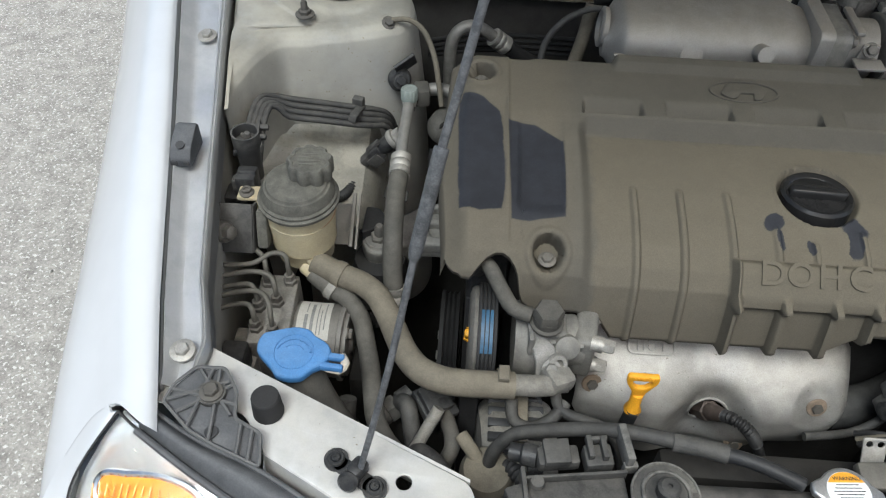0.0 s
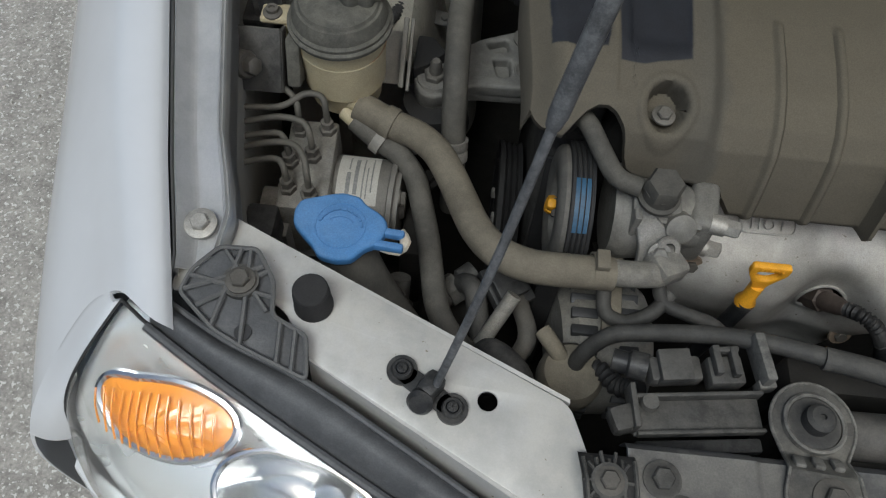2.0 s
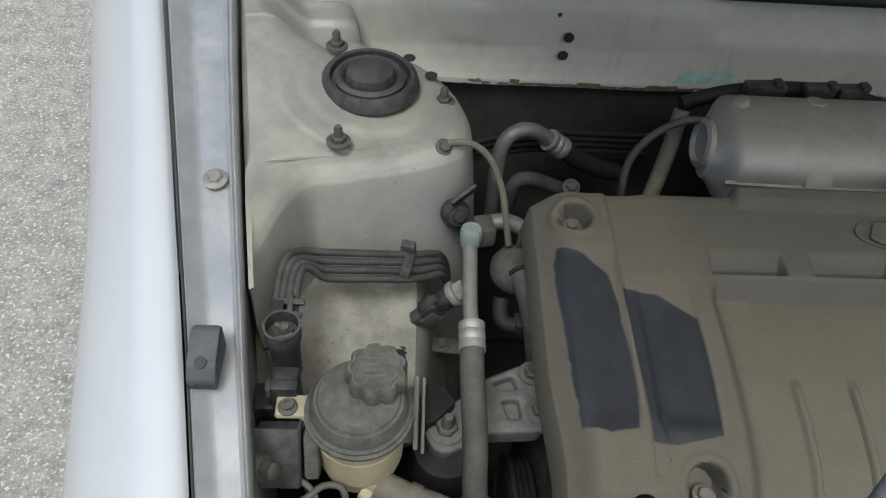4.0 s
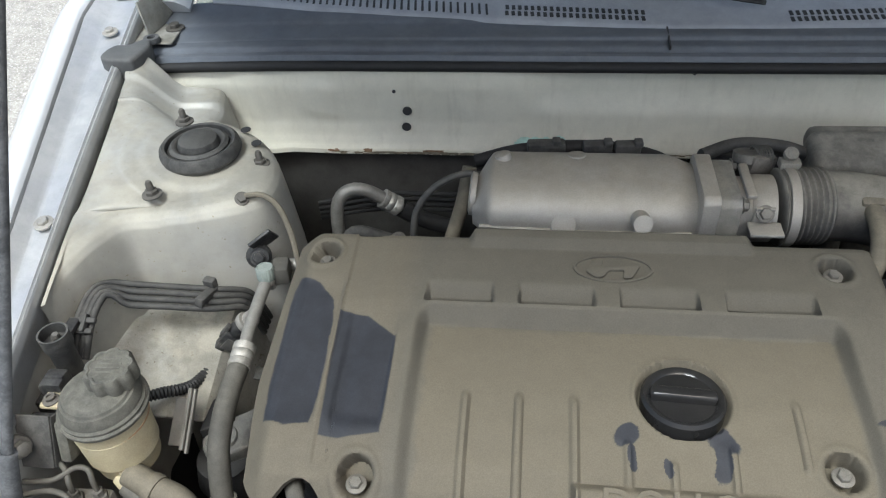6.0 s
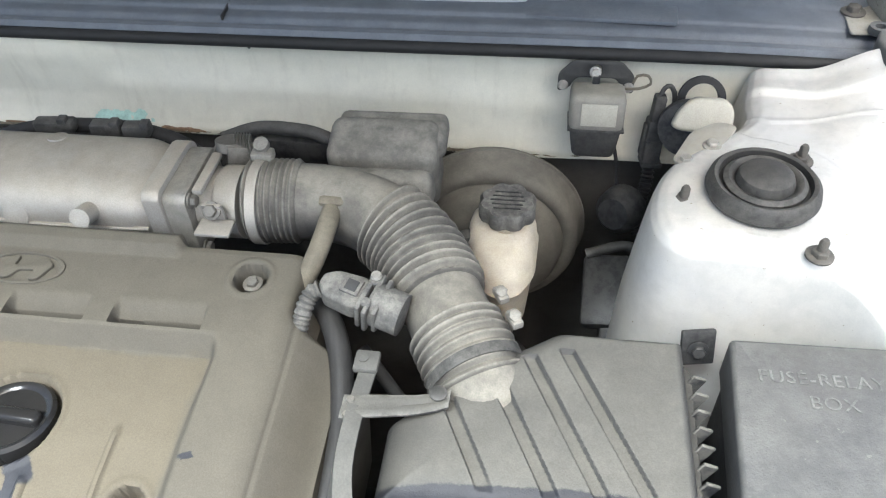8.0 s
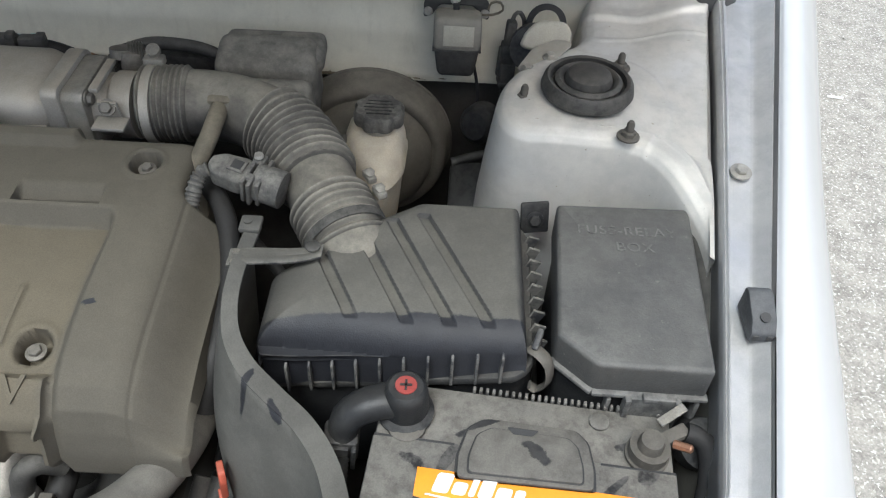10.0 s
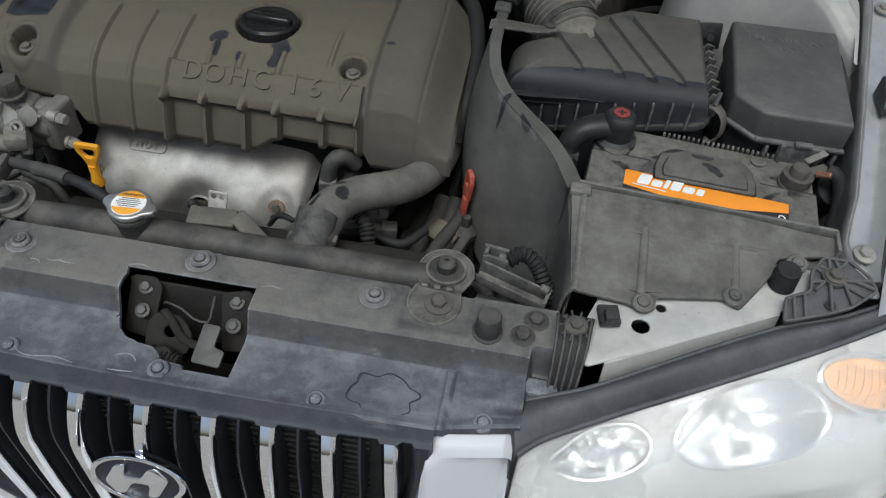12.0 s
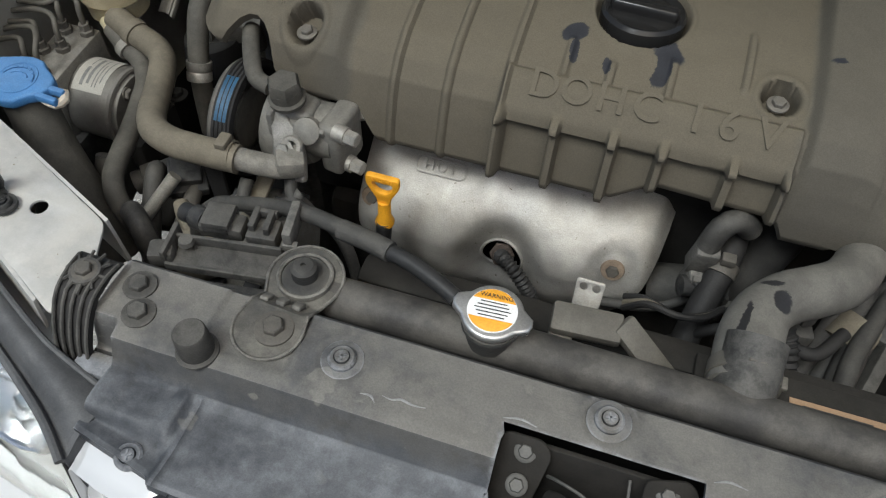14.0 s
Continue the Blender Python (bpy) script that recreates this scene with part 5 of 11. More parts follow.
hose = thing("air_intake_hose", "dusty black ribbed rubber air intake hose", "intake hose", at=(0.2, 0.82, 0.78))
m_reso = shader("smeared_resonator_plastic", (0.03, 0.03, 0.031), 0.5, vary=0.2, dust=0.9, dust_col=(0.225, 0.212, 0.180), dust_scale=11, up=0.25, bump=0.2, mottle=0.3)
part("duct", tube(PATH_IN, intake_r, 32, 0.0013), shader("dusty_intake_rubber", (0.026, 0.026, 0.028), 0.55, vary=0.25, dust=0.92, dust_col=(0.215, 0.200, 0.165), dust_scale=9, mottle=0.4, up=0.8, bump=0.25, worn=0.35), hose, angle=50)
clampt = part("clamp_band", lathe([(0.0405, 0), (0.0435, 0), (0.0435, 0.010), (0.0405, 0.010)], (0.088, 0.8465, 0.834), (1, 0.03, 0), 36), m_mani, hose, "steel worm clamp")
part("clamp_screw", join(box((0.094, 0.868, 0.876), (0.022, 0.014, 0.010), (0, 0, 0), 0.002), lathe([(0, 0), (0.0075, 0), (0.0075, 0.006), (0, 0.006)], (0.094, 0.872, 0.884), (0, -0.5, 0.85), 12)), m_alu, clampt)
clampt = part("clamp_band", lathe([(0.0405, 0), (0.0425, 0), (0.0425, 0.010), (0.0405, 0.010)], (0.3215, 0.680, 0.811), (0.45, -0.85, -0.15), 36), m_dusty, hose, "steel worm clamp")
for x, y, z in ((0.352, 0.716, 0.837), (0.338, 0.752, 0.826)):
    part("clamp_screw", join(box((x, y, z), (0.010, 0.018, 0.008), (0, 0, 30), 0.002), lathe([(0, 0), (0.0055, 0), (0.0055, 0.005), (0.004, 0.006), (0, 0.006)], (x, y, z + 0.003), (0.2, -0.4, 0.9), 6)), m_alu, clampt)
part("breather_spigot", tube([(0.170, 0.830, 0.850), (0.172, 0.815, 0.852), (0.171, 0.790, 0.848), (0.166, 0.765, 0.838), (0.155, 0.745, 0.82)], 0.0095, 14), m_tan, hose)
part("spigot_collar", box((0.172, 0.826, 0.856), (0.026, 0.012, 0.016), (20, 0, 0), 0.004), m_tan, hose)
m_paledust = shader("pale_dusty_plastic", (0.035, 0.035, 0.037), 0.55, vary=0.25, dust=0.90, dust_col=(0.150, 0.144, 0.128), dust_scale=40, mottle=0.3, up=0.35, bump=0.4, bump_scale=300)
maf = thing("airflow_sensor", "grey plastic airflow sensor with connector", "sensor", at=(0.23, 0.72, 0.83))
am = pose(0.214, 0.7215, 0.8535, 7, 9, -15) @ Matrix.Diagonal((0.88, 0.84, 0.84, 1))
part("connector", plate(rounded([(-0.034, -0.007), (-0.024, -0.0185), (0.006, -0.0205), (0.016, -0.015), (0.016, 0.015), (0.006, 0.0195), (-0.022, 0.0155), (-0.034, 0.006)], 0.004), 0.026, am @ pose(0, 0, 0.001), [], 0.005, 3), m_paledust, maf)
for dx, w in ((0.0145, 0.048), (0.0225, 0.052), (0.0315, 0.046)):
    bm = box((0, 0, 0), (0.0055, w, 0.036), (0, 0, 0), 0.004, 2)
    bmesh.ops.transform(bm, matrix=am @ pose(dx, 0, -0.010), verts=bm.verts)
    part("flange", bm, m_paledust, maf)
bm = bmesh.new()
add_lathe(bm, [(0, 0), (0.0225, 0), (0.0225, 0.030), (0, 0.032)], am @ pose(0.024, 0, -0.012, 0, 90, 0), 32)
part("barrel", bm, m_paledust, maf)
bm = box((0, 0, 0), (0.019, 0.020, 0.004), (0, 0, 0), 0.001)
bmesh.ops.transform(bm, matrix=am @ pose(-0.002, 0.002, 0.001), verts=bm.verts)
part("latch_frame", bm, m_paledust, maf)
bm = box((0, 0, 0), (0.012, 0.013, 0.004), (0, 0, 0), 0.0005)
bmesh.ops.transform(bm, matrix=am @ pose(-0.002, 0.002, 0.0018), verts=bm.verts)
part("latch_recess", bm, m_ink, maf)
for px, py in ((0.017, 0.015), (0.020, -0.012)):
    bm = bmesh.new()
    add_lathe(bm, [(0, 0), (0.0058, 0), (0.0058, 0.004), (0.0042, 0.006), (0, 0.006)], am @ pose(px, py, 0.003), 16)
    part("sensor_boss", bm, m_paledust, maf)
part("sensor_screw", lathe([(0, 0), (0.005, 0), (0.004, 0.003), (0, 0.003)], (0.2335, 0.730, 0.862)), m_bolt, maf)
part("sleeved_lead", corrugated([(0.184, 0.724, 0.848), (0.176, 0.720, 0.844), (0.170, 0.708, 0.832), (0.166, 0.690, 0.805), (0.170, 0.68, 0.76)], 0.0075, 0.005, 0.0010), m_paledust, maf, "pale ribbed sleeve")
bm = tube([(0.168, 0.748, 0.81), (0.192, 0.715, 0.808), (0.206, 0.680, 0.796), (0.213, 0.640, 0.780), (0.214, 0.600, 0.768), (0.210, 0.560, 0.752), (0.205, 0.53, 0.72)], 0.0105, 14)
single("breather_hose", bm, m_rubber, "black rubber breather hose beside the engine cover", "hose")

reso = thing("resonator_box", "dusty black plastic intake resonator box", "resonator", at=(0.2, 0.94, 0.76))
part("chamber", join(box((0.198, 0.948, 0.812), (0.118, 0.062, 0.090), (14, 0, 1), 0.014, 4), box((0.200, 0.915, 0.805), (0.108, 0.060, 0.05), (-16, 0, 1), 0.012, 3)), m_reso, reso)
part("lid_rim", box((0.204, 0.964, 0.838), (0.120, 0.050, 0.030), (10, 0, 1), 0.010, 3), m_reso, reso)

# ---- air filter box ----
m_lid = shader("dusty_lid_plastic", (0.020, 0.021, 0.025), 0.50, vary=0.2, ior=1.5, worn=0.4, dust=0.86, dust_col=(0.108, 0.103, 0.088), dust_scale=8, mottle=0.75, up=0.95, wipes=[(0.385, 0.543, 0.150, 0.024, 4, 0)], bump=0.3, bump_scale=700)
airbox = thing("air_filter_box", "dusty black plastic air filter box with ribbed lid", "air filter", at=(0.38, 0.62, 0.60))


CHANNELS = [(0.300, 0.648), (0.335, 0.672), (0.366, 0.684), (0.396, 0.692)]


def rim_z(x):
    """The joint between lid and tub climbs towards the wing."""
    return 0.748 + 0.235 * (x - 0.282)


def lid_top(x, y):
    left = along([(0.540, 0.262), (0.556, 0.257), (0.622, 0.257), (0.655, 0.292), (0.690, 0.340), (0.716, 0.378)], y)
    drop = 0.0
    for d, r, h in ((y - 0.5405 - 0.010 * smooth01(0.40, 0.27, x), 0.036, 0.030), (0.494 - x, 0.012, 0.036), (0.716 - y, 0.012, 0.036), ((x - left) * 0.75, 0.034, 0.040)):
        k = 1 - min(1.0, max(0.0, d / r))
        drop = max(drop, h * (1 - math.sqrt(max(0.0, 1 - k * k))))
    z = 0.8335 - drop - 0.006 * smooth01(0.36, 0.28, x)
    for cx, cy in CHANNELS:
        s = abs(x - cx - 0.48 * (cy - y))
        w = (1 - smooth01(0.0050, 0.0064, s)) * smooth01(0.551, 0.553, y) * (1 - smooth01(cy - 0.002, cy, y))
        floor_z = 0.8288 - 0.006 * smooth01(0.36, 0.28, x)
        z += w * (min(z, floor_z) - z)
    return left, z


def lid_pt(u, v):
    """The filter lid: flat top, front rolled over into a wall, four flat slanting channels that run out level."""
    wall = 1 - min(1.0, v / 0.16)
    y = 0.5405 + 0.1755 * max(0.0, v - 0.16) / 0.84
    left = lid_top(0.38, y)[0]
    x = left + (0.494 - left) * u
    z = lid_top(x, y)[1]
    if wall > 0:
        low = min(rim_z(x), z - 0.002)
        z += (low - z) * wall
        y += 0.010 * smooth01(0.40, 0.27, x) - 0.003 * wall
    return Vector((x, y, z))


lid = part("lid", thicken(grid(lid_pt, 260, 150), (0, 0.003, -0.010)), m_lid, airbox, angle=45)
rim = rounded([(0.262, 0.556), (0.300, 0.544), (0.488, 0.531), (0.503, 0.545), (0.505, 0.705), (0.492, 0.722), (0.36, 0.722), (0.255, 0.64), (0.250, 0.59)], 0.014)
tilt = pose(0.38, 0, 0.7725, 0, -13.2, 0)
part("rim", plate([(a - 0.38, b) for a, b in rim], 0.009, tilt, bevel=0.002), m_dusty, airbox)
tub = rounded([(0.27, 0.562), (0.300, 0.552), (0.484, 0.542), (0.496, 0.552), (0.498, 0.70), (0.488, 0.715), (0.365, 0.715), (0.265, 0.64), (0.258, 0.595)], 0.014)
part("tub", plate([(a - 0.38, b) for a, b in tub], 0.05, tilt @ pose(0, 0, -0.008), bevel=0.003), m_black, airbox)
part("tub_foot", plate(tub, 0.13, pose(0, 0, 0.742), bevel=0.003), m_black, airbox)
for i in range(10):
    x = 0.284 + 0.0208 * i
    fin = box((x, 0.543 - 0.0012 * i, rim_z(x) + 0.015), (0.0026, 0.012, 0.036), (10, 0, 0), 0.0006, 1)
    for v in fin.verts:
        if v.co.z > rim_z(x) + 0.02 and v.co.y < 0.541 - 0.0012 * i:
            v.co.y += 0.006
    part("rim_fin", fin, m_lid, airbox)
for i in range(9):
    part("side_rib", box((0.502, 0.565 + 0.016 * i, 0.794), (0.012, 0.003, 0.030), (0, 20, 0), 0.0008, 1), m_lid, airbox)
part("spring_clip", tube([(0.496, 0.552, 0.812), (0.503, 0.545, 0.815), (0.512, 0.540, 0.806), (0.514, 0.537, 0.786), (0.506, 0.538, 0.772), (0.499, 0.540, 0.775)], 0.0065, 8, flat=0.35), m_darkbolt, airbox, "steel spring clip")
part("clip_tongue", box((0.502, 0.556, 0.818), (0.006, 0.020, 0.010), (25, 0, -20), 0.002), m_lid, airbox)
strap = thing("strap_bracket", "flat dusty plastic strap bracket screwed to the filter box", "bracket", at=(0.265, 0.62, 0.83))
part("strap", thicken(grid(lambda u, v: Vector((0.228 + 0.080 * u, 0.601 + (0.021 - 0.005 * u) * v + 0.022 * u ** 1.5, 0.8435 + 0.002 * math.sin(6 * u) - 0.005 * u + 0.0012 * abs(math.sin(2 * math.pi * v)))), 24, 6), (0, 0, -0.002)), m_lid, strap)
part("strap_screw", lathe([(0, 0), (0.0070, 0), (0.0070, 0.0015), (0.0045, 0.003), (0, 0.003)], (0.299, 0.633, 0.8395), (0, 0, 1), 20), m_dusty, strap)
for y in (0.604, 0.617):
    part("rivet", lathe([(0, 0), (0.004, 0), (0.003, 0.002), (0, 0.002)], (0.234, y, 0.844)), m_coverbolt, strap)

# ---- fuse box ----
m_fuse = shader("satin_lid_plastic", (0.026, 0.027, 0.029), 0.50, ior=1.55, vary=0.2, scale=90, worn=0.4, dust=0.62, dust_col=(0.128, 0.124, 0.112), dust_scale=18, up=0.6, bump=0.5, bump_scale=500, spots=(150.0, 0.70, (0.12, 0.115, 0.10)))
fuse = thing("fuse_box", "dusty black plastic fuse and relay box", "fuse box", at=(0.59, 0.62, 0.62))
fo = rounded([(0.528, 0.718), (0.660, 0.721), (0.643, 0.518), (0.547, 0.520), (0.516, 0.550)][::-1], 0.005)
fl = part("lid", plate(fo, 0.045, pose(0, 0, 0.8455, -1, 0, 0), bevel=0.005, cuts=3), m_fuse, fuse)
fi = rounded([(0.532, 0.712), (0.654, 0.715), (0.636, 0.525), (0.551, 0.527), (0.522, 0.555)][::-1], 0.006)
part("base", plate(fi, 0.15, pose(0, 0, 0.797), bevel=0.004), m_black, fuse)
part("lid_lip", join(box((0.5955, 0.5175, 0.801), (0.098, 0.008, 0.005), (0, 0, -1), 0.002), box((0.531, 0.534, 0.801), (0.046, 0.008, 0.005), (0, 0, -44), 0.002)), m_fuse, fl)
part("latch", join(box((0.598, 0.514, 0.788), (0.040, 0.007, 0.030), (0, 0, -1), 0.002), box((0.598, 0.511, 0.806), (0.020, 0.008, 0.005), (0, 0, -1), 0.0015), box((0.577, 0.513, 0.785), (0.005, 0.010, 0.036), (0, 0, 0), 0.001), box((0.619, 0.513, 0.785), (0.005, 0.010, 0.036), (0, 0, 0), 0.001)), m_fuse, fuse)
for x in (0.563, 0.638):
    part("base_rib", box((x, 0.520, 0.770), (0.004, 0.010, 0.050), (0, 0, 0), 0.001), m_fuse, fuse)
part("lettering", join(lettering("FUSE-RELAY", 0.0165, pose(0.592, 0.681, 0.8339, -1, 0, 0), 0.0004, 1.1), lettering("BOX", 0.0165, pose(0.597, 0.659, 0.8343, -1, 0, 0), 0.0004, 1.1)), m_fuse, fl, "raised words FUSE-RELAY BOX")
part("side_lug", join(box((0.511, 0.735, 0.797), (0.030, 0.006, 0.034), (-20, 0, 10), 0.002), hexbolt((0.511, 0.730, 0.798), (0, -0.9, 0.3), 0.006, 1.5)), m_black, fuse)
part("corner_tube", tube([(0.668, 0.73, 0.82), (0.672, 0.66, 0.80), (0.665, 0.56, 0.78)], 0.012, 12), m_dusty, fuse)

# ---- radiator support cover ----
PROFILE = [(0.252, 0.752), (0.250, 0.766), (0.246, 0.771), (0.220, 0.7735), (0.193, 0.7735), (0.1865, 0.7720), (0.1790, 0.7545), (0.1755, 0.7480), (0.168, 0.7450), (0.134, 0.7475), (0.116, 0.7505), (0.109, 0.7530), (0.1055, 0.7528), (0.1040, 0.745)]
XS = [-0.348 + 0.002 * i for i in range(349)]


def support_pt(x, k):
    i = min(int(k), len(PROFILE) - 2)
    y, z = (PROFILE[i][j] + (PROFILE[i + 1][j] - PROFILE[i][j]) * (k - i) for j in (0, 1))
    a = abs(x)
    end = smooth01(0.259, 0.266, a)
    if y < 0.188:
        z += end * (0.009 * smooth01(0.183, 0.165, y) - 0.013 * smooth01(0.15, 0.12, y))
        y = y + end * (0.010 + 0.22 * max(0.0, a - 0.265)) * smooth01(0.15, 0.11, y)
    # raised rim beside the crease, pocket, and the drop at the outer end
    z += 0.0025 * (1 - smooth01(0.0015, 0.004, abs(a - 0.2575))) * smooth01(0.178, 0.172, y)
    z -= 0.0018 * smooth01(0.270, 0.275, a) * (1 - smooth01(0.304, 0.309, a)) * smooth01(0.146, 0.152, y) * (1 - smooth01(0.170, 0.176, y))
    z -= 0.028 * smooth01(0.326, 0.331, a) * smooth01(0.20, 0.188, y)
    # sunken bed of the radiator mounts and dished clip seats
    bed = abs(a - 0.236)
    z -= 0.0022 * (1 - smooth01(0.030, 0.0325, bed)) * smooth01(0.198, 0.201, y) if y < 0.30 else 0.0
    for cx, cy in ((-0.172, 0.219), (0.003, 0.232), (0.176, 0.225)):
        r = math.hypot(x - cx, y - cy)
        z += 0.0010 * (1 - smooth01(0.0195, 0.0225, r)) - 0.0014 * (1 - smooth01(0.0150, 0.0175, r))
    y += 0.004 * (x / 0.25) ** 2 * smooth01(0.16, 0.11, y) * (1 - end)
    z += 0.0008 * noise.noise(Vector((x * 18, y * 18, 3)))
    return Vector((x, y, z))


def support_keep(u, v):
    x = XS[0] + (XS[-1] - XS[0]) * u
    y = support_pt(x, v * (len(PROFILE) - 1)).y
    if not (-0.059 < x < 0.066 and y < 0.211):
        return True
    low = along([(-0.060, 0.186), (-0.057, 0.170), (-0.052, 0.160), (-0.042, 0.152), (-0.028, 0.148), (-0.013, 0.1455), (-0.006, 0.1405), (-0.001, 0.134), (0.0215, 0.131), (0.0235, 0.125), (0.066, 0.126)], x)
    return y < low


support = thing("radiator_support_cover", "scuffed dark grey plastic radiator support cover", "cover panel", at=(0, 0.17, 0.74))
NP = (len(PROFILE) - 1) * 8
bm = grid(lambda u, v: support_pt(XS[0] + (XS[-1] - XS[0]) * u, v * (len(PROFILE) - 1)), len(XS) - 1, NP, support_keep)
for v in bm.verts:
    if v.is_boundary and -0.072 < v.co.x < 0.077 and 0.10 < v.co.y < 0.222:
        low = along([(-0.060, 0.186), (-0.057, 0.170), (-0.052, 0.160), (-0.042, 0.152), (-0.028, 0.148), (-0.013, 0.1455), (-0.006, 0.1405), (-0.001, 0.134), (0.0215, 0.131), (0.0235, 0.125), (0.066, 0.126)], v.co.x)
        if v.co.y > 0.2055:
            v.co.y = 0.211
        elif abs(v.co.x - 0.066) < 0.0045:
            v.co.x = 0.066
        elif v.co.x < -0.055 and v.co.y > 0.172:
            v.co.x = -0.0585 + 0.004 * smooth01(0.199, 0.211, v.co.y)
        else:
            v.co.y += (low - v.co.y) * 0.85
part("panel", thicken(bm, (0, 0.002, -0.004)), m_panel, support, angle=45)
part("latch_lip", box((0.0445, 0.1165, 0.7455), (0.044, 0.022, 0.004), (8, 0, 0), 0.0015), m_panel, support)
for x, y, z in ((-0.135, 0.118, 0.7505), (0.148, 0.119, 0.7505), (0.294, 0.1285, support_pt(0.294, 9.32).z), (-0.283, 0.1240, support_pt(-0.283, 9.45).z), (0.004, 0.1215, 0.7515)):
    part("clip", pushpin((x, y, z), (0, -0.1, 1), 0.0095), m_panel, support)
for x, y in ((-0.172, 0.219), (0.003, 0.232), (0.176, 0.225)):
    part("washer", lathe([(0, 0), (0.0145, 0), (0.0145, 0.001), (0.0135, 0.0016), (0, 0.0016)], (x, y, 0.7725), (0, 0, 1), 28), m_panel, support)
    part("clip", pushpin((x, y, 0.776), (0, 0, 1), 0.0095), m_panel, support)
for s in (-1, 1):
    for x, y, z in ((0.317, 0.208, 0.7735), (0.328, 0.228, 0.7735)):
        part("support_bolt", hexbolt((s * x, y, z), (0, 0, 1), 0.007, 1.7), m_dusty, support)
    part("end_block", join(box((s * 0.336, 0.175, 0.730), (0.040, 0.018, 0.036), (0, 0, 0), 0.004), hexbolt((s * 0.330, 0.1655, 0.733), (0, -1, 0.1), 0.006, 1.4)), m_panel, support)
# pale scratches
m_scratch = shader("pale_scratch", (0.23, 0.23, 0.225), 0.7, vary=0.3, scale=300)
for line in (((-0.198, 0.112), (-0.190, 0.115), (-0.183, 0.1135)), ((-0.128, 0.1165), (-0.118, 0.112), (-0.108, 0.1115), (-0.092, 0.1155), (-0.078, 0.1135), (-0.071, 0.1120)), ((-0.042, 0.128), (-0.034, 0.1325), (-0.027, 0.133), (-0.021, 0.1285), (-0.020, 0.1255)),
             ((-0.038, 0.112), (-0.028, 0.1125), (-0.016, 0.114)), ((-0.152, 0.200), (-0.145, 0.2005), (-0.141, 0.197)), ((-0.138, 0.2030), (-0.131, 0.2022), (-0.126, 0.2041), (-0.117, 0.2028), (-0.109, 0.2036)), ((-0.061, 0.213), (-0.050, 0.2155), (-0.039, 0.2135)), ((0.070, 0.213), (0.079, 0.216), (0.090, 0.2145))):
    way = spline([Vector((x, y, 0)) for x, y in line], 0.003)
    pts = []
    for p in way:
        k = along(sorted((PROFILE[i][0], i) for i in range(len(PROFILE))), p.y)
        pts.append((p.x, p.y, support_pt(p.x, k).z + 0.0006))
    part("scratch", tube(pts, lambda t: 0.0007 * math.sin(math.pi * min(0.95, max(0.05, t))) + 0.0002, 6, flat=0.5), m_scratch, support, "pale scratch")
# a torn sticker stain
ring = [(0.034 * (1 + 0.10 * math.sin(6 * a) + 0.05 * math.sin(9 * a)) * math.cos(a) * 0.9, 0.030 * (1 + 0.10 * math.sin(6 * a) + 0.05 * math.sin(9 * a)) * math.sin(a) * 0.72) for a in (2 * math.pi * i / 60 for i in range(60))]
inner = [(x * 0.96, y * 0.96) for x, y in ring[::-1]]
part("stain", plate(ring, 0.0006, pose(0.203, 0.137, 0.7502, -0.6, 0, 0), [inner], 0.0001), shader("dark_residue", (0.030, 0.031, 0.034), 0.8, vary=0.4, scale=300), support)

# ---- bonnet latch ----
m_latchgrey = shader("worn_latch_steel", (0.07, 0.069, 0.064), 0.5, metal=0.3, vary=0.2, scale=120, dust=0.3, dust_col=(0.11, 0.104, 0.09), up=0.5, bump=0.1)
latch = thing("bonnet_latch", "greasy dark steel bonnet latch in its opening", "latch", at=(0, 0.16, 0.70))
part("back_plate", box((0.002, 0.205, 0.725), (0.125, 0.004, 0.07), (-8, 0, 0), 0.001), m_dark, latch)
for s, x in ((-1, -0.044), (1, 0.050)):
    pl = plate(rounded([(-0.016, -0.038), (0.014, -0.038), (0.018, 0.016), (0.010, 0.024), (-0.016, 0.020)], 0.006), 0.003, pose(x, 0.196, 0.748, 55, 0, 8 * s))
    part("side_plate", pl, m_dark, latch)
    for dy in (0.0, -0.017):
        part("latch_bolt", hexbolt((x - 0.002 * s, 0.203 + dy, 0.7575 + dy * 0.9), (0, -0.45, 0.9), 0.0049, 1.5), m_latchgrey, latch)
part("hook", tube([(-0.022, 0.185, 0.745), (-0.014, 0.180, 0.756), (-0.004, 0.172, 0.752), (0.006, 0.165, 0.738), (0.020, 0.165, 0.730)], 0.004, 8, flat=0.5), m_dark, latch)
part("claw", plate(rounded([(-0.024, -0.016), (0.016, -0.020), (0.022, 0.0), (0.010, 0.018), (-0.014, 0.020), (-0.022, 0.008)], 0.006), 0.004, pose(-0.008, 0.168, 0.738, 50, 0, 5), [circle(0, 0.002, 0.006, 14)[::-1]]), m_dark, latch)
part("release_tongue", join(plate(rounded([(-0.013, -0.012), (0.015, -0.012), (0.015, 0.004), (0.004, 0.006), (0.004, 0.026), (-0.013, 0.026)], 0.003), 0.004, pose(0.036, 0.152, 0.7435, 22, 0, -4), [], 0.001)), m_latchgrey, latch)
part("spring_wire", tube([(-0.0245, 0.197, 0.744), (-0.0185, 0.193, 0.752), (-0.001, 0.188, 0.752), (0.012, 0.181, 0.750), (0.0266, 0.180, 0.750), (0.026, 0.192, 0.752), (0.0245, 0.206, 0.756)], 0.0011, 8), m_latchgrey, latch, "thin spring wire")
part("spring", corrugated([(-0.018, 0.148, 0.735), (0.012, 0.142, 0.735)], 0.006, 0.004, 0.0015), m_dark, latch)
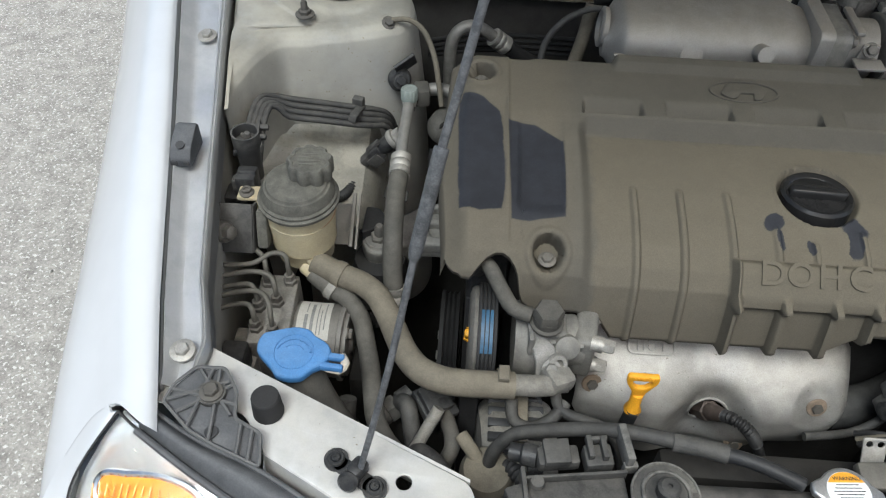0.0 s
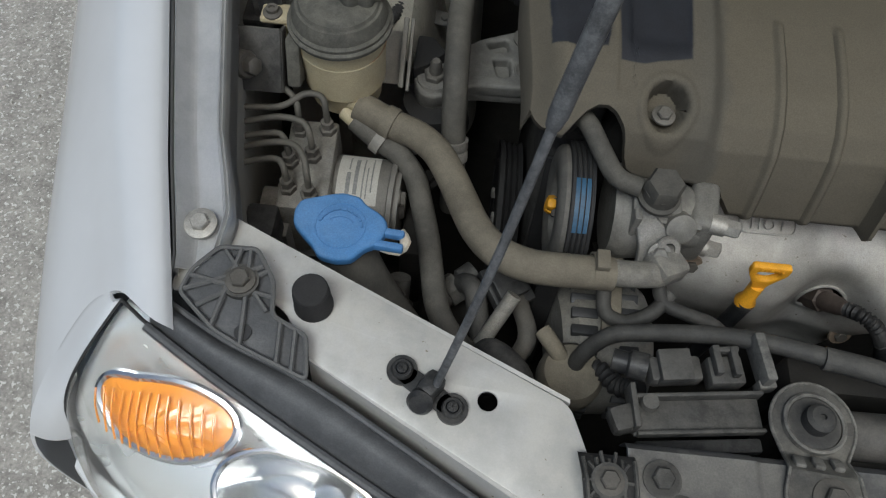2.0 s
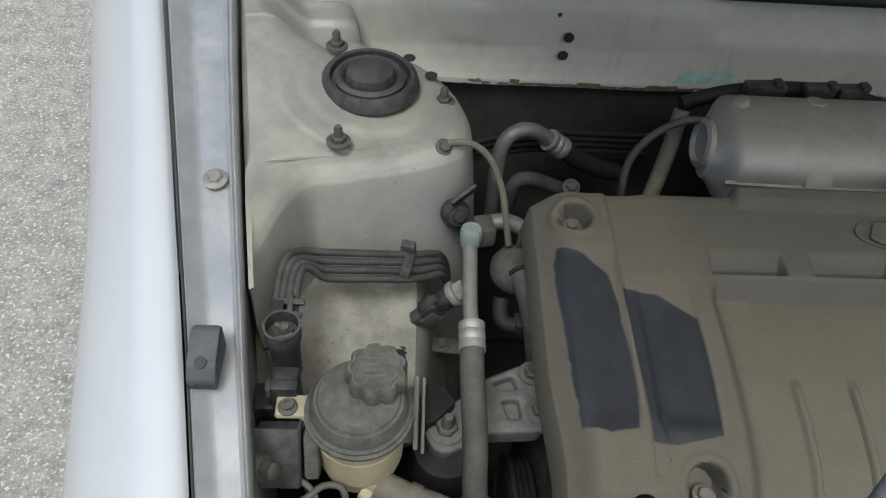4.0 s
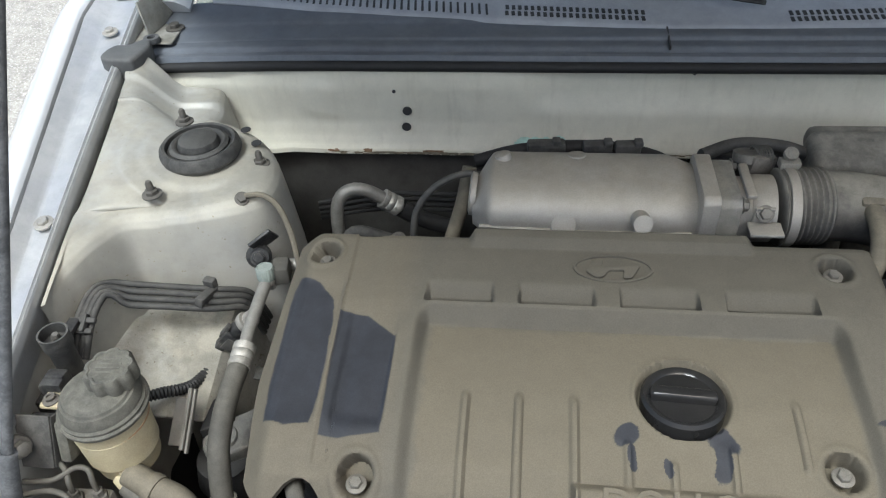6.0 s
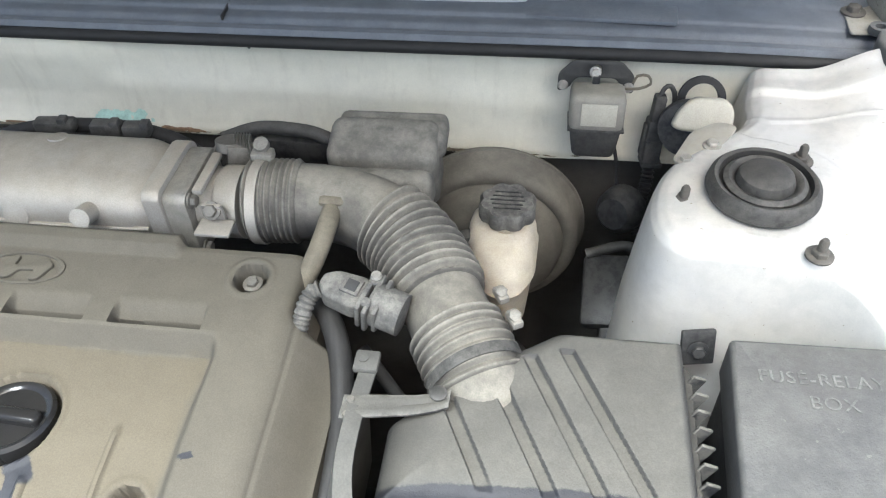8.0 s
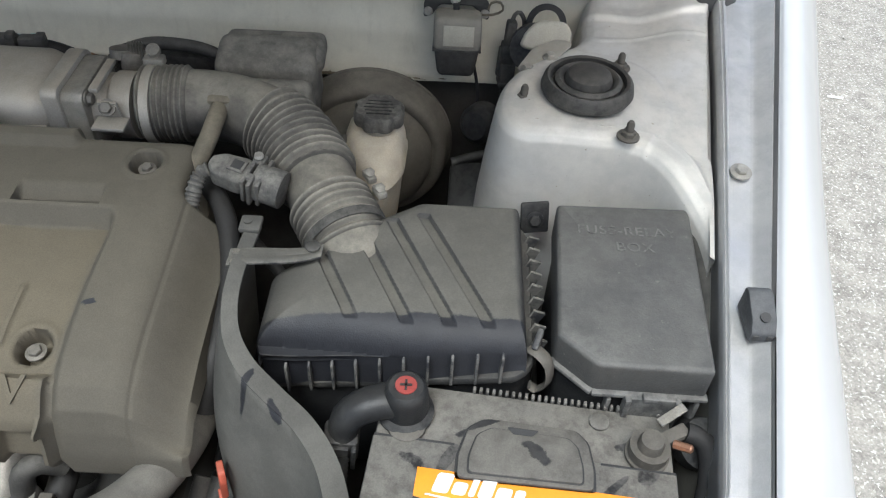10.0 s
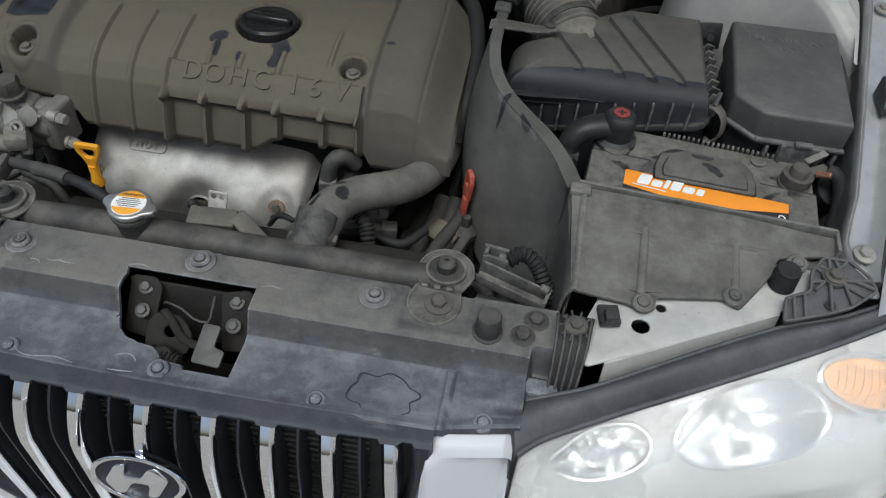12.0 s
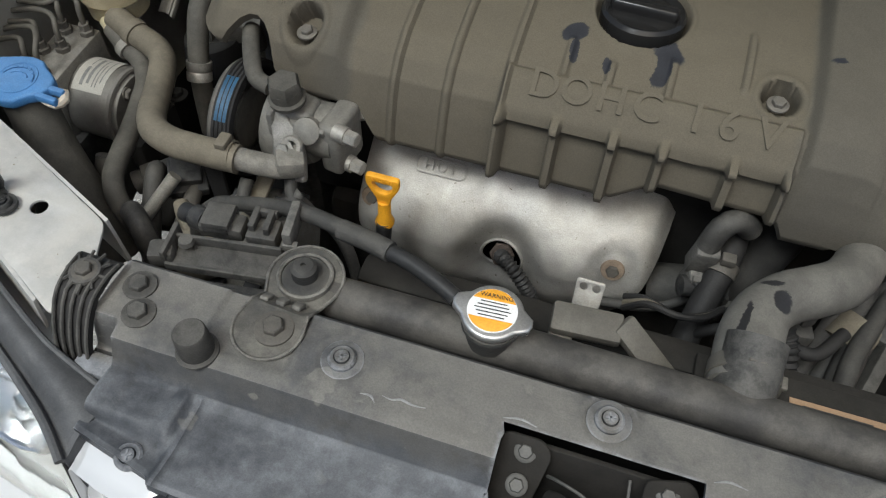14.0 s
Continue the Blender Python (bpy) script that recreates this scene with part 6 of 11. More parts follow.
part("pivot", lathe([(0, 0), (0.011, 0), (0.009, 0.006), (0, 0.006)], (-0.006, 0.146, 0.734), (0.2, -0.6, 0.8)), m_dark, latch)

# ---- grille ----
m_strip = shader("dusty_grille_strip", (0.022, 0.026, 0.036), 0.45, vary=0.25, scale=60, dust=0.5, dust_col=(0.085, 0.087, 0.09), dust_scale=14, up=0.5, bump=0.2, scuff=0.4)
grille = thing("grille", "dark grille with nine chrome bars and an oval badge", "grille", at=(0, 0.04, 0.60))


def bar_path(x0, dy=0.0):
    shrink = [(0.0, 1.0), (0.4, 1.03), (0.7, 1.01), (1.0, 0.96)]
    low = 0.749 - along([(0, 0.485), (0.05, 0.495), (0.10, 0.515), (0.155, 0.548), (0.21, 0.600)], abs(x0))
    pts = []
    for i in range(13):
        t = i / 12
        y = along([(0, 0.0855), (0.09, 0.079), (0.17, 0.0725), (0.25, 0.0665), (0.33, 0.0620), (0.42, 0.0600), (0.6, 0.0590), (1.0, 0.0580)], t) + 0.009 * (x0 / 0.22) ** 2
        drop = along([(0, 0), (0.09, 0.0075), (0.17, 0.018), (0.25, 0.031), (0.33, 0.045), (0.42, 0.060)], t)
        z = 0.7500 - 0.004 * (x0 / 0.22) ** 2 - (drop if t < 0.42 else 0.060 + (low - 0.060) * (t - 0.42) / 0.58)
        pts.append(Vector((x0 * along(shrink, t), y + dy, z)))
    return pts


def bar(x0, w, d, dy, t0=0.0, t1=1.0):
    line = bar_path(x0, dy)
    bm = bmesh.new()
    n0, n1 = int(t0 * 12), int(t1 * 12)
    line = line[n0:n1 + 1]
    rings = []
    for i, p in enumerate(line):
        k = 1 - 0.45 * (i + n0) / 12
        t = (line[min(i + 1, len(line) - 1)] - line[max(i - 1, 0)]).normalized()
        side = Vector((1, 0, 0))
        front = side.cross(t).normalized()
        if front.y > 0:
            front = -front
        sec = [(-w, -d), (-w, -0.001), (-w * 0.55, 0.003), (w * 0.55, 0.003), (w, -0.001), (w, -d)]
        rings.append([bm.verts.new(p + side * a * k + front * b) for a, b in sec])
    for a, b in zip(rings, rings[1:]):
        for j in range(6):
            bm.faces.new((a[j], a[(j + 1) % 6], b[(j + 1) % 6], b[j]))
    bm.faces.new(rings[0])
    bm.faces.new(rings[-1])
    return bm


SLATS = [-0.209, -0.1565, -0.106, -0.0555, 0.004, 0.063, 0.114, 0.166, 0.219]
for i, x in enumerate(SLATS):
    if i == 4:
        part("chrome_bar", bar(x, 0.0075, 0.006, 0.0, 0.0, 0.42), m_chrome, grille, "polished chrome bar")
        part("chrome_bar", bar(x, 0.0075, 0.006, 0.0, 0.62, 1.0), m_chrome, grille, "polished chrome bar")
    else:
        part("chrome_bar", bar(x, 0.0075, 0.006, 0.0), m_chrome, grille, "polished chrome bar")
    part("bar_web", bar(x, 0.0072, 0.034, 0.006), m_navy, grille)
for a, b in zip(SLATS, SLATS[1:]):
    part("black_bar", bar((a + b) / 2, 0.0022, 0.026, 0.008), m_navy, grille)
part("top_rail", tube([(x, 0.097 + 0.006 * (x / 0.21) ** 2, 0.7470) for x in (-0.245, -0.16, -0.08, 0, 0.08, 0.16, 0.245)], 0.0085, 10, flat=0.55), m_navy, grille)

strip_teeth = [(x, 0.0105) for x in SLATS] + [(-0.243, 0.012), (0.250, 0.012)]


def strip_pt(u, v):
    x = -0.243 + 0.498 * u
    y0 = 0.0895 + 0.006 * (x / 0.21) ** 2
    tooth = max(1 - smooth01(w - 0.003, w, abs(x - c)) for c, w in strip_teeth)
    if v <= 0.6:
        t = v / 0.6
        return Vector((x, y0 + 0.0165 * (1 - t), 0.7540 - 0.0004 * t - 0.002 * (x / 0.25) ** 2))
    t = (v - 0.6) / 0.4
    return Vector((x, y0 - 0.002 * t - 0.0035 * t * tooth, 0.7536 - (0.0012 + 0.0014 * tooth) * t - 0.002 * (x / 0.25) ** 2))


part("top_strip", thicken(grid(strip_pt, 240, 10), (0, 0.002, -0.003)), m_strip, grille, "dusty blue-black top strip with teeth between the bars")
surround = [(-0.246, 0.100, 0.748), (-0.247, 0.094, 0.70), (-0.239, 0.088, 0.635), (-0.218, 0.082, 0.585), (-0.185, 0.076, 0.545), (-0.128, 0.072, 0.505), (-0.06, 0.070, 0.482), (0, 0.069, 0.475)]
part("surround", tube(surround + [(-x, y, z) for x, y, z in surround[-2::-1]], 0.010, 10), m_navy, grille)
# black back sheet and fins: shade between the bars is put into colour
back = grid(lambda u, v: Vector((-0.25 + 0.5 * u, 0.105 - 0.02 * v, 0.735 - 0.29 * v)), 6, 4)
part("mesh_back", thicken(back, (0, 0.004, 0)), m_rubber, grille)
for i in range(26):
    part("condenser_fin", box((0, 0.100 - 0.0005 * i, 0.728 - 0.009 * i), (0.40, 0.002, 0.0016), (0, 0, 0), 0), m_rubber, grille)
emblem_m = pose(0.004, 0.0450, 0.6890, 66, 0, 0)
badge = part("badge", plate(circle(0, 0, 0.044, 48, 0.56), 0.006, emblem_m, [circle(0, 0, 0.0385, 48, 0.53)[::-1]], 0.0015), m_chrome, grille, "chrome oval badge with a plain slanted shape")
part("badge_back", plate(circle(0, 0, 0.0395, 40, 0.54), 0.010, emblem_m @ pose(0, 0, -0.003), [], 0.001), m_navy, badge)
slant = rounded([(-0.030, -0.006), (-0.018, -0.017), (-0.010, -0.015), (-0.004, -0.003), (0.012, -0.002), (0.010, -0.016), (0.020, -0.014), (0.030, 0.006), (0.018, 0.017), (0.010, 0.015), (0.004, 0.004), (-0.012, 0.003), (-0.010, 0.016), (-0.020, 0.014)], 0.004)
part("badge_shape", plate(slant, 0.005, emblem_m @ pose(0, 0, 0.001), [], 0.0012), m_chrome, badge)

# ---- radiator ----
m_tank = shader("sooty_tank_plastic", (0.020, 0.020, 0.022), 0.35, vary=0.25, dust=0.75, dust_col=(0.105, 0.098, 0.085), dust_scale=9, mottle=0.1, up=0.45, bump=0.2)
rad = thing("radiator", "radiator with black top tank and filler neck", "radiator", at=(0, 0.28, 0.35))
part("top_tank", tube([(-0.225, 0.276, 0.748), (-0.10, 0.277, 0.749), (0.05, 0.277, 0.749), (0.15, 0.276, 0.750), (0.245, 0.275, 0.750)], 0.0165, 20), m_tank, rad, "black plastic top tank")
part("tank_foot", box((0.01, 0.277, 0.722), (0.47, 0.040, 0.035), (0, 0, 0), 0.006), m_dark, rad)
part("core", box((0.01, 0.277, 0.53), (0.48, 0.035, 0.36), (0, 0, 0), 0.004), m_dark, rad)
part("filler_neck", lathe([(0, 0), (0.018, 0), (0.018, 0.016), (0.021, 0.018), (0.021, 0.022), (0, 0.022)], (-0.087, 0.278, 0.756), (0, 0, 1)), m_dusty, rad)
part("outlet_neck", lathe([(0, 0), (0.021, 0), (0.021, 0.045), (0, 0.045)], (0.088, 0.288, 0.745), (0.05, 0.8, 0.35)), m_dusty, rad)
m_capsteel = shader("bright_cap_steel", (0.58, 0.58, 0.57), 0.28, metal=0.95, vary=0.12, scale=120, dust=0.15, bump=0.05)
cap_arc = [(0.0215 * math.cos(a), 0.0215 * math.sin(a)) for a in (radians(28 + 124 * i / 14) for i in range(15))]
CAP_OUTLINE = [(0.0272, -0.0050), (0.0285, 0.0), (0.0272, 0.0050), (0.0225, 0.0080)] + cap_arc + [(-0.0225, 0.0080), (-0.0272, 0.0050), (-0.0285, 0.0), (-0.0272, -0.0050), (-0.0225, -0.0080)] + [(-x, -y) for x, y in cap_arc] + [(0.0225, -0.0080)]
rcap = part("radiator_cap", plate(CAP_OUTLINE, 0.007, pose(-0.087, 0.278, 0.7875, 0, 0, -6), bevel=0.0022, cuts=3), m_capsteel, rad, "steel cap with orange and white warning label")
lm = pose(-0.0873, 0.278, 0.7882, 0, 0, 4) @ Matrix.Diagonal((0.9, 0.9, 1.0, 1.0))
part("label_disc", plate(circle(0, 0, 0.0190, 36), 0.0006, lm, [], 0.0001), m_clearwhite, rcap, "white paper disc")
top_band = [(0.0184 * math.cos(a), 0.0184 * math.sin(a)) for a in (radians(28 + 124 * i / 16) for i in range(17))]
low_band = [(0.0184 * math.cos(a), 0.0184 * math.sin(a)) for a in (radians(205 + 130 * i / 16) for i in range(17))]
m_capamber = shader("printed_amber", (0.78, 0.36, 0.03), 0.5, vary=0.08, scale=200)
part("orange_band", plate(top_band, 0.0005, lm @ pose(0, 0, 0.0006), [], 0.0001), m_capamber, rcap)
part("orange_band", plate(low_band, 0.0005, lm @ pose(0, 0, 0.0006), [], 0.0001), m_capamber, rcap)
part("warning_word", lettering("WARNING", 0.0050, lm @ pose(0.001, 0.0118, 0.0012), 0.0001, 1.05), m_ink, rcap, "printed word WARNING")
for j in range(5):
    part("print_line", box((0, 0, 0), (0.028 - 0.004 * abs(j - 2), 0.0008, 0.0002), bevel=0), m_ink, rcap).matrix_basis = lm @ pose(0, 0.0062 - 0.0030 * j, 0.0009)
ahose = thing("overflow_hose", "black sleeved hose beside the radiator cap", "hose", at=(-0.16, 0.30, 0.76))
part("hose", tube([(-0.115, 0.288, 0.774), (-0.135, 0.297, 0.776), (-0.158, 0.306, 0.776), (-0.18, 0.312, 0.774)], 0.0062, 12), m_black, ahose)
part("sleeve", tube([(-0.172, 0.310, 0.775), (-0.190, 0.315, 0.774), (-0.215, 0.320, 0.772)], 0.0080, 12), m_dusty, ahose)
part("pipe", tube([(-0.21, 0.320, 0.772), (-0.245, 0.330, 0.765), (-0.28, 0.338, 0.752), (-0.318, 0.343, 0.735), (-0.345, 0.344, 0.722), (-0.362, 0.336, 0.700), (-0.365, 0.332, 0.67)], 0.0066, 12), m_dusty, ahose)

m_mountdust2 = shader("dusty_clamp_steel", (0.05, 0.048, 0.045), 0.5, metal=0.3, vary=0.3, dust=0.7, dust_col=(0.15, 0.138, 0.112), up=0.3, bump=0.2)
uh = thing("upper_radiator_hose", "thick grey-dusty rubber radiator hose with worn spots", "hose", at=(0.12, 0.38, 0.70))
hose_mat = shader("worn_radiator_rubber", (0.018, 0.018, 0.02), 0.6, vary=0.2, dust=0.97, dust_col=(0.152, 0.145, 0.127), dust_scale=9, up=0.12, bump=0.2, wipes=[(0.1065, 0.369, 0.0075, 0.010, 2, 0), (0.0795, 0.340, 0.0030, 0.020, 2, 0.15), (0.098, 0.384, 0.008, 0.003, 2, 0.5), (0.066, 0.350, 0.002, 0.012, 2, 0.2)])
part("tube", tube([(0.087, 0.296, 0.745), (0.0885, 0.315, 0.745), (0.090, 0.338, 0.744), (0.097, 0.366, 0.742), (0.113, 0.387, 0.741), (0.137, 0.404, 0.738), (0.160, 0.426, 0.730), (0.178, 0.462, 0.717), (0.190, 0.507, 0.706), (0.196, 0.56, 0.70)], lambda t: 0.0235 - 0.0032 * smooth01(0.12, 0.30, t), 28), hose_mat, uh)
clamp = part("clamp", lathe([(0.0225, 0), (0.0252, 0), (0.0252, 0.012), (0.0225, 0.012)], (0.0880, 0.302, 0.745), (0.05, 1, 0), 32), m_mountdust2, uh, "dusty spring clamp")
part("clamp_tab", join(box((0.111, 0.308, 0.750), (0.010, 0.010, 0.005), (0, 0, 0), 0.001), box((0.089, 0.308, 0.771), (0.012, 0.009, 0.008), (0, 0, 0), 0.001)), m_mountdust2, clamp)

shroud = thing("fan_shroud", "dark fan shroud behind the radiator with a brown label", "fan shroud", at=(0.02, 0.33, 0.5))
part("frame", join(box((0.16, 0.316, 0.718), (0.20, 0.035, 0.008), (0, 0, 0), 0.002), box((0.01, 0.335, 0.56), (0.44, 0.03, 0.30), (0, 0, 0), 0.006)), m_dark, shroud)
part("label", box((0.160, 0.308, 0.7232), (0.066, 0.016, 0.0006), (0, 0, 0), 0), m_wood, shroud, "brown-orange printed label")
for j in range(2):
    part("print_line", box((0.160, 0.304 + 0.007 * j, 0.7238), (0.048, 0.0016, 0.0003), (0, 0, 0), 0), m_ink, shroud)
part("shroud_clip", join(box((-0.024, 0.318, 0.741), (0.052, 0.024, 0.012), (10, 0, 4), 0.003), box((0.024, 0.312, 0.730), (0.062, 0.020, 0.010), (10, 30, -26), 0.003), box((-0.040, 0.304, 0.728), (0.018, 0.012, 0.016), (0, 0, 4), 0.002)), m_mountdust2, shroud)
part("clip_screw", hexbolt((-0.038, 0.2975, 0.729), (0, -0.8, 0.5), 0.0045, 1.3), m_bolt, shroud)
part("clip_bracket", join(plate(rounded([(-0.010, -0.014), (0.010, -0.014), (0.011, 0.012), (-0.011, 0.012)], 0.003), 0.002, pose(-0.028, 0.342, 0.742, 55, 0, 0), [circle(-0.005, 0.006, 0.003, 12)[::-1], circle(0.005, 0.006, 0.003, 12)[::-1]], 0.0005)), m_bolt, shroud, "small drilled zinc bracket")
# ---- radiator mounts ----
m_mountdust = shader("dusty_bracket_paint", (0.030, 0.030, 0.031), 0.5, vary=0.25, dust=0.85, dust_col=(0.134, 0.127, 0.109), dust_scale=18, mottle=0.3, up=0.35, bump=0.2, worn=0.4)
def mount(x, y, z, group="radiator mounts"):
    t = thing("radiator_mount", "dusty pressed bracket with rubber radiator bush", "bracket", group, at=(x, y, z - 0.012))
    a = [(0.0275 * math.cos(q), 0.0275 * math.sin(q)) for q in (radians(-28 + 236 * i / 20) for i in range(21))]
    b = [(-0.0205, -0.022), (-0.0215, -0.034)] + [(0.0245 * math.cos(q), -0.050 + 0.0245 * math.sin(q)) for q in (radians(160 + 220 * i / 18) for i in range(19))] + [(0.0215, -0.034), (0.0205, -0.022)]
    base = pose(x, y, z, 2, 0, -4)
    bm = plate(a + b, 0.004, None, [], 0.0015, 2)
    bmesh.ops.subdivide_edges(bm, edges=[e for e in bm.edges if e.calc_length() > 0.006], cuts=4)
    for v in bm.verts:
        v.co.z += 0.012 * smooth01(-0.020, -0.034, v.co.y)
    bmesh.ops.transform(bm, matrix=base, verts=bm.verts)
    part("plate", bm, m_mountdust, t)
    outline = [base @ Vector((p, q, 0.0002 + 0.012 * smooth01(-0.020, -0.034, q))) for p, q in a + b]
    part("plate_rim", tube(outline + outline[:1], 0.0013, 6, smooth=False), m_mountdust, t)
    part("raised_rim", lathe([(0.0205, 0), (0.0205, 0.004), (0.0190, 0.005), (0.0175, 0.004), (0.0175, 0.001)], (x, y, z), (0, 0.03, 1), 36), m_mountdust, t)
    part("rubber_bush", lathe([(0, 0), (0.017, 0), (0.017, 0.003), (0.0095, 0.004), (0.0095, 0.013), (0.007, 0.0155), (0.002, 0.016), (0.0018, 0.014), (0, 0.014)], (x, y, z), (0, 0.03, 1), 32), m_dusty, t, "dark rubber bush")
    part("mount_bolt", hexbolt((x + 0.001, y - 0.0505, z + 0.011), (0, 0, 1), 0.0075, 1.8), m_darkbolt, t)
    for dx in (-0.016, -0.004, 0.008):
        part("fold", box((x + dx, y - 0.0275, z + 0.0075), (0.007, 0.010, 0.004), (-38, 0, -4), 0.0015), m_mountdust, t)
    return t


mt_l = mount(-0.225, 0.276, 0.7640)
copy_thing(mt_l, Matrix.Translation((0.235, 0.280, 0.7500)))

# ---- rubber bump stops ----
def bump_stop(name, x, y, z, r, h, label, group, flange):
    prof = [(0, 0), (r * flange, 0), (r * flange, 0.002), (r, 0.003), (r * 0.97, h * 0.72), (r * 0.93, h * 0.75), (r * 0.93, h * 0.95), (r * 0.85, h), (0, h)]
    return single(name, lathe(prof, (x, y, z), (0, 0, 1), 28), m_dusty if flange > 1.1 else m_rubber, label, "rubber stop", group)


for x in (-0.556, 0.558):
    bump_stop("bump_stop", x, 0.317, 0.781, 0.0126, 0.023, "black screw-in rubber bonnet stop on the painted panel", "bonnet stops on panels", 1.04)
for x, y in ((-0.265, 0.195), (0.285, 0.206)):
    bump_stop("bump_stop", x, y, 0.7730, 0.0118, 0.025, "dusty rubber bonnet stop on the radiator support", "bonnet stops on support", 1.22)

# ---- headlamp brackets, seals and clips ----
def between(line, u):
    k = u * (len(line) - 1)
    i = min(int(k), len(line) - 2)
    return line[i].lerp(line[i + 1], k - i)


def lamp_bracket(side):
    t = thing("lamp_bracket", "ribbed dark plastic headlamp bracket bolted to the panel", "bracket", "headlamp brackets", at=(side * 0.60, 0.31, 0.785))
    base = pose(side * 0.600, 0.312, 0.7955, 4, -side * 5, 0)

    def loc(pts):
        pts = [(side * a, b) for a, b in pts]
        return pts if side > 0 else pts[::-1]

    out = loc([(0.020, 0.030), (-0.004, 0.032), (-0.018, 0.012), (-0.022, -0.012), (-0.045, -0.022), (-0.050, -0.050), (-0.010, -0.036), (0.012, -0.026), (0.038, -0.004), (0.034, 0.012)])
    tray = part("tray", plate(rounded(out, 0.004), 0.004, base), m_seal, t)
    ring = rounded(out, 0.004)
    part("edge_rib", tube([base @ Vector((a, b, 0.003)) for a, b in ring] + [base @ Vector((*ring[0], 0.003))], 0.0016, 6, smooth=False), m_seal_grey, t)
    for (a, b), (c, d) in (((0.0, 0.03), (-0.006, -0.034)), ((0.016, 0.028), (-0.018, -0.010)), ((0.034, 0.008), (-0.020, 0.0)), ((-0.014, 0.018), (0.026, -0.012)), ((0.006, 0.030), (0.014, -0.024)), ((0.036, -0.002), (-0.01, 0.02)),
                            ((-0.028, -0.016), (-0.030, -0.042)), ((-0.038, -0.020), (-0.040, -0.046))):
        p, q = base @ Vector((side * a, b, 0.003)), base @ Vector((side * c, d, 0.003))
        part("rib", tube([p, q], 0.0017, 6, smooth=False), m_seal_grey, t)
    part("boss", lathe([(0, 0), (0.012, 0), (0.012, 0.004), (0, 0.004)], base @ Vector((side * 0.002, 0.008, 0)), (0, 0, 1)), m_dusty, t)
    part("bracket_bolt", hexbolt(base @ Vector((side * 0.002, 0.008, 0.005)), (0, 0, 1), 0.0065, 1.5), m_darkbolt, t)
    part("drain_hole", lathe([(0, 0), (0.0055, 0), (0.0055, 0.001), (0, 0.001)], base @ Vector((side * -0.006, -0.025, 0.0005)), (0, 0, 1)), m_ink, t)
    return t


def lamp_clip(side):
    t = thing("strap_clip", "ribbed black plastic strap over the panel joint", "clip", "panel straps", at=(side * 0.362, 0.21, 0.77))
    prof = [(0.236, 0.7800), (0.222, 0.7835), (0.204, 0.7815), (0.192, 0.7720), (0.181, 0.7560), (0.172, 0.732)]
    bm = grid(lambda u, v: Vector((side * (0.3455 + 0.025 * u + 0.010 * (1 - v) * u), along([(i / 5, p[0]) for i, p in enumerate(prof)], v), along([(i / 5, p[1]) for i, p in enumerate(prof)], v))), 4, 20)
    part("strap", thicken(bm, (0, 0.003, -0.003)), m_rubber, t)
    for k in range(5):
        part("rib", tube([(side * (0.3465 + (0.0058 + 0.0020 * (1 - i / 5)) * k), y - 0.001, z + 0.001) for i, (y, z) in enumerate(prof)], 0.0014, 6), m_dusty, t)
    hub = Vector((side * 0.363, 0.221, 0.7835))
    part("hub_ring", lathe([(0.0085, 0), (0.0115, 0), (0.0110, 0.0025), (0.0090, 0.0025)], hub, (0, 0, 1), 24), m_dusty, t)
    for k in range(10):
        q = 2 * math.pi * k / 10
        part("spoke", tube([hub + Vector((0.0105 * math.cos(q), 0.0105 * math.sin(q), 0.001)), hub + Vector((0.0150 * math.cos(q), 0.0185 * math.sin(q), 0.0))], 0.0012, 6, smooth=False), m_dusty, t)
    part("clip_bolt", hexbolt((side * 0.363, 0.221, 0.785), (0, 0, 1), 0.006, 1.6), m_darkbolt, t)
    return t




def lamp_seal(side):
    pts_in = [(0.652, 0.308, 0.783), (0.607, 0.284, 0.781), (0.553, 0.264, 0.777), (0.484, 0.229, 0.770), (0.391, 0.181, 0.755), (0.352, 0.167, 0.747), (0.314, 0.157, 0.737)]
    pts_out = [(0.658, 0.290, 0.783), (0.612, 0.264, 0.775), (0.555, 0.235, 0.765), (0.490, 0.203, 0.755), (0.425, 0.172, 0.744), (0.372, 0.143, 0.740), (0.345, 0.126, 0.740), (0.326, 0.110, 0.737)]
    a, b = spline(pts_in, 0.01), spline(pts_out, 0.01)
    n = 60

    def fn(u, v):
        p, q = between(a, u), between(b, u)
        w = p.lerp(q, v)
        return Vector((side * w.x, w.y, w.z + 0.010 * math.sin(math.pi * min(1, v * 1.1))))

    t = thing("lamp_seal", "dusty black rubber sealing strip behind the headlamp", "rubber seal", "headlamp seals", at=(side * 0.50, 0.22, 0.75))
    part("strip", thicken(grid(fn, n, 10), (0, 0.002, -0.012)), m_seal, t)
    part("front_lip", tube([fn(i / 40, 1.0) + Vector((0, -0.002, 0.003)) for i in range(41)], 0.0032, 8), m_seal, t, "worn pale rubber lip")
    part("end_fold", thicken(grid(lambda u, v: fn(1.0, u) + Vector((-side * 0.003 * math.sin(math.pi * min(1, v * 2) / 2), -0.002 * v, -0.045 * v)), 10, 8), (side * 0.004, 0, 0)), m_seal, t)
    part("rear_lip", tube([fn(i / 40, 0.0) + Vector((0, 0.001, 0.001)) for i in range(41)], 0.0024, 8), m_seal, t)
    return t


for side in (-1, 1):
    lamp_bracket(side)
    lamp_clip(side)
    lamp_seal(side)
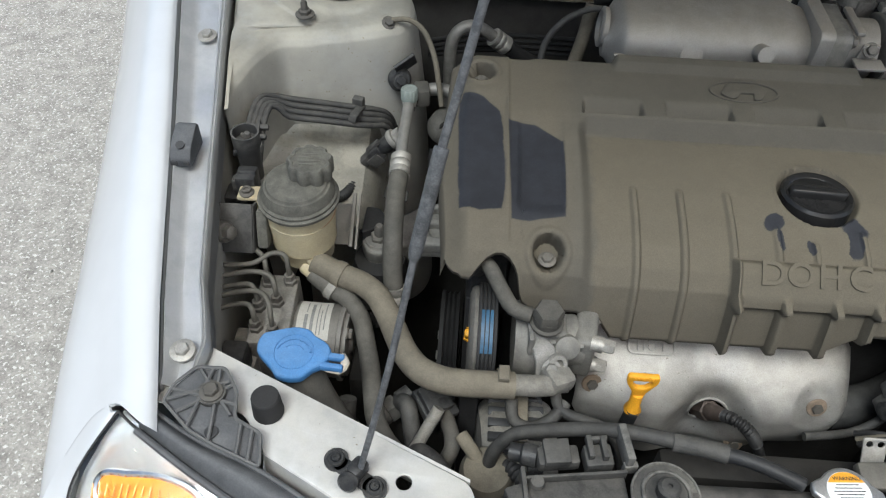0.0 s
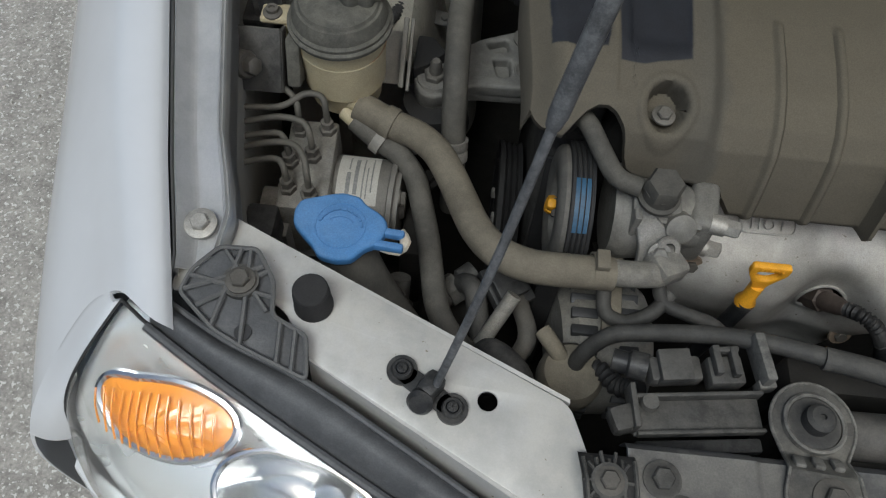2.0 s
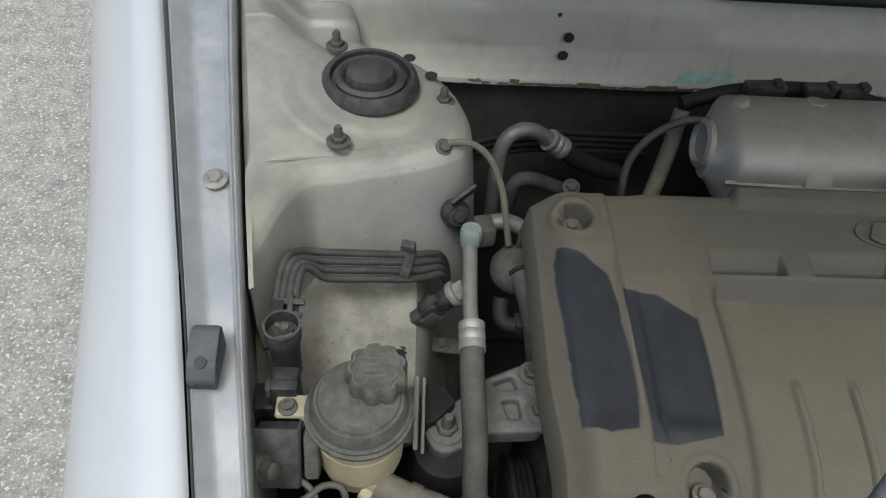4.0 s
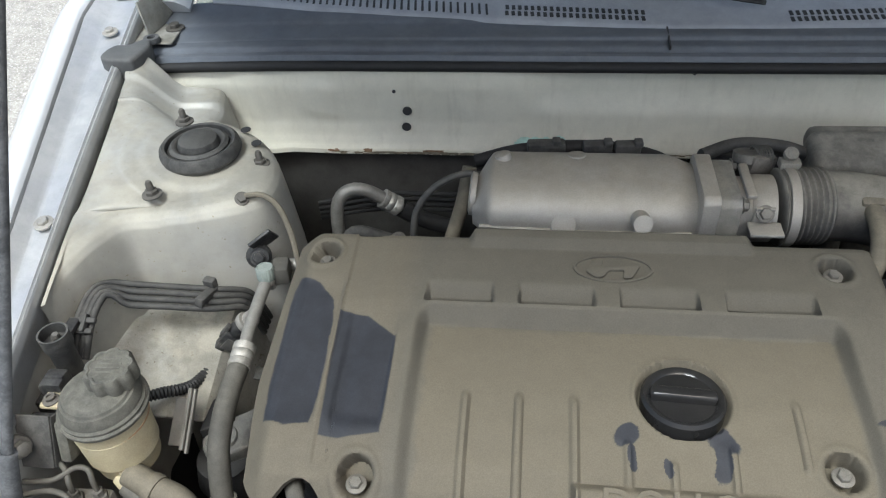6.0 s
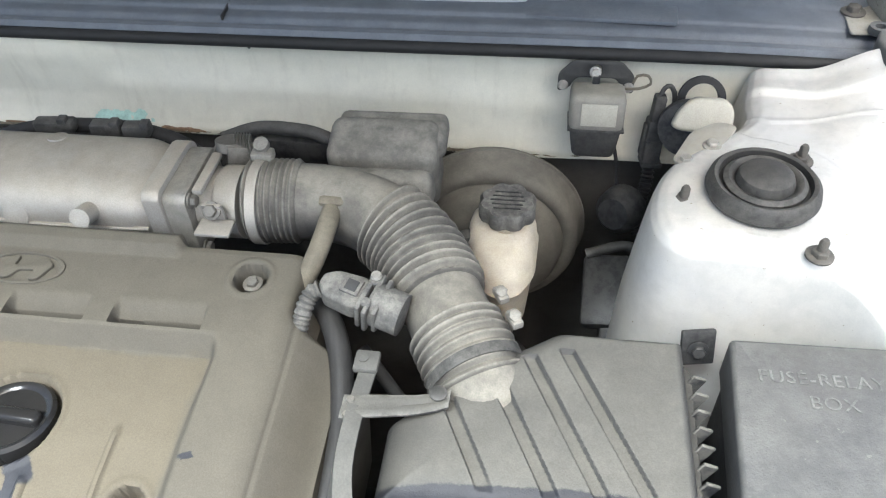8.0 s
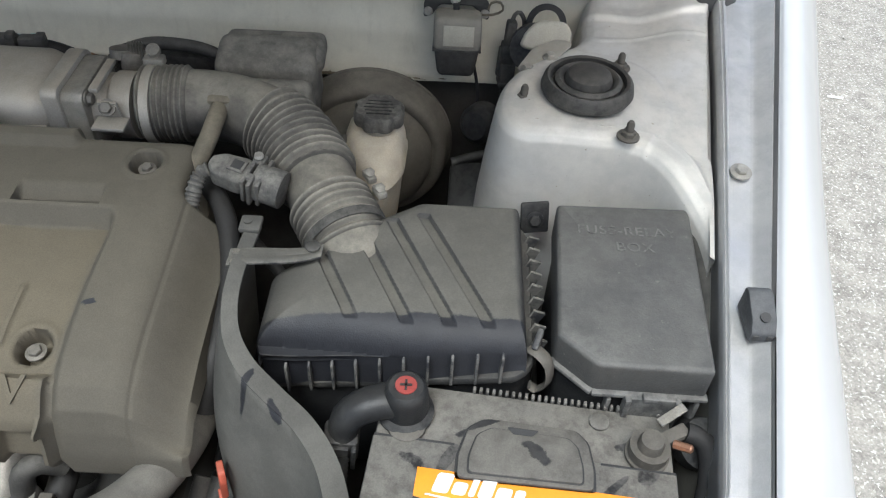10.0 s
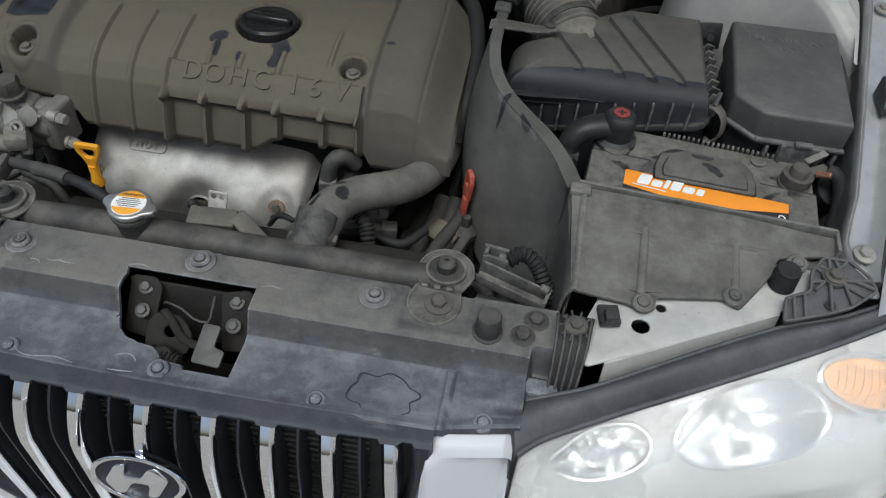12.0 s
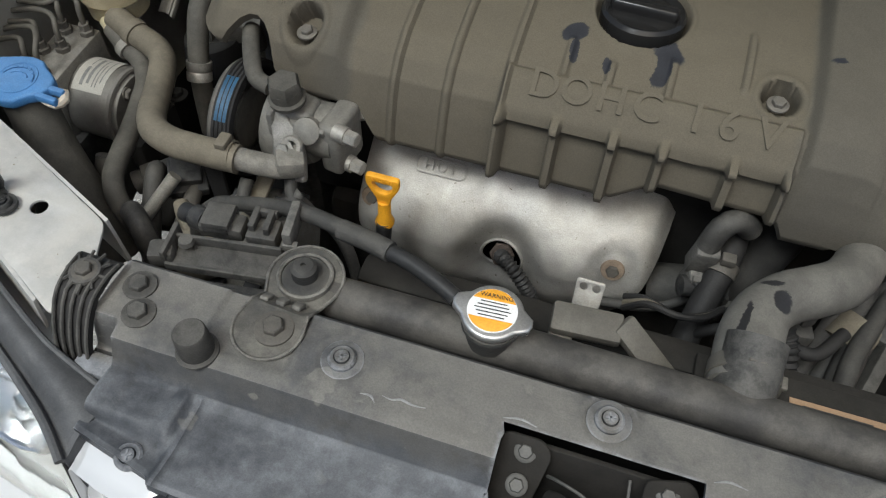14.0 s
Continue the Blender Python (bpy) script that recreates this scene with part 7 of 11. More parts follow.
single("small_clip", join(box((0.393, 0.244, 0.779), (0.020, 0.022, 0.008), (0, 0, 10), 0.002), box((0.393, 0.238, 0.786), (0.010, 0.012, 0.010), (0, 0, 10), 0.002)), m_black, "small black plastic cable clip on the panel", "clip")

# ---- headlamps ----
TOP = [(0.678, 0.303, 0.786), (0.648, 0.283, 0.783), (0.563, 0.237, 0.766), (0.512, 0.212, 0.757), (0.425, 0.170, 0.742), (0.370, 0.140, 0.739), (0.345, 0.124, 0.738), (0.3275, 0.109, 0.732)]
LOW = [(0.724, 0.240, 0.676), (0.716, 0.216, 0.654), (0.700, 0.197, 0.643), (0.660, 0.172, 0.634), (0.526, 0.138, 0.614), (0.427, 0.110, 0.614), (0.325, 0.085, 0.613)]


def lamp_surface(side, inset):
    a, b = spline(TOP, 0.01), spline(LOW, 0.01)

    def fn(u, v):
        p, q = between(a, u), between(b, u)
        w = p.lerp(q, v)
        bulge = math.sin(math.pi * v) * 0.040 * math.sin(math.pi * min(1, 0.12 + u * 0.9)) ** 0.5
        out = Vector((0.55 * (1 - u), -0.75, 0.45)).normalized()
        w = w + out * (bulge - inset)
        return Vector((side * w.x, w.y, w.z))
    return fn


# Right indicator's paler amber: the veil of the hazed lens is in its colour.
m_amberveiled = shader("veiled_amber_lens", (0.82, 0.38, 0.06), 0.30, vary=0.1, scale=60, trans=0.35, bump=0.25, bump_scale=260)


def headlamp(side):
    t = thing("headlamp", "large clear headlamp with amber indicator and chrome bowls", "headlamp", "headlamps", at=(side * 0.55, 0.15, 0.60))
    lens = part("lens", thicken(grid(lamp_surface(side, 0.0), 70, 30), (0, 0.003, -0.003)), m_hazelens if side > 0 else m_lens, t, "clear plastic lens", 60)
    lens.visible_shadow = False
    fn = lamp_surface(side, 0.0)

    def shell_pt(u, v):
        p = fn(u, v)
        deep = 0.034 * smooth01(0.0, 0.22, v) * (1 - 0.5 * smooth01(0.8, 1.0, v)) * smooth01(0.0, 0.10, u) * (1 - 0.6 * smooth01(0.9, 1.0, u))
        fold = 0.006 * math.sin(9 * u + 4 * v) * smooth01(0.1, 0.3, v)
        return p + Vector((-side * 0.010, 0.55, -0.70)) * (deep + fold) + Vector((0, 0.008, -0.010))

    bowls = ((0.455, 0.235, 0.170, 0.190, 0.050), (0.80, 0.20, 0.115, 0.160, 0.040))

    def shell_keep(u, v):
        return all(((u - u0) / hu) ** 2 + ((v - v0) / hv) ** 2 > 0.95 for u0, v0, hu, hv, deep in bowls)

    part("reflector_shell", thicken(grid(shell_pt, 120, 60, shell_keep), (0, 0.004, -0.004)), m_lampshell, t, "bright silver reflector shell", 60)
    rim = [fn(i / 60, 0.0) for i in range(61)] + [fn(1, i / 12) for i in range(1, 13)] + [fn(1 - i / 60, 1.0) for i in range(1, 61)] + [fn(0, 1 - i / 12) for i in range(1, 13)]
    part("rim_seal", tube([p + Vector((0, 0.001, 0.0)) for p in rim], 0.0013, 8, smooth=False), m_rubber, t, "thin black rim")
    for u0, v0, hu, hv, deep in bowls:
        def dish_pt(k, q, sink):
            return fn(u0 + hu * k * math.cos(q), v0 + hv * k * math.sin(q)) + Vector((0, 0.60, -0.80)) * (0.014 + sink)

        bm = bmesh.new()
        rings = []
        for k, sink in ((1.06, 0.010), (1.05, 0.0), (1.0, 0.0), (0.97, 0.004), (0.90, 0.010), (0.75, deep * 0.5), (0.55, deep * 0.78), (0.3, deep * 0.95), (0.05, deep)):
            rings.append([bm.verts.new(dish_pt(k, 2 * math.pi * i / 72, sink)) for i in range(72)])
        for p, q in zip(rings, rings[1:]):
            for i in range(72):
                bm.faces.new((p[i], p[(i + 1) % 72], q[(i + 1) % 72], q[i]))
        bm.faces.new(rings[-1])
        bw = part("reflector", bm, m_reflector, t, "bright reflector bowl", 50)
        c = fn(u0, v0) + Vector((0, 0.60, -0.80)) * (0.014 + deep * 0.9)
        part("bulb_shield", lathe([(0, 0), (0.012, 0), (0.013, 0.014), (0.010, 0.020), (0, 0.022)], c, (side * 0.05, -0.80, 0.60), 20), m_reflector, bw)
        part("bowl_ring", tube([dish_pt(1.02, 2 * math.pi * i / 72, -0.0005) for i in range(73)], 0.0026, 8, smooth=False), m_chrome, bw, "polished ring")
    # the indicator follows the lens from inside
    u0, v0 = 0.155, 0.26

    def amber_pt(p, q, lift):
        w = lamp_surface(side, 0.016 - lift)(min(1, max(0, u0 + p)), v0 + q)
        return w

    def ellipse(k, a):
        return k * (0.105 * math.cos(a) + 0.035 * math.sin(a)), k * (0.095 * math.sin(a) - 0.130 * math.cos(a))

    am = bmesh.new()
    rings = []
    for k in (0.02, 0.2, 0.4, 0.6, 0.75, 0.88, 0.96, 1.0):
        rings.append([am.verts.new(amber_pt(*ellipse(k, 2 * math.pi * i / 64), 0.010 * (1 - k * k) + 0.0007 * math.sin(58 * k * math.cos(2 * math.pi * i / 64)))) for i in range(64)])
    for p, q in zip(rings, rings[1:]):
        for i in range(64):
            am.faces.new((p[i], p[(i + 1) % 64], q[(i + 1) % 64], q[i]))
    am.faces.new(rings[0])
    part("indicator", thicken(am, (0, 0.004, -0.005)), m_amber if side < 0 else m_amberveiled, t, "amber indicator lens")
    edge = [amber_pt(*ellipse(1.02, 2 * math.pi * i / 64), 0.001) for i in range(65)]
    part("indicator_cup", tube(edge, 0.0035, 8, smooth=False), m_reflector, t)
    for k in range(13):
        c = -0.84 + 0.14 * k
        h = 0.8 * math.sqrt(1 - c * c)
        part("lens_flute", tube([amber_pt(0.105 * c + 0.035 * w, 0.095 * w - 0.130 * c, 0.008 + 0.003 * (1 - abs(w))) for w in (-h, 0, h)], 0.0007, 6), m_amber if side < 0 else m_amberveiled, t)
    return t


for side in (-1, 1):
    headlamp(side)
    rim_line = lamp_surface(side, 0.0)
    front = sorted((p.z, *p) for p in (fender_pt(side, 0.0, i) for i in range(8, len(FENDER))))

    def lip_pt(u, v):
        """The wing closes on the lamp's outer edge."""
        p = rim_line(0.0, min(1.0, v)) + Vector((side * 0.0015, 0.001, 0))
        q = Vector([along([(r[0], r[k]) for r in front], p.z) for k in (1, 2, 3)])
        w = p.lerp(q, u)
        return w + Vector((0, -0.004 * math.sin(math.pi * u), 0))

    lip = grid(lip_pt, 10, 24)
    low = grid(lambda u, v: rim_line(0.30 * v, 1.0) + Vector((side * 0.030 * u * (1 - v), 0.010 * u * (1 - v), -0.040 * u)), 6, 20)
    part("bumper_lip", thicken(low, (0, 0.003, -0.002)), m_paint, body)
    part("fender_lip", thicken(lip, (0, 0.003, -0.002)), m_paint, body)

# ---- battery ----
BYAW = -5.5
BC = (0.487, 0.438)


def bat(x, y, z):
    """A place in the battery's own frame: x along its length, y across, z up from the world's zero."""
    a = radians(BYAW)
    return (BC[0] + x * math.cos(a) - y * math.sin(a), BC[1] + x * math.sin(a) + y * math.cos(a), z)


battery = thing("car_battery", "dusty black car battery with an orange label", "battery", at=(0.487, 0.438, 0.58))
part("case", box(bat(0, 0, 0.675), (0.246, 0.172, 0.200), (0, 0, BYAW), 0.004), m_battery, battery)
lid_b = part("lid", join(box(bat(0, -0.028, 0.7785), (0.246, 0.116, 0.013), (0, 0, BYAW), 0.003), box(bat(0, 0.055, 0.775), (0.244, 0.058, 0.010), (0, 0, BYAW), 0.003)), m_battery, battery)
for i in range(30):
    part("edge_tooth", box(bat(-0.045 + 0.0056 * i, 0.085, 0.781), (0.0028, 0.005, 0.006), (0, 0, BYAW), 0.0006, 1), m_battery, lid_b)
hd = [(-0.052, -0.030), (-0.053, -0.010), (-0.047, 0.016), (-0.034, 0.026), (0.040, 0.026), (0.050, 0.016), (0.055, -0.008), (0.055, -0.026)]
part("handle_groove", plate(rounded([(x * 1.04, y * 1.04) for x, y in hd][::-1], 0.004), 0.0015, pose(*bat(0.001, 0.028, 0.7858), 0, 0, BYAW), [], 0.0003), m_ink, lid_b)
part("handle", plate(rounded(hd[::-1], 0.005), 0.006, pose(*bat(0.001, 0.028, 0.7888), 0, 0, BYAW), [], 0.0012), m_battery, lid_b)
inner = [(x * 0.86, y * 0.78 - 0.002) for x, y in hd]
part("handle_inset", plate(rounded(inner[::-1], 0.004), 0.0015, pose(*bat(0.001, 0.027, 0.7894), 0, 0, BYAW), [], 0.0003), m_ink, lid_b)
part("handle_face", plate(rounded([(x * 0.97, y * 0.96) for x, y in inner][::-1], 0.004), 0.0030, pose(*bat(0.001, 0.027, 0.7906), 0, 0, BYAW), [], 0.0008), m_battery, lid_b)
part("handle_notch", plate(rounded([(-0.013, 0.0), (0.013, 0.0), (0.008, -0.006), (-0.008, -0.006)][::-1], 0.002), 0.001, pose(*bat(-0.002, 0.047, 0.7912), 0, 0, BYAW), [], 0.0002), m_ink, lid_b)
for x0, x1 in ((-0.122, -0.056), (0.062, 0.122)):
    part("lid_seam", box(bat((x0 + x1) / 2, 0.028, 0.7846), (x1 - x0, 0.0022, 0.0016), (0, 0, BYAW), 0.0004, 1), m_ink, lid_b)
lb = pose(*bat(0.0045, -0.018, 0.7858), 0, 0, BYAW)
part("orange_label", plate([(-0.087, -0.003), (-0.040, -0.010), (0.004, -0.012), (0.087, 0.006), (0.087, 0.0205), (-0.087, 0.0215)], 0.0008, lb, [], 0.0002), m_orange, battery, "orange label with a white wordmark shape")
part("black_band", plate([(-0.087, -0.042), (0.087, -0.042), (0.087, 0.0055), (0.004, -0.0125), (-0.040, -0.0105), (-0.087, -0.0035)], 0.0008, lb @ pose(0, 0, -0.0001), [], 0.0002), m_ink, battery)
# the wordmark: plain white slanted strokes
x = -0.074
for w, h, dx in ((0.013, 0.017, 0.0), (0.011, 0.011, 0.0), (0.005, 0.018, 0.0), (0.011, 0.018, 0.0), (0.012, 0.011, 0.0), (0.008, 0.011, 0.0)):
    sh = [(0, 0), (w, 0), (w + h * 0.25, h), (h * 0.25, h)]
    part("wordmark_stroke", plate(rounded(sh, 0.003), 0.0004, lb @ pose(x, 0.002, 0.0008, 0, 0, -1.0), [], 0.0001), m_clearwhite, battery)
    x += w + 0.0022
part("small_print", box((0, 0, 0), (0.036, 0.0014, 0.0003), bevel=0), m_clearwhite, battery).matrix_basis = lb @ pose(-0.060, -0.0022, 0.0011, 0, 0, -4)
for i, mt in enumerate((m_red, m_blue, m_red, m_yellow, m_blue)):
    part("round_mark", lathe([(0, 0), (0.0032, 0), (0.0032, 0.0003), (0, 0.0003)], lb @ Vector((-0.080 + 0.0125 * i, -0.0185, 0.0006)), (0, 0, 1), 14), mt if i < 3 else m_clearwhite, battery)
for i in range(6):
    part("small_print", box((0, 0, 0), (0.0022, 0.003, 0.0003), bevel=0), m_clearwhite, battery).matrix_basis = lb @ pose(-0.006 + 0.006 * i, -0.0225, 0.0008)
part("type_code_bar", box((0, 0, 0), (0.036, 0.009, 0.0003), bevel=0), m_clearwhite, battery).matrix_basis = lb @ pose(0.055, -0.0255, 0.0008)
part("volt_print", lettering("12V", 0.0075, lb @ pose(0.078, -0.0125, 0.0009), 0.0001), m_clearwhite, battery, "printed characters 12V")
part("recycle_mark", plate(circle(0, 0, 0.0038, 12), 0.0004, lb @ pose(0.079, -0.0045, 0.0010), [circle(0, 0, 0.0024, 12)[::-1]], 0.0001), m_clearwhite, battery)
part("vent_cap", lathe([(0, 0), (0.0085, 0), (0.0085, 0.0025), (0.006, 0.004), (0.002, 0.004), (0, 0.003)], bat(0.062, 0.070, 0.780), (0, 0, 1), 24), m_battery, battery)
part("negative_post", lathe([(0, 0), (0.018, 0), (0.018, 0.003), (0.011, 0.004), (0.0105, 0.020), (0.009, 0.024), (0, 0.024)], bat(0.100, 0.044, 0.781), (0, 0, 1), 28), m_darkbolt, battery, "dull lead post")
part("positive_ring", lathe([(0.008, 0), (0.016, 0), (0.016, 0.004), (0.012, 0.006), (0.008, 0.006)], bat(-0.097, 0.040, 0.782), (0, 0, 1), 28), m_darkbolt, battery)
ncl = thing("negative_clamp", "steel battery clamp with copper bolt and lead", "battery clamp", at=bat(0.115, 0.05, 0.78))
part("clamp", join(lathe([(0.0105, 0), (0.0165, 0), (0.0165, 0.010), (0.0105, 0.010)], bat(0.100, 0.044, 0.786), (0, 0, 1), 24), box(bat(0.120, 0.058, 0.793), (0.026, 0.012, 0.008), (0, -10, 25), 0.002)), m_darkbolt, ncl)
part("clamp_bolt", lathe([(0, 0), (0.0036, 0), (0.0036, 0.014), (0.0026, 0.015), (0, 0.015)], bat(0.118, 0.046, 0.800), (0.6, -0.4, 0.3), 8), m_copper, ncl)
part("clamp_tag", box(bat(0.118, 0.072, 0.802), (0.026, 0.008, 0.003), (0, -15, 30), 0.001), m_alu, ncl)
part("lead", tube([bat(0.130, 0.062, 0.795), bat(0.146, 0.058, 0.790), bat(0.154, 0.040, 0.765), bat(0.152, 0.01, 0.72), bat(0.15, -0.02, 0.66)], 0.0085, 12), m_rubber, ncl)
part("boot", lathe([(0, 0), (0.020, 0), (0.024, 0.010), (0.022, 0.026), (0, 0.028)], bat(0.150, 0.085, 0.745), (0.1, -0.5, 0.8), 20), m_black, ncl)
ptc = thing("positive_terminal_cover", "black plastic positive terminal cover with red mark", "terminal cover", at=bat(-0.10, 0.04, 0.785))
part("dome", lathe([(0, 0), (0.0190, 0), (0.0195, 0.004), (0.0185, 0.020), (0.0170, 0.028), (0.014, 0.031), (0.0, 0.032)], bat(-0.100, 0.053, 0.790), (0, 0, 1), 32), m_black, ptc)
m_dullred = shader("faded_red_plastic", (0.30, 0.035, 0.03), 0.55, vary=0.2, scale=120, dust=0.3, dust_col=(0.16, 0.10, 0.085), bump=0.1)
part("red_disc", lathe([(0.0, 0), (0.0088, 0), (0.0088, 0.0008), (0, 0.0008)], bat(-0.100, 0.053, 0.8218), (0, 0, 1), 28), m_dullred, ptc, "faded red plus mark")
part("plus_mark", join(box(bat(-0.100, 0.053, 0.8228), (0.010, 0.0020, 0.0008), (0, 0, 0), 0), box(bat(-0.100, 0.053, 0.8228), (0.0020, 0.010, 0.0008), (0, 0, 0), 0)), m_black, ptc)
part("skirt", lathe([(0.017, 0), (0.0235, 0), (0.0240, 0.004), (0.0195, 0.009), (0.017, 0.009)], bat(-0.100, 0.053, 0.783), (0, 0, 1), 32), m_black, ptc)
part("arm", tube([bat(-0.102, 0.053, 0.802), bat(-0.120, 0.048, 0.802), bat(-0.136, 0.042, 0.798), bat(-0.147, 0.036, 0.788), bat(-0.150, 0.033, 0.772)], lambda t: 0.0165 - 0.002 * t, 16, flat=0.85), m_black, ptc)
part("lead_clip", join(box(bat(-0.151, 0.030, 0.762), (0.030, 0.024, 0.030), (0, 4, 0), 0.004), box(bat(-0.150, 0.016, 0.764), (0.016, 0.004, 0.022), (0, 4, 0), 0.001), box(bat(-0.138, 0.017, 0.760), (0.004, 0.006, 0.028), (0, 4, 0), 0.001)), m_black, ptc)
part("ribbed_lead", corrugated([bat(-0.151, 0.012, 0.765), bat(-0.152, 0.0, 0.73), bat(-0.150, -0.01, 0.68), bat(-0.148, -0.015, 0.62)], 0.0095, 0.006, 0.0014), m_rubber, ptc)
single("battery_tray", box(bat(0, 0, 0.565), (0.27, 0.19, 0.02), (0, 0, BYAW), 0.004), m_dark, "near-black battery tray", "tray")

# ---- splash guard in front of the battery ----
m_guard = shader("dusty_guard_plastic", (0.018, 0.019, 0.022), 0.48, vary=0.25, dust=0.85, dust_col=(0.146, 0.140, 0.123), dust_scale=7, mottle=0.35, up=0.4, bump=0.25, bump_scale=500, worn=0.3)
guard = thing("battery_guard", "dusty dark plastic splash guard over the battery front", "splash guard", at=(0.48, 0.32, 0.76))
gout = [(0.356, 0.268), (0.412, 0.262), (0.424, 0.254), (0.437, 0.262), (0.436, 0.274), (0.500, 0.284), (0.514, 0.275), (0.524, 0.288), (0.546, 0.318), (0.552, 0.336), (0.585, 0.346), (0.610, 0.352), (0.612, 0.372), (0.355, 0.384), (0.346, 0.376), (0.350, 0.330)]


def guard_z(x, y):
    z = along([(0.25, 0.7795), (0.27, 0.7805), (0.285, 0.7835), (0.31, 0.791), (0.34, 0.800), (0.372, 0.8075), (0.39, 0.8085)], y)
    z -= 0.0035 * smooth01(0.414, 0.417, x) * (1 - smooth01(0.430, 0.433, x)) * smooth01(0.268, 0.275, y) * (1 - smooth01(0.345, 0.352, y))
    z -= 0.0035 * smooth01(0.505, 0.508, x) * (1 - smooth01(0.516, 0.519, x)) * smooth01(0.290, 0.296, y) * (1 - smooth01(0.340, 0.346, y))
    return z - 0.012 * smooth01(0.52, 0.60, x) * 0.5


bm = plate(rounded(gout, 0.005), 0.004, None, [], 0.001)
for _ in range(3):
    bmesh.ops.subdivide_edges(bm, edges=[e for e in bm.edges if e.calc_length() > 0.012], cuts=1)
    bmesh.ops.triangulate(bm, faces=[f for f in bm.faces if len(f.verts) > 4])
for v in bm.verts:
    v.co.z += guard_z(v.co.x, v.co.y)
part("sheet", bm, m_guard, guard, angle=30)
part("rear_lip", box((0.482, 0.3835, 0.7985), (0.258, 0.004, 0.022), (0, 0, -3.5), 0.001), m_guard, guard)
part("end_drop", box((0.611, 0.366, 0.793), (0.004, 0.030, 0.026), (0, 0, -3.5), 0.001), m_guard, guard)


def skirt_pt(u, v):
    y = 0.380 - 0.114 * u
    k = min(1.0, v * 7) * math.pi / 2
    return Vector((0.3585 - 0.008 * math.sin(k) - 0.016 * v * (1 - 0.6 * u), y, guard_z(0.356, y) + 0.003 - 0.008 * (1 - math.cos(k)) - 0.085 * v))


part("left_skirt", thicken(grid(skirt_pt, 24, 28), (0.003, 0, 0)), m_guard, guard, angle=60)
for x, y0, y1 in ((0.4225, 0.276, 0.346), (0.511, 0.296, 0.342)):
    part("rib", tube([(x, y0 + (y1 - y0) * i / 6, guard_z(x, y0 + (y1 - y0) * i / 6) + 0.0022) for i in range(7)], 0.0042, 10, flat=0.55), m_guard, guard)
for x, y in ((0.424, 0.264), (0.509, 0.287), (0.570, 0.334)):
    part("guard_screw", pushpin((x, y, guard_z(x, y) + 0.002), (0, -0.15, 1), 0.0105), m_guard, guard)
part("corner_boss", box((0.355, 0.378, 0.807), (0.022, 0.016, 0.010), (0, 0, 0), 0.003), m_guard, guard)

# ---- tall heat shield panel between engine and filter box ----
EDGE_T = [(0.234, 0.660, 0.838), (0.233, 0.625, 0.842), (0.233, 0.590, 0.846), (0.234, 0.560, 0.842), (0.240, 0.530, 0.832), (0.255, 0.506, 0.820), (0.280, 0.486, 0.808), (0.305, 0.468, 0.798), (0.325, 0.442, 0.792), (0.337, 0.412, 0.792), (0.342, 0.392, 0.796), (0.344, 0.376, 0.803)]
edge_line = spline(EDGE_T, 0.006)


def shield_wall(u, v):
    p = edge_line[round(u * (len(edge_line) - 1))]
    depth = along([(0, 0.16), (0.3, 0.20), (0.7, 0.22), (1.0, 0.14)], u)
    bow = 0.025 * math.sin(math.pi * v) * math.sin(math.pi * min(1, u * 1.1)) + 0.02 * v
    fwd = 0.085 * v * smooth01(0.2, 0.8, u)
    return Vector((p.x - bow * 0.6 + 0.035 * v * smooth01(0.4, 1.0, u), p.y - fwd, p.z - depth * v))


panel = thing("baffle_panel", "tall curved dark plastic baffle with dust and worn marks", "baffle", at=(0.28, 0.48, 0.6))
baffle_mat = shader("dusty_baffle_plastic", (0.022, 0.023, 0.027), 0.5, vary=0.2, dust=0.92, dust_col=(0.10, 0.097, 0.086), dust_scale=6, up=0.1, bump=0.2, wipes=[(0.262, 0.500, 0.0035, 0.012, 2, 0.5), (0.288, 0.481, 0.005, 0.008, 2, -0.6), (0.345, 0.385, 0.008, 0.006, 2, 0)])
part("wall", thicken(grid(shield_wall, len(edge_line) - 1, 24), (0.003, 0.001, 0)), baffle_mat, panel, angle=60)


def flange(u, v):
    i = round(u * (len(edge_line) - 1))
    p = edge_line[i]
    t = (edge_line[min(i + 1, len(edge_line) - 1)] - edge_line[max(i - 1, 0)]).normalized()
    n = Vector((-t.y, t.x, 0)).normalized()
    if n.x < 0:
        n = -n
    w = 0.013 + 0.006 * smooth01(0.3, 0.6, u)
    return p + n * w * v + Vector((0, 0, 0.0015 - 0.002 * v * v))


part("top_flange", thicken(grid(flange, len(edge_line) - 1, 5), (0, 0, -0.003)), baffle_mat, panel)
part("tip", join(box((0.2385, 0.6555, 0.842), (0.020, 0.020, 0.006), (0, 0, 0), 0.002), lathe([(0, 0), (0.004, 0), (0.004, 0.001), (0, 0.001)], (0.236, 0.656, 0.8455))), baffle_mat, panel)
part("front_return", thicken(grid(lambda u, v: Vector((0.344 + 0.012 * u - 0.01 * v, 0.376 - 0.10 * u - 0.02 * v, 0.800 - 0.03 * u - 0.17 * v)), 8, 8), (0.003, 0, 0)), baffle_mat, panel)

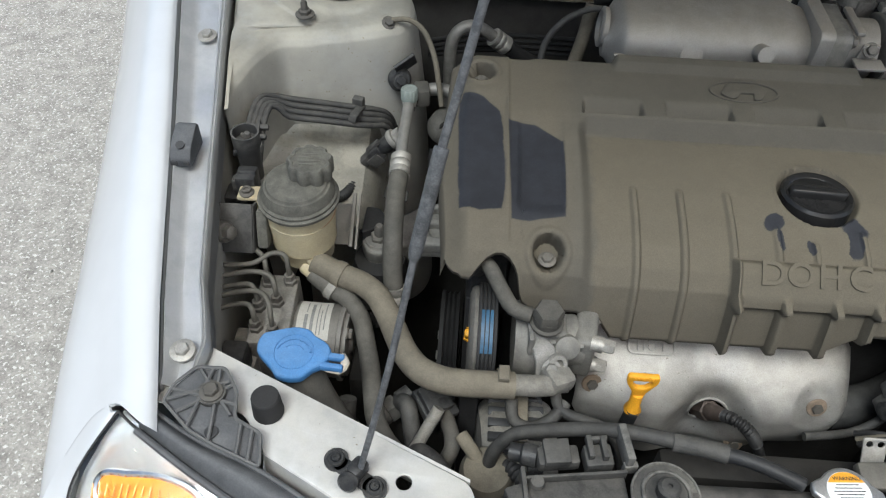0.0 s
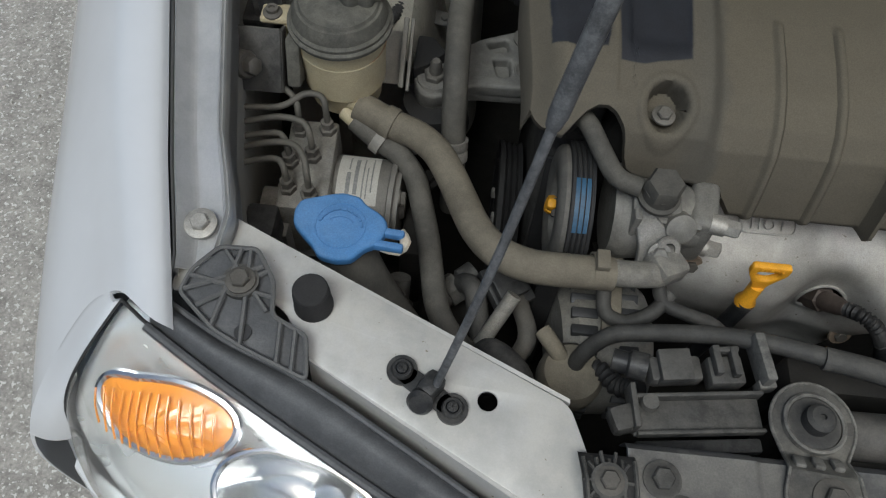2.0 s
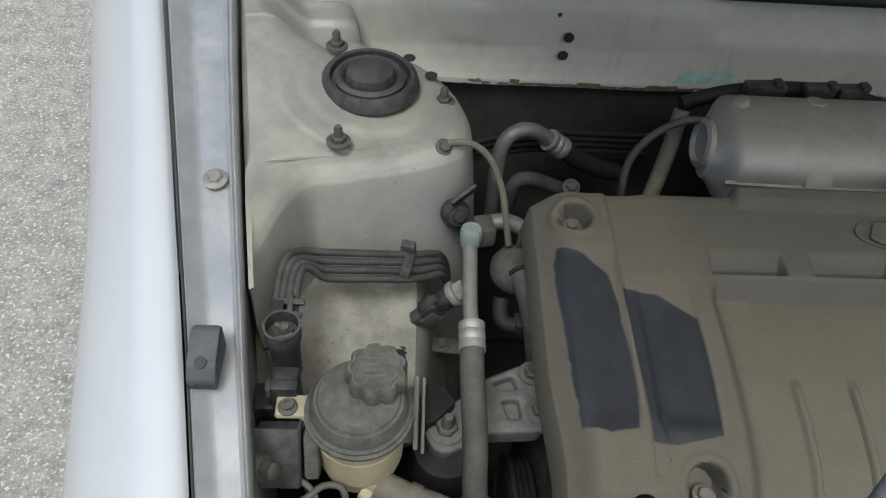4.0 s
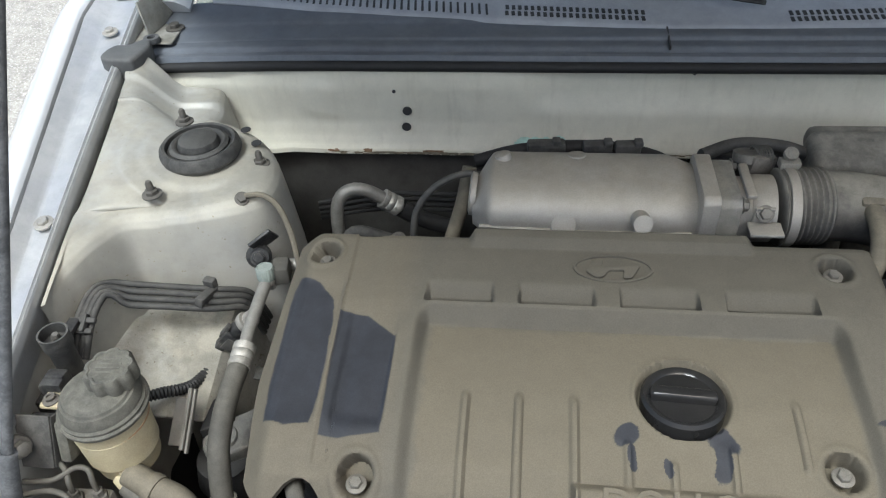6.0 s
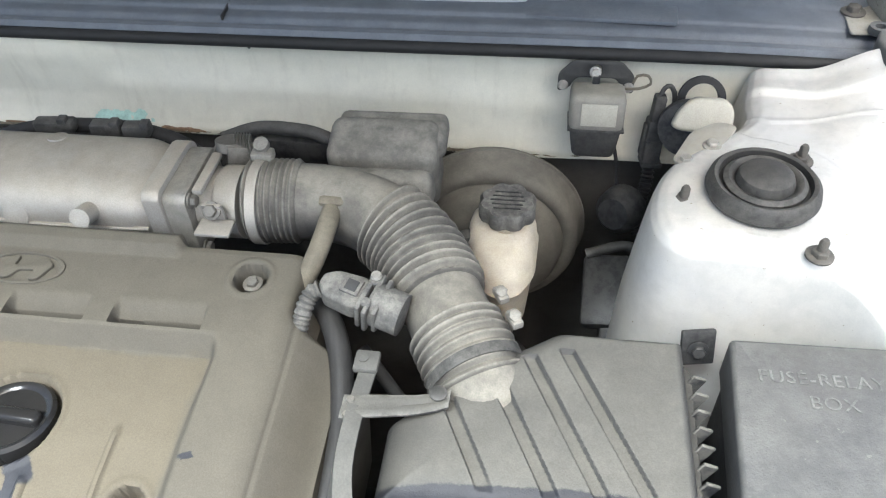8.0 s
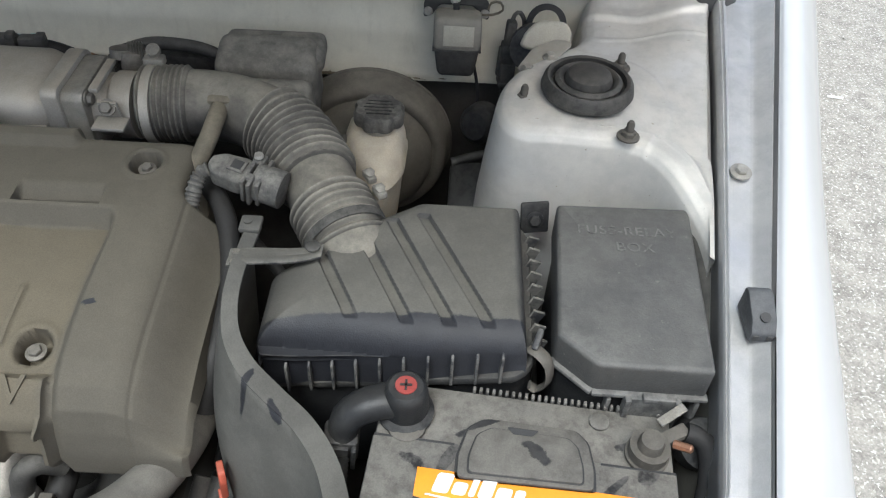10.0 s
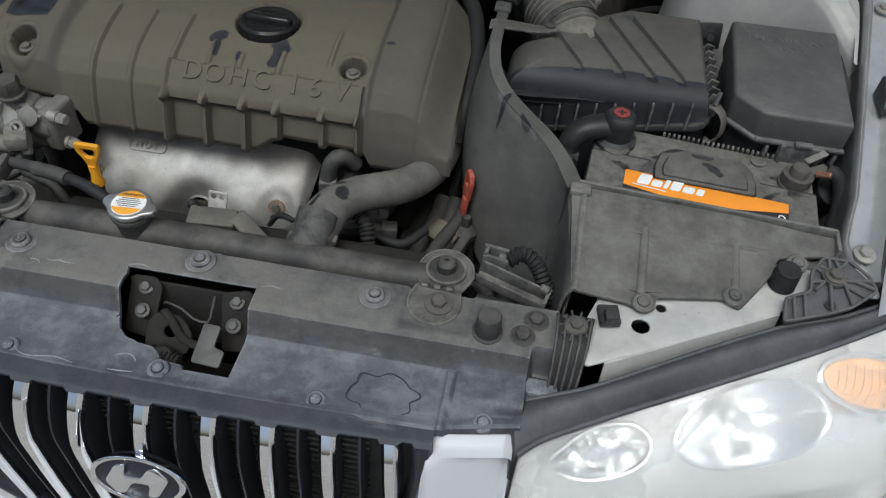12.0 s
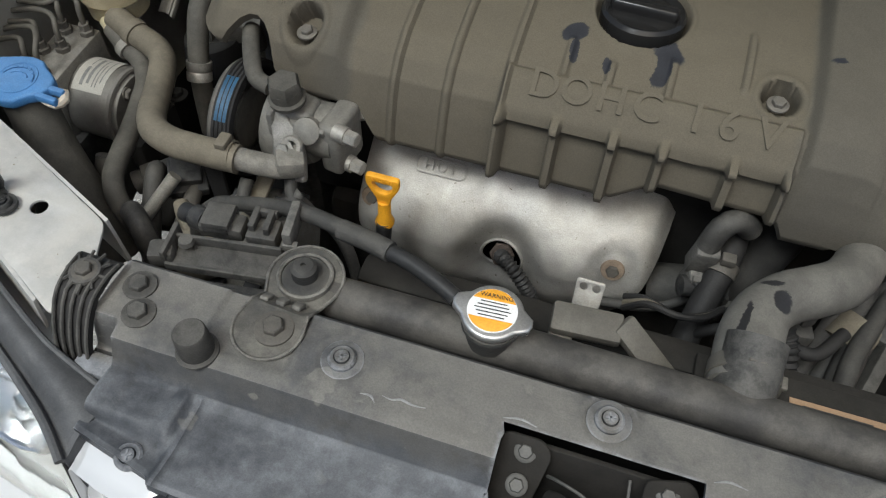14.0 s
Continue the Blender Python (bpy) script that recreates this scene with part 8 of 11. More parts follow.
# ---- brake booster and master cylinder ----
m_drum = shader("dusty_servo_paint", (0.03, 0.03, 0.03), 0.5, vary=0.2, dust=0.9, dust_col=(0.165, 0.152, 0.125), dust_scale=9, up=0.35, bump=0.15)
boost = thing("brake_booster", "dusty black brake servo drum on the bulkhead", "brake servo", at=(0.32, 1.0, 0.68))
part("drum", lathe([(0, 0), (0.100, 0), (0.106, 0.002), (0.1095, 0.008), (0.1095, 0.013), (0.105, 0.018), (0.1035, 0.040), (0.1000, 0.046), (0.0900, 0.0475), (0.0865, 0.0445), (0.0835, 0.047), (0.081, 0.062), (0.074, 0.072), (0.058, 0.079), (0.036, 0.081), (0.034, 0.10), (0, 0.10)], (0.312, 1.016, 0.679), (0.01, -1, 0.03), 64), m_drum, boost, angle=60)
part("crimp_ring", lathe([(0.1085, 0.0), (0.1120, 0.002), (0.1120, 0.006), (0.1085, 0.008)], (0.312, 1.012, 0.679), (0.01, -1, 0.03), 64), m_drum, boost)
mc = thing("brake_fluid_reservoir", "dusty translucent brake fluid reservoir with black cap", "reservoir", at=(0.332, 0.88, 0.70))
bm = bmesh.new()
rings = []
TANK = [(-0.040, 0.030), (-0.040, -0.012), (-0.030, -0.040), (-0.006, -0.062), (0.018, -0.058), (0.034, -0.030), (0.036, 0.030)]
for z, k, oy in ((0.672, 0.66, -0.012), (0.682, 0.78, -0.012), (0.728, 0.90, -0.010), (0.746, 0.98, -0.008), (0.749, 1.03, -0.008), (0.754, 1.03, -0.008), (0.757, 0.98, -0.008), (0.768, 0.95, -0.006), (0.779, 0.84, 0.0), (0.785, 0.66, 0.004)):
    rings.append([bm.verts.new((0.332 + x * k, 0.890 + oy + y * k, z + 0.16 * y * (1 if z > 0.75 else 0.4))) for x, y in rounded(TANK, 0.012, 4)])
for a, b in zip(rings, rings[1:]):
    for i in range(len(a)):
        j = (i + 1) % len(a)
        bm.faces.new((a[i], a[j], b[j], b[i]))
bm.faces.new(rings[0])
bm.faces.new(rings[-1])
part("tank", bm, m_white_pl, mc)
part("side_lug", join(box((0.292, 0.884, 0.768), (0.014, 0.016, 0.010), (0, 0, 20), 0.003), box((0.300, 0.862, 0.758), (0.012, 0.012, 0.010), (0, 0, 30), 0.003)), m_dusty, mc, "small dark hose lugs")
part("neck", lathe([(0, 0), (0.022, 0), (0.022, 0.02), (0, 0.02)], (0.334, 0.900, 0.778)), m_white_pl, mc)
part("cap", lathe([(0, 0), (0.030, 0), (0.031, 0.003), (0.031, 0.014), (0.028, 0.018), (0.026, 0.0175), (0, 0.0175)], (0.334, 0.901, 0.790), (0, 0, 1), 64, 8, 0.12), m_paledust, mc, "ribbed black cap with worn embossed print")
for j in range(5):
    part("print_line", box((0.334, 0.914 - 0.0065 * j, 0.8080), (0.036 - 0.004 * abs(j - 2), 0.0016, 0.0008), (0, 0, 0), 0), m_black, mc)
part("cylinder", tube([(0.326, 0.96, 0.700), (0.326, 0.90, 0.692), (0.326, 0.83, 0.682)], 0.022, 16), m_alu, mc)

# ---- small box on the bulkhead, connectors, cables ----
m_greybox = shader("dusty_grey_shell", (0.20, 0.19, 0.17), 0.6, vary=0.12, scale=50, dust=0.6, dust_col=(0.27, 0.25, 0.20), up=0.5, bump=0.15)
m_greylabel = shader("faded_sticker", (0.37, 0.35, 0.29), 0.6, vary=0.08, scale=60)
ig = thing("relay_box", "dusty grey relay box hung on the bulkhead", "relay box", at=(0.42, 1.03, 0.82))
part("upper_shell", box((0.4225, 1.024, 0.845), (0.060, 0.044, 0.044), (-8, 0, 0), 0.008, 3), m_greybox, ig)
part("lower_shell", box((0.4225, 1.021, 0.808), (0.058, 0.044, 0.040), (172, 0, 0), 0.007, 3, taper=0.80), m_dusty, ig)
part("shell_joint", box((0.4225, 1.0225, 0.8255), (0.0615, 0.046, 0.003), (-8, 0, 0), 0.001), m_dusty, ig)
part("front_sticker", box((0.424, 1.0010, 0.849), (0.038, 0.0012, 0.026), (-8, 0, 0), 0.0005), m_greylabel, ig)
part("hanger_plate", plate(rounded([(-0.042, -0.018), (-0.030, -0.014), (-0.022, 0.000), (0.022, 0.000), (0.030, -0.014), (0.042, -0.018), (0.042, 0.004), (0.026, 0.020), (-0.026, 0.020), (-0.042, 0.004)], 0.006), 0.003, pose(0.420, 1.050, 0.865, 80, 0, 0), [circle(0, 0.010, 0.005, 14)[::-1]]), m_dusty, ig)
part("hanger_bolt", hexbolt((0.418, 1.044, 0.876), (0, -1, 0.3), 0.0050, 1.3), m_bolt, ig)
part("hanger_post", box((0.4195, 1.040, 0.866), (0.008, 0.006, 0.016), (0, 0, 0), 0.001), m_black, ig)
for s in (-0.036, 0.036):
    part("hanger_rivet", lathe([(0, 0), (0.006, 0), (0.004, 0.003), (0, 0.003)], (0.420 + s, 1.046, 0.857), (0, -1, 0.2)), m_bolt, ig)
part("wire_loop", tube([(0.452, 1.042, 0.858), (0.466, 1.040, 0.860), (0.478, 1.038, 0.868), (0.474, 1.038, 0.878), (0.463, 1.040, 0.876), (0.460, 1.042, 0.866)], 0.0016, 6), m_tan, ig)
cn = thing("connector_pair", "dusty inline connector with a ribbed lead on the bulkhead", "connector", at=(0.49, 1.03, 0.78))
part("plug", join(box((0.4905, 1.036, 0.838), (0.013, 0.015, 0.034), (-6, 4, 6), 0.003), box((0.4895, 1.034, 0.812), (0.018, 0.020, 0.026), (-6, 4, 6), 0.003), box((0.480, 1.031, 0.800), (0.006, 0.010, 0.040), (-6, 4, 6), 0.002)), m_dusty, cn)
part("socket", join(box((0.490, 1.031, 0.783), (0.020, 0.022, 0.034), (-6, 2, 6), 0.003), box((0.491, 1.029, 0.770), (0.024, 0.024, 0.006), (-6, 2, 6), 0.002)), m_dusty, cn)
part("lead", corrugated([(0.4905, 1.029, 0.768), (0.490, 1.020, 0.752), (0.486, 1.005, 0.735), (0.478, 0.990, 0.718), (0.484, 0.980, 0.700)], 0.0070, 0.005, 0.0012), m_rubber, cn)
part("upper_lead", tube([(0.491, 1.038, 0.853), (0.494, 1.040, 0.862), (0.500, 1.042, 0.864), (0.506, 1.043, 0.855), (0.508, 1.043, 0.842)], 0.0028, 8), m_dusty, cn)
kn = thing("horn_canister", "dusty cream canister bolted beside the tower", "canister", at=(0.53, 0.96, 0.81))
part("can", lathe([(0, 0), (0.030, 0), (0.032, 0.006), (0.030, 0.014), (0, 0.016)], (0.522, 1.012, 0.833), (-0.3, -0.9, 0.3), 32), m_black, kn)
part("cream_shell", plate(rounded([(-0.032, -0.012), (-0.026, 0.006), (-0.012, 0.020), (0.020, 0.021), (0.030, 0.010), (0.030, -0.008), (0.022, -0.018), (-0.024, -0.016)], 0.007), 0.022, pose(0.531, 0.990, 0.860, 62, 0, -6), [], 0.005, 3), m_greylabel, kn, "cream plastic shell")
part("foot_plate", plate(rounded([(-0.034, -0.030), (-0.022, -0.040), (0.016, -0.006), (0.036, 0.026), (0.016, 0.034), (-0.012, 0.016)], 0.009), 0.003, pose(0.524, 0.936, 0.8695, 1, -3, 0), [], 0.001), m_inner, kn, "painted foot plate")
for x, y, z in ((0.503, 0.905, 0.868), (0.530, 0.929, 0.870)):
    part("foot_bolt", hexbolt((x, y, z), (0, 0, 1), 0.006, 1.5), m_bolt, kn)
part("rubber_rim", lathe([(0.018, 0), (0.0255, 0.003), (0.0255, 0.009), (0.018, 0.011)], (0.534, 1.040, 0.851), (0, -0.9, 0.4), 32), m_rubber, kn)
single("vacuum_hose", tube([(0.446, 1.018, 0.800), (0.452, 1.012, 0.775), (0.455, 1.005, 0.750), (0.458, 1.0, 0.725), (0.455, 0.99, 0.70)], 0.0022, 6), m_rubber, "thin black wire hanging below the relay box", "wire")
dk = thing("heater_pipe_cover", "dark angular plastic pipe cover beside the tower", "pipe cover", at=(0.45, 0.88, 0.68))
part("cover_plate", join(box((0.452, 0.900, 0.680), (0.060, 0.085, 0.022), (26, -10, -6), 0.006), box((0.470, 0.856, 0.650), (0.055, 0.10, 0.022), (34, -6, -8), 0.006)), m_black, dk)
part("cover_edge", tube([(0.424, 0.935, 0.704), (0.470, 0.944, 0.712), (0.492, 0.925, 0.702), (0.497, 0.86, 0.668)], 0.006, 10), m_dusty, dk)
part("side_cap", lathe([(0, 0), (0.028, 0), (0.026, 0.02), (0.018, 0.03), (0, 0.032)], (0.465, 0.985, 0.735), (-0.5, -0.8, 0.3), 24), m_black, dk)
for x, pts in enumerate(([(0.36, 0.80, 0.66), (0.40, 0.77, 0.69), (0.44, 0.76, 0.68), (0.49, 0.75, 0.66)], [(0.35, 0.82, 0.67), (0.36, 0.78, 0.70), (0.35, 0.745, 0.70)], [(0.20, 0.76, 0.72), (0.26, 0.70, 0.70), (0.30, 0.66, 0.70)], [(0.16, 0.60, 0.72), (0.20, 0.58, 0.74), (0.22, 0.56, 0.70), (0.21, 0.52, 0.64)])):
    single("pipe", tube(pts, 0.007, 10), m_rubber, "dark rubber pipe low beside the engine", "pipe", "low pipes")

# ---- strut top caps ----
for side, cx, cy, zt in TOWERS:
    t = thing("strut_cap", "black rubber strut mount cap in the suspension tower", "strut mount", "strut caps", at=(cx, cy, zt))
    part("ring", lathe([(0.028, 0.002), (0.0475, 0.002), (0.050, 0.007), (0.048, 0.016), (0.044, 0.020), (0.0405, 0.019), (0.039, 0.012), (0.028, 0.010)], (cx, cy, zt - 0.002), (0, 0, 1), 48), m_dusty, t)
    part("inner_ring", lathe([(0.024, 0), (0.035, 0.002), (0.036, 0.009), (0.032, 0.012), (0.029, 0.011), (0.026, 0.008)], (cx, cy, zt + 0.006), (0, 0, 1), 48), m_dusty, t)
    part("dome", lathe([(0, 0), (0.0255, 0), (0.0255, 0.012), (0.023, 0.018), (0.017, 0.021), (0.003, 0.0225), (0.0, 0.022)], (cx, cy, zt + 0.004), (0, 0, 1), 40), m_dusty, t)
# black disc painted as the dark of an open hole
single("tower_hole_disc", lathe([(0, 0), (0.008, 0), (0.008, 0.002), (0, 0.002)], (0.4935, 0.787, 0.815), (-0.45, -0.85, 0.25), 20), m_ink, "dark round hole in the suspension tower", "hole")
for side in (-1, 1):
    t = thing("bonnet_side_stop", "black rubber block on the wing gutter", "rubber block", "gutter blocks", at=(side * 0.685, 0.575, 0.835))
    prof = [(-0.021, 0.0), (0.020, 0.0), (0.020, 0.026), (0.013, 0.029), (-0.012, 0.020), (-0.021, 0.010)]
    part("block", plate(rounded(prof, 0.003), 0.022, pose(side * 0.690 - 0.011, 0.578, 0.829, 90, 0, 90) @ pose(0, 0, 0.022), [], 0.0025), m_seal, t)
    part("hole", lathe([(0, 0), (0.0045, 0), (0.0045, 0.001), (0, 0.001)], (side * 0.690, 0.567, 0.8505), (0, -0.4, 0.92), 16), m_ink, t)
    for dx in (-0.006, 0.006):
        part("slot", box((side * 0.690 + dx, 0.5575, 0.835), (0.006, 0.003, 0.006), (0, 0, 0), 0.001), m_ink, t)

# ---- gearbox side: red dipstick, connectors, hoses ----
rd = thing("gearbox_dipstick", "faded red gearbox dipstick in its tube", "dipstick", at=(0.236, 0.45, 0.55))
part("grip", plate(rounded([(-0.0085, 0), (-0.011, 0.030), (-0.007, 0.042), (0.007, 0.042), (0.011, 0.030), (0.0085, 0)], 0.004), 0.006, pose(0.229, 0.470, 0.685, 86, 0, -66), [rounded([(-0.005, 0.020), (-0.004, 0.034), (0.004, 0.034), (0.005, 0.020)], 0.003)]), m_red, rd)
part("grip_stem", box((0.2305, 0.467, 0.676), (0.010, 0.006, 0.028), (-4, 2, -66), 0.001), m_red, rd)
part("collar", lathe([(0, 0), (0.015, 0), (0.016, 0.008), (0.012, 0.014), (0.006, 0.016), (0.005, 0.03), (0, 0.03)], (0.236, 0.460, 0.632), (0, 0.06, 1), 20), m_dusty, rd)
part("tube", tube([(0.236, 0.460, 0.636), (0.240, 0.455, 0.59), (0.255, 0.45, 0.53), (0.27, 0.46, 0.47)], 0.011, 12), m_dark, rd)
fc = thing("fan_connector", "dusty grey fan connector block beside the radiator", "connector", "fan connectors", at=(0.30, 0.29, 0.735))
part("frame", join(box((0.302, 0.292, 0.752), (0.072, 0.003, 0.016), (0, 8, -14), 0.001), box((0.299, 0.276, 0.750), (0.072, 0.003, 0.012), (0, 8, -14), 0.001), box((0.300, 0.284, 0.744), (0.072, 0.016, 0.003), (0, 8, -14), 0.001), box((0.336, 0.276, 0.745), (0.004, 0.022, 0.020), (0, 8, -14), 0.001), box((0.334, 0.282, 0.756), (0.010, 0.008, 0.008), (0, 0, -14), 0.002)), m_paledust, fc)
part("socket", join(box((0.281, 0.304, 0.760), (0.026, 0.004, 0.016), (0, 0, -10), 0.001), box((0.281, 0.318, 0.760), (0.026, 0.004, 0.016), (0, 0, -10), 0.001), box((0.271, 0.311, 0.760), (0.004, 0.016, 0.016), (0, 0, -10), 0.001), box((0.288, 0.311, 0.758), (0.008, 0.010, 0.012), (0, 0, -10), 0.001)), m_paledust, fc)
part("loop_lead", corrugated([(0.294, 0.310, 0.760), (0.308, 0.318, 0.764), (0.322, 0.315, 0.756), (0.334, 0.306, 0.738), (0.345, 0.298, 0.72)], 0.008, 0.005, 0.0012), m_rubber, fc)
part("under_bar", tube([(0.268, 0.268, 0.742), (0.30, 0.268, 0.738), (0.335, 0.264, 0.734)], 0.006, 10), m_black, fc)
lowp = [[(0.25, 0.40, 0.62), (0.27, 0.37, 0.64), (0.29, 0.34, 0.62), (0.31, 0.32, 0.60)], [(0.27, 0.46, 0.60), (0.29, 0.42, 0.62), (0.30, 0.37, 0.61), (0.295, 0.33, 0.58)], [(0.21, 0.52, 0.62), (0.215, 0.46, 0.63), (0.20, 0.40, 0.62), (0.19, 0.34, 0.60)],
        [(0.245, 0.52, 0.66), (0.225, 0.47, 0.645), (0.205, 0.42, 0.64), (0.195, 0.37, 0.63)], [(0.10, 0.42, 0.66), (0.13, 0.405, 0.665), (0.165, 0.40, 0.66), (0.19, 0.43, 0.66)], [(0.05, 0.41, 0.60), (0.08, 0.40, 0.655), (0.11, 0.405, 0.67)]]
for i, pts in enumerate(lowp):
    single("lower_hose", tube(pts, (0.010, 0.012, 0.013, 0.009, 0.006, 0.005)[i], 12), (m_dusty, m_rubber, m_dusty, m_dusty, m_rubber, m_rubber)[i], "dusty hose low beside the gearbox", "hose", "lower hoses")
single("sensor_plug", join(box((0.118, 0.404, 0.672), (0.050, 0.014, 0.014), (0, 5, 12), 0.003), box((0.148, 0.410, 0.670), (0.020, 0.018, 0.018), (0, 5, 12), 0.003)), m_dusty, "dusty black sensor plug above the gearbox", "connector")
single("coil_plate", box((0.215, 0.430, 0.56), (0.012, 0.10, 0.16), (10, 12, -18), 0.003), m_dusty, "tan-dusty plate beside the gearbox", "plate")

# ---- wiring and small hoses between shield and gearbox ----
loom = thing("gearbox_loom", "flat dusty wiring loom running down beside the gearbox", "wiring loom", at=(0.20, 0.42, 0.58))
for k in range(3):
    part("strand", tube([(0.232 - 0.016 * k, 0.500, 0.655), (0.226 - 0.017 * k, 0.465, 0.635), (0.208 - 0.018 * k, 0.415, 0.610), (0.186 - 0.016 * k, 0.365, 0.585)], 0.0085, 10, flat=0.55), m_dusty, loom)
part("tape", tube([(0.214, 0.462, 0.640), (0.200, 0.440, 0.630)], 0.020, 12, flat=0.5), m_tan, loom)
bp = thing("bypass_hose", "short black bypass hose with a spring clamp", "hose", at=(0.075, 0.45, 0.64))
part("hose", tube([(0.082, 0.505, 0.690), (0.085, 0.480, 0.683), (0.080, 0.452, 0.670), (0.072, 0.425, 0.655), (0.066, 0.40, 0.63)], 0.0125, 14), m_rubber, bp)
part("clamp", lathe([(0.0125, 0), (0.0145, 0), (0.0145, 0.012), (0.0125, 0.012)], (0.081, 0.460, 0.674), (-0.2, -0.85, -0.4), 24), m_darkbolt, bp)
part("clamp_ear", box((0.081, 0.452, 0.690), (0.012, 0.010, 0.008), (0, 0, 0), 0.001), m_darkbolt, bp)
cs = thing("coolant_plug", "dusty grey coolant sensor plug with a latch", "connector", at=(0.066, 0.45, 0.62))
part("boot", tube([(0.092, 0.478, 0.706), (0.078, 0.470, 0.722), (0.066, 0.462, 0.716), (0.061, 0.457, 0.695)], 0.0105, 14), m_dusty, cs)
part("body", join(box((0.061, 0.456, 0.680), (0.022, 0.018, 0.036), (10, 4, 8), 0.004), box((0.065, 0.452, 0.652), (0.026, 0.020, 0.030), (10, 8, 8), 0.003), box((0.064, 0.442, 0.660), (0.014, 0.006, 0.018), (10, 6, 8), 0.0015)), m_paledust, cs)
part("latch", box((0.064, 0.4385, 0.660), (0.008, 0.002, 0.010), (10, 6, 8), 0.0005), m_ink, cs)
part("side_lug", join(box((0.086, 0.452, 0.630), (0.022, 0.014, 0.022), (0, 0, 10), 0.003), box((0.100, 0.450, 0.627), (0.010, 0.008, 0.010), (0, 0, 10), 0.001)), m_dusty, cs)
part("lead", tube([(0.066, 0.449, 0.636), (0.055, 0.444, 0.622), (0.035, 0.438, 0.612), (0.010, 0.432, 0.612), (-0.02, 0.428, 0.612)], 0.0048, 10), m_dusty, cs)
single("heater_hose", tube([(0.150, 0.545, 0.735), (0.136, 0.530, 0.700), (0.126, 0.515, 0.655), (0.108, 0.500, 0.615), (0.075, 0.490, 0.590), (0.03, 0.485, 0.58)], 0.024, 22), m_dusty, "thick dusty heater hose curving under the engine cover", "hose")
single("sensor_stub", lathe([(0, 0), (0.013, 0), (0.013, 0.018), (0.010, 0.020), (0.010, 0.040), (0, 0.042)], (0.088, 0.452, 0.650), (-0.9, -0.3, 0.1), 18), m_black, "black coolant sensor beside the heat shield", "sensor")
for k, (r, mt) in enumerate(((0.0030, m_rubber), (0.0026, m_tan), (0.0034, m_rubber))):
    single("thin_wire", tube([(0.005, 0.392 + 0.006 * k, 0.665), (0.022, 0.385 + 0.005 * k, 0.690 - 0.004 * k), (0.046, 0.380 + 0.004 * k, 0.692 - 0.006 * k), (0.068, 0.388 + 0.004 * k, 0.688 - 0.005 * k), (0.085, 0.410, 0.676)], r, 8), mt, "thin wire looping beside the heat shield", "wire", "shield wires")
single("ribbed_lead", corrugated([(0.118, 0.388, 0.712), (0.128, 0.378, 0.705), (0.134, 0.365, 0.690), (0.136, 0.352, 0.665)], 0.0085, 0.005, 0.0013), m_rubber, "ribbed black lead below the radiator hose", "wire")
single("small_plug", join(box((0.128, 0.398, 0.705), (0.022, 0.012, 0.012), (0, 0, 24), 0.003), box((0.142, 0.404, 0.706), (0.012, 0.015, 0.015), (0, 0, 24), 0.003)), m_dusty, "small dusty plug beside the radiator hose", "connector")

# ---- power steering reservoir ----
RC = (-0.577, 0.565)
m_lidtan = shader("olive_dust_plastic", (0.03, 0.03, 0.03), 0.6, vary=0.2, dust=0.88, dust_col=(0.115, 0.110, 0.090), dust_scale=30, mottle=0.5, up=0.2, bump=0.4, bump_scale=300, worn=0.2)
m_stripgrey = shader("dusty_strip_steel", (0.20, 0.195, 0.18), 0.55, metal=0.3, vary=0.2, dust=0.6, dust_col=(0.21, 0.195, 0.16), up=0.3, bump=0.15)
res = thing("steering_fluid_reservoir", "yellowed plastic steering fluid reservoir with dusty black lid", "reservoir", at=(RC[0], RC[1], 0.72))
part("tank", lathe([(0, 0.0), (0.024, 0.0), (0.0310, 0.006), (0.0325, 0.024), (0.0352, 0.027), (0.0358, 0.048), (0.0366, 0.066), (0.0362, 0.0665), (0.0368, 0.078), (0.0380, 0.086), (0, 0.086)], (RC[0], RC[1], 0.706), (0.0, -0.02, 1), 56), m_milky, res)
part("level_line", lathe([(0.0364, 0), (0.0371, 0.0004), (0.0371, 0.0018), (0.0364, 0.0022)], (RC[0], RC[1], 0.772), (0, -0.02, 1), 56), m_wood, res, "brown level line")
part("tank_flange", lathe([(0.036, 0), (0.0420, 0.0005), (0.0428, 0.002), (0.0428, 0.0045), (0.0410, 0.006), (0.036, 0.006)], (RC[0], RC[1], 0.789), (0, -0.02, 1), 56), m_lidtan, res, "pale dusty flange")
part("lid", lathe([(0, 0), (0.0405, 0), (0.0408, 0.003), (0.0385, 0.005), (0.0380, 0.0085), (0.0345, 0.0155), (0.0325, 0.0160), (0.0310, 0.0185), (0.020, 0.0215), (0, 0.022)], (RC[0], RC[1], 0.795), (0, -0.02, 1), 56), m_lidtan, res)
part("cap", lathe([(0, 0), (0.0235, 0), (0.0242, 0.003), (0.0242, 0.016), (0.0220, 0.0195), (0.0195, 0.0195), (0.0185, 0.0185), (0, 0.0185)], (RC[0] + 0.013, RC[1] + 0.013, 0.814), (0, -0.02, 1), 72, 9, 0.12), m_lidtan, res, "scalloped dusty cap")
for j in range(4):
    part("print_line", box((RC[0] + 0.013, RC[1] + 0.021 - 0.0052 * j, 0.8330), (0.026 - 0.005 * abs(j - 1.5), 0.0018, 0.0010), (0, 0, 3), 0.0003, 1), m_lidtan, res)
part("bracket_ear", join(box((-0.628, 0.570, 0.7865), (0.030, 0.020, 0.006), (0, 0, 0), 0.003), box((-0.618, 0.567, 0.777), (0.012, 0.014, 0.018), (0, 0, 0), 0.003)), m_milky, res)
